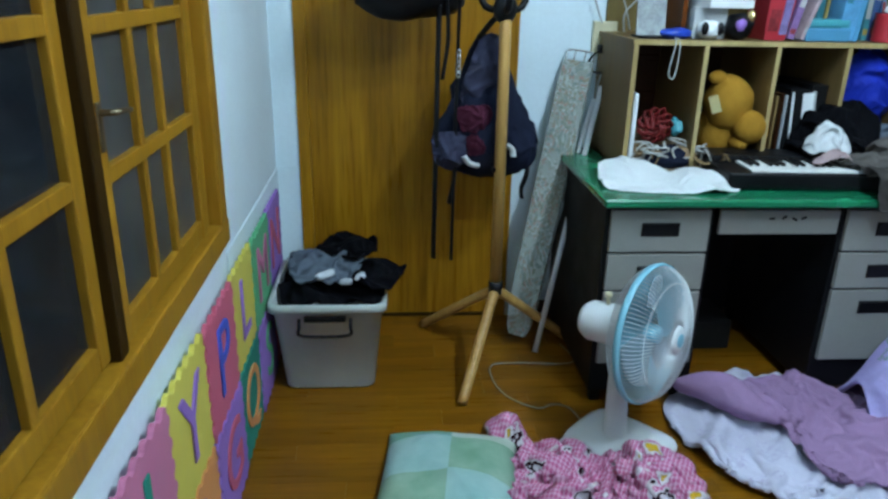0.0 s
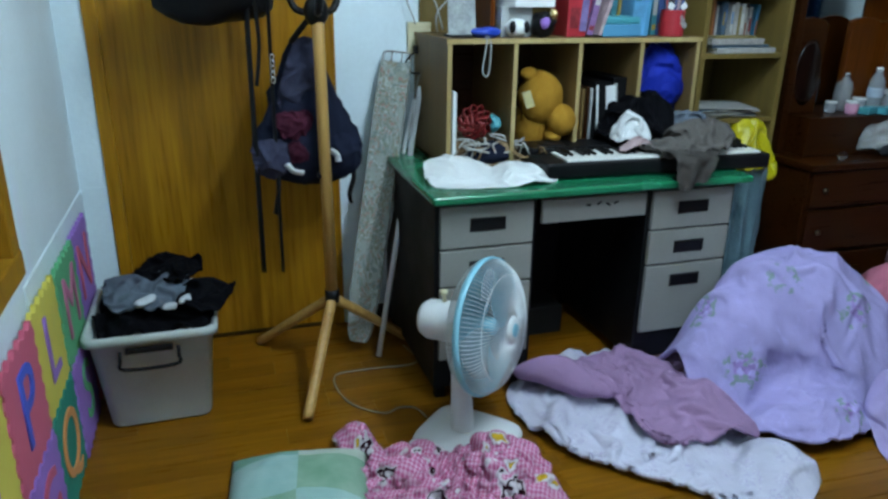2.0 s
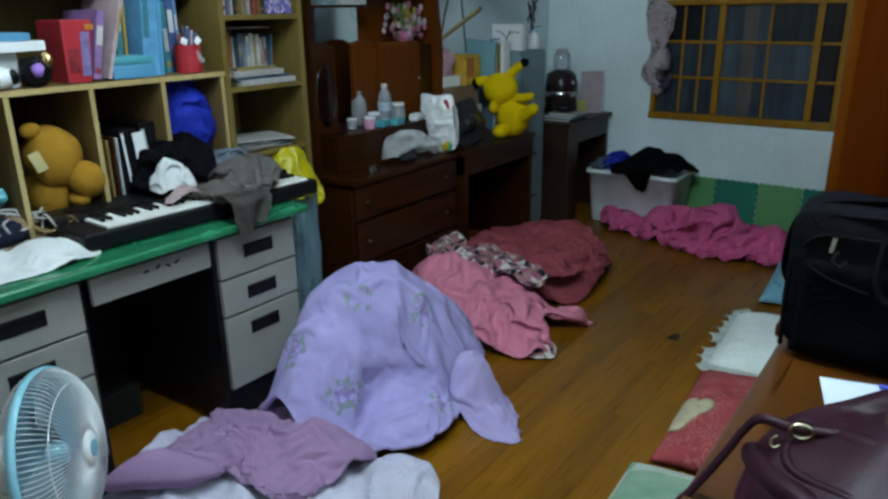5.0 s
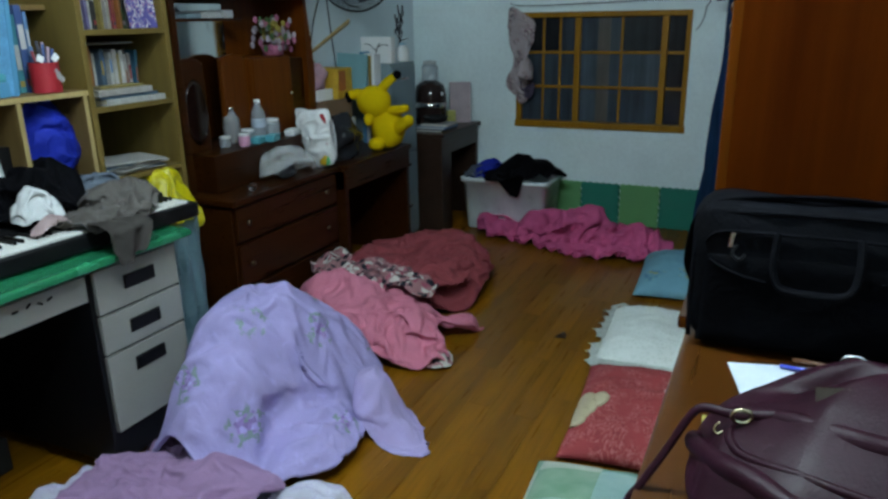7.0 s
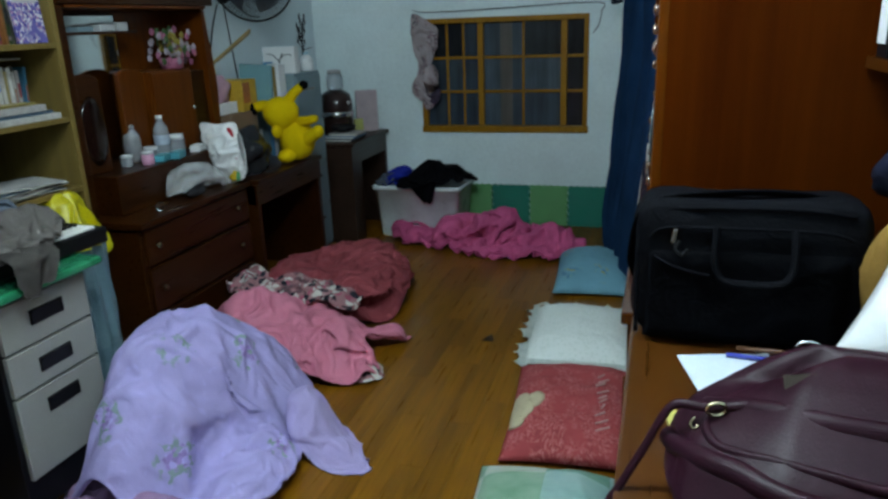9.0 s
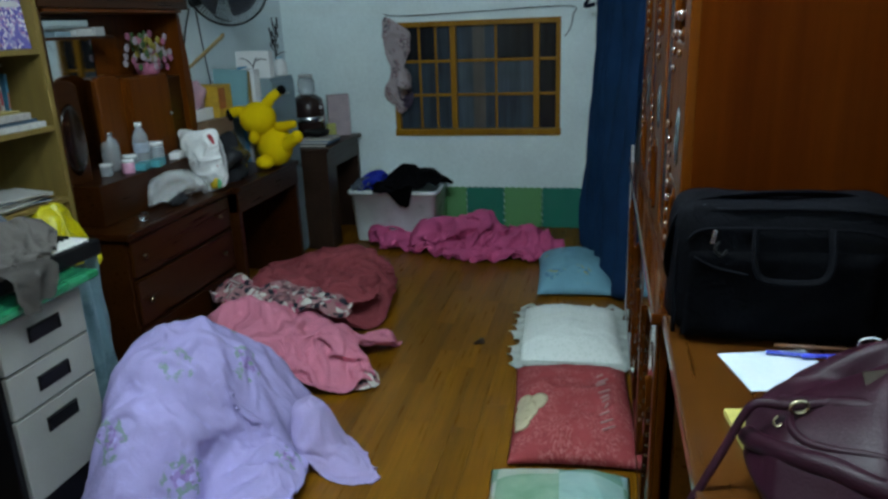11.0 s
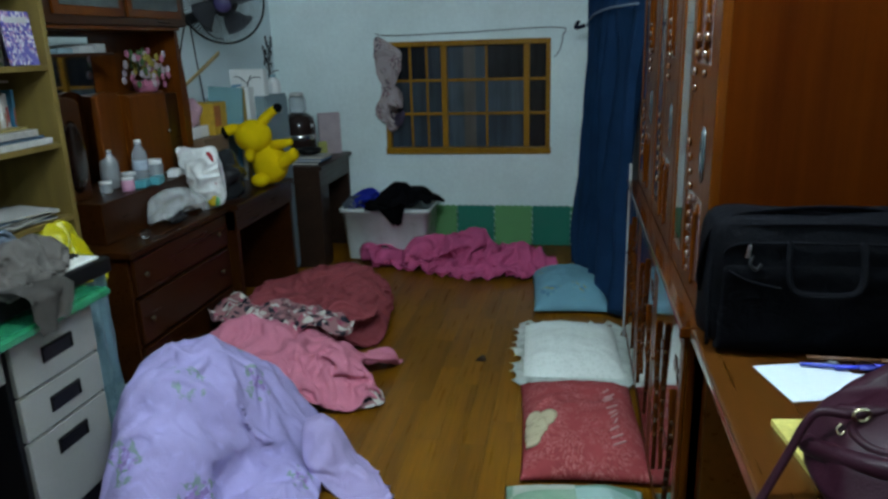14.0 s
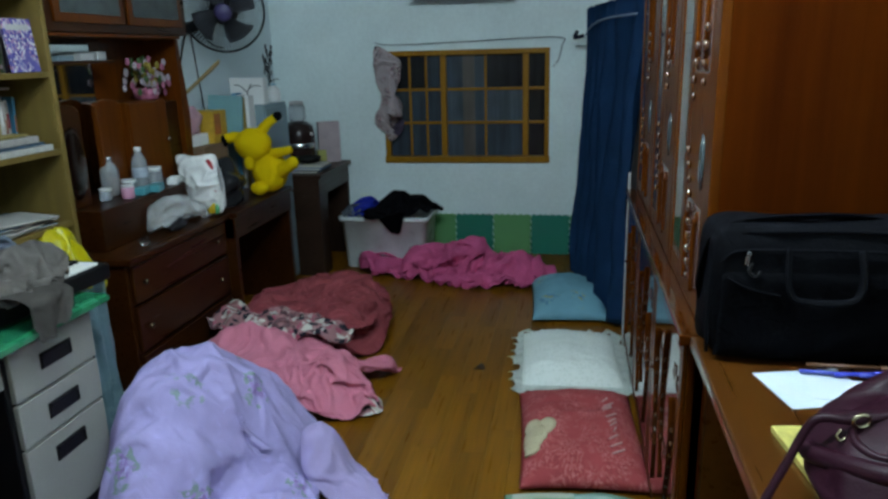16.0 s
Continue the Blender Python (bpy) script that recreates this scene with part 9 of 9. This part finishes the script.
def patched(name, a, b, third, cell):
    """Patchwork of large squares in two colours, every second block tinted, on woven cloth."""
    m, nt, bs = nodes_of(name)
    v = coords(nt)
    ch = node(nt, "ShaderNodeTexChecker", Scale=cell)
    ch.inputs["Color1"].default_value, ch.inputs["Color2"].default_value = (*a, 1), (*b, 1)
    link(nt, v, ch.inputs["Vector"])
    big = node(nt, "ShaderNodeTexChecker", Scale=cell / 2)
    big.inputs["Color1"].default_value, big.inputs["Color2"].default_value = (1, 1, 1, 1), (*third, 1)
    link(nt, v, big.inputs["Vector"])
    c = mix(nt, 0.28, mix(nt, 1.0, ch.outputs["Color"], big.outputs["Color"], "MULTIPLY"), ramp(nt, noise_tex(nt, v, 9), [(0.3, shade(a, 0.8)), (0.7, shade(b, 1.1))]))
    link(nt, c, bs.inputs["Base Color"])
    bs.inputs["Roughness"].default_value = 0.9
    bump(nt, bs, noise_tex(nt, v, 420, 2), 0.25, 0.003)
    return m


SAGE = patched("green_patch_cloth", (0.17, 0.33, 0.21), (0.50, 0.55, 0.46), (0.55, 0.85, 0.98), 5.2)


def on_top(bm, p):
    """Height of a cloth at a place on it."""
    return max((v.co.z for v in bm.verts if abs(v.co.x - p[0]) < 0.012 and abs(v.co.y - p[1]) < 0.012), default=0.02)


g1 = thing("green_pillow", None, "sage green and cream patchwork pillow on the floor", "pillow", m=pose(-1.19, 0.32, 0.0, 0, 0, -8))
part("pillow_case", cushion(0.56, 0.40, 0.085, 3, 56), SAGE, g1, smooth=True)
g2 = thing("green_pillow", None, "sage green and cream patchwork pillow by the cabinet", "pillow", m=pose(-0.22, 1.94, 0.0, 0, 0, 3))
part("pillow_case", cushion(0.44, 0.60, 0.09, 4, 56), SAGE, g2, smooth=True)
REDCASE = sprigs("red_damask_cloth", (0.33, 0.055, 0.06), ((0.40, 0.10, 0.095), (0.27, 0.045, 0.05), (0.45, 0.14, 0.13)), 14, 0.7)
r1 = thing("red_pillow", None, "red damask pillow with a cream flower and script", "pillow", m=pose(-0.21, 2.63, 0.0, 0, 0, 4))
case = cushion(0.45, 0.70, 0.095, 6, 56)
CREAM = fabric("cream_embroidery", (0.52, 0.46, 0.30), var=0.1)


def cloth_patch(case, petals, up=0.003):
    """A flat appliqué that follows the cloth: rounded petals laid on it."""
    bm = bmesh.new()
    for cx, cy, r in petals:
        rings = []
        for f in (1.0, 0.97, 0.6, 0.02):
            rings.append([Vector((cx + math.cos(q) * r * f * (1 + 0.12 * math.sin(3 * q + cx * 90)), cy + math.sin(q) * r * f * 1.25, 0)) for q in [i * math.pi / 9 for i in range(18)]])
        for k, ring in enumerate(rings):
            for v in ring:
                v.z = on_top(case, v) + (up if k else -0.004)
        ring_sweep(rings, bm)
    return bm


part("flower_patch", cloth_patch(case, ((-0.165, -0.13, 0.042), (-0.135, -0.09, 0.042), (-0.18, -0.2, 0.026), (-0.175, -0.05, 0.03), (-0.18, -0.10, 0.028), (-0.175, -0.165, 0.032))), CREAM, r1, "cream flower patch", True)
rng = random.Random(8)
THREAD = fabric("pale_pink_thread", (0.52, 0.30, 0.28))
for k in range(11):
    y = -0.24 + k * 0.037
    z = on_top(case, (0.11, y + 0.012)) + 0.002
    part("script_bar", rod((0.10 + rng.uniform(-0.014, 0.008), y, z), (0.122 + rng.uniform(-0.008, 0.014), y + 0.028, z), 0.0035, n=6), THREAD, r1, "pale script stroke")
part("pillow_case", case, REDCASE, r1, smooth=True)
w1 = thing("white_pillow", None, "white lace pillow with a frilled edge", "pillow", m=pose(-0.25, 3.33, 0.0, 0, 0, 3))
LACE, lnt, lbs = nodes_of("white_lace")
lv = coords(lnt)
lcell = node(lnt, "ShaderNodeTexVoronoi", Scale=60.0)
link(lnt, lv, lcell.inputs["Vector"])
link(lnt, ramp(lnt, lcell.outputs["Distance"], [(0.15, (0.70, 0.77, 0.71)), (0.5, (0.80, 0.86, 0.81))]), lbs.inputs["Base Color"])
lbs.inputs["Roughness"].default_value = 0.9
lbs.inputs["Specular IOR Level"].default_value = 0.12
bump(lnt, lbs, lcell.outputs["Distance"], 0.2, 0.004)
part("pillow_case", cushion(0.46, 0.64, 0.075, 8, 56), LACE, w1, smooth=True)
part("frill", ruffle(0.43, 0.61, 0.028, 0.07, 3, 26), LACE, w1, "gathered frill", True)
BLUECASE = sprigs("pale_blue_cloth", (0.17, 0.38, 0.47), ((0.1, 0.25, 0.36), (0.2, 0.42, 0.4), (0.3, 0.36, 0.2)), 5, 0.25)
b1 = thing("blue_pillow", None, "light blue printed pillow by the curtain", "pillow", m=pose(-0.27, 4.18, 0.0, 0, 0, 4))
part("pillow_case", cushion(0.41, 0.67, 0.11, 9, 56), BLUECASE, b1, smooth=True)

# ---- floor planks ----
floor = thing("floor", (-0.8, 2.4, 0), "worn brown wooden plank floor with a satin varnish", "floor", kind="structure")
part("floor_base", box(WX - 0.14, EX + 0.12, SY - 0.14, NY + 0.16, -0.12, -0.006), SUBFLOOR, floor)
PW, PL = 0.092, 0.62
rng = random.Random(4)
plank_mesh = {}


def plank(length):
    key = round(length, 2)
    if key not in plank_mesh:
        plank_mesh[key] = done(box(-PW / 2 + 0.0002, PW / 2 - 0.0002, -key / 2 + 0.0002, key / 2 - 0.0002, -0.006, 0.0, 0.0004, seg=1), "plank", FLOOR)
    return plank_mesh[key]


spots = []
row, x = 0, WX + PW / 2
while x < EX + PW / 2:
    y = SY - rng.choice((0.0, 0.16, 0.31, 0.46))
    while y < NY:
        length = rng.choice((0.46, 0.62, 0.62, 0.78))
        a, b = max(y, SY), min(y + length, NY)
        if b - a > 0.03:
            spots.append((x, (a + b) / 2, round(b - a, 2)))
        y += length
    x += PW
near = sorted(spots, key=lambda s: abs(s[0] + 0.9) + abs(s[1] - 2.0) * 0.6)
for k, (x, y, length) in enumerate(near[:300]):
    ob = new("plank", plank(length))
    ob.parent = floor
    ob.location = Vector((x, y, 0)) - BASE[floor]
bm = bmesh.new()
for x, y, length in near[300:]:
    box(x - PW / 2 + 0.0004, x + PW / 2 - 0.0004, y - length / 2 + 0.0004, y + length / 2 - 0.0004, -0.006, 0.0, bm=bm)
ob = part("outer_planks", bm, FLOOR, floor)
tagged(ob, kind="stuff")

# thin dark patch added on top of the planks for a knot in the wood
scrap = bmesh.new()
flat = [scrap.verts.new(p) for p in ((-0.03, -0.035, 0), (0.028, -0.03, 0), (0.012, 0.03, 0.004), (-0.005, 0.045, 0.002), (-0.012, 0.0, 0.006))]
scrap.faces.new(flat)
bmesh.ops.solidify(scrap, geom=scrap.faces[:], thickness=0.002)
bmesh.ops.translate(scrap, verts=scrap.verts, vec=(-0.66, 3.24, 0.003))
solo("dark_scrap", scrap, DARKTABLE, (-0.66, 3.24, 0), "thin dark patch laid on the bare floor for a knot", "scrap")
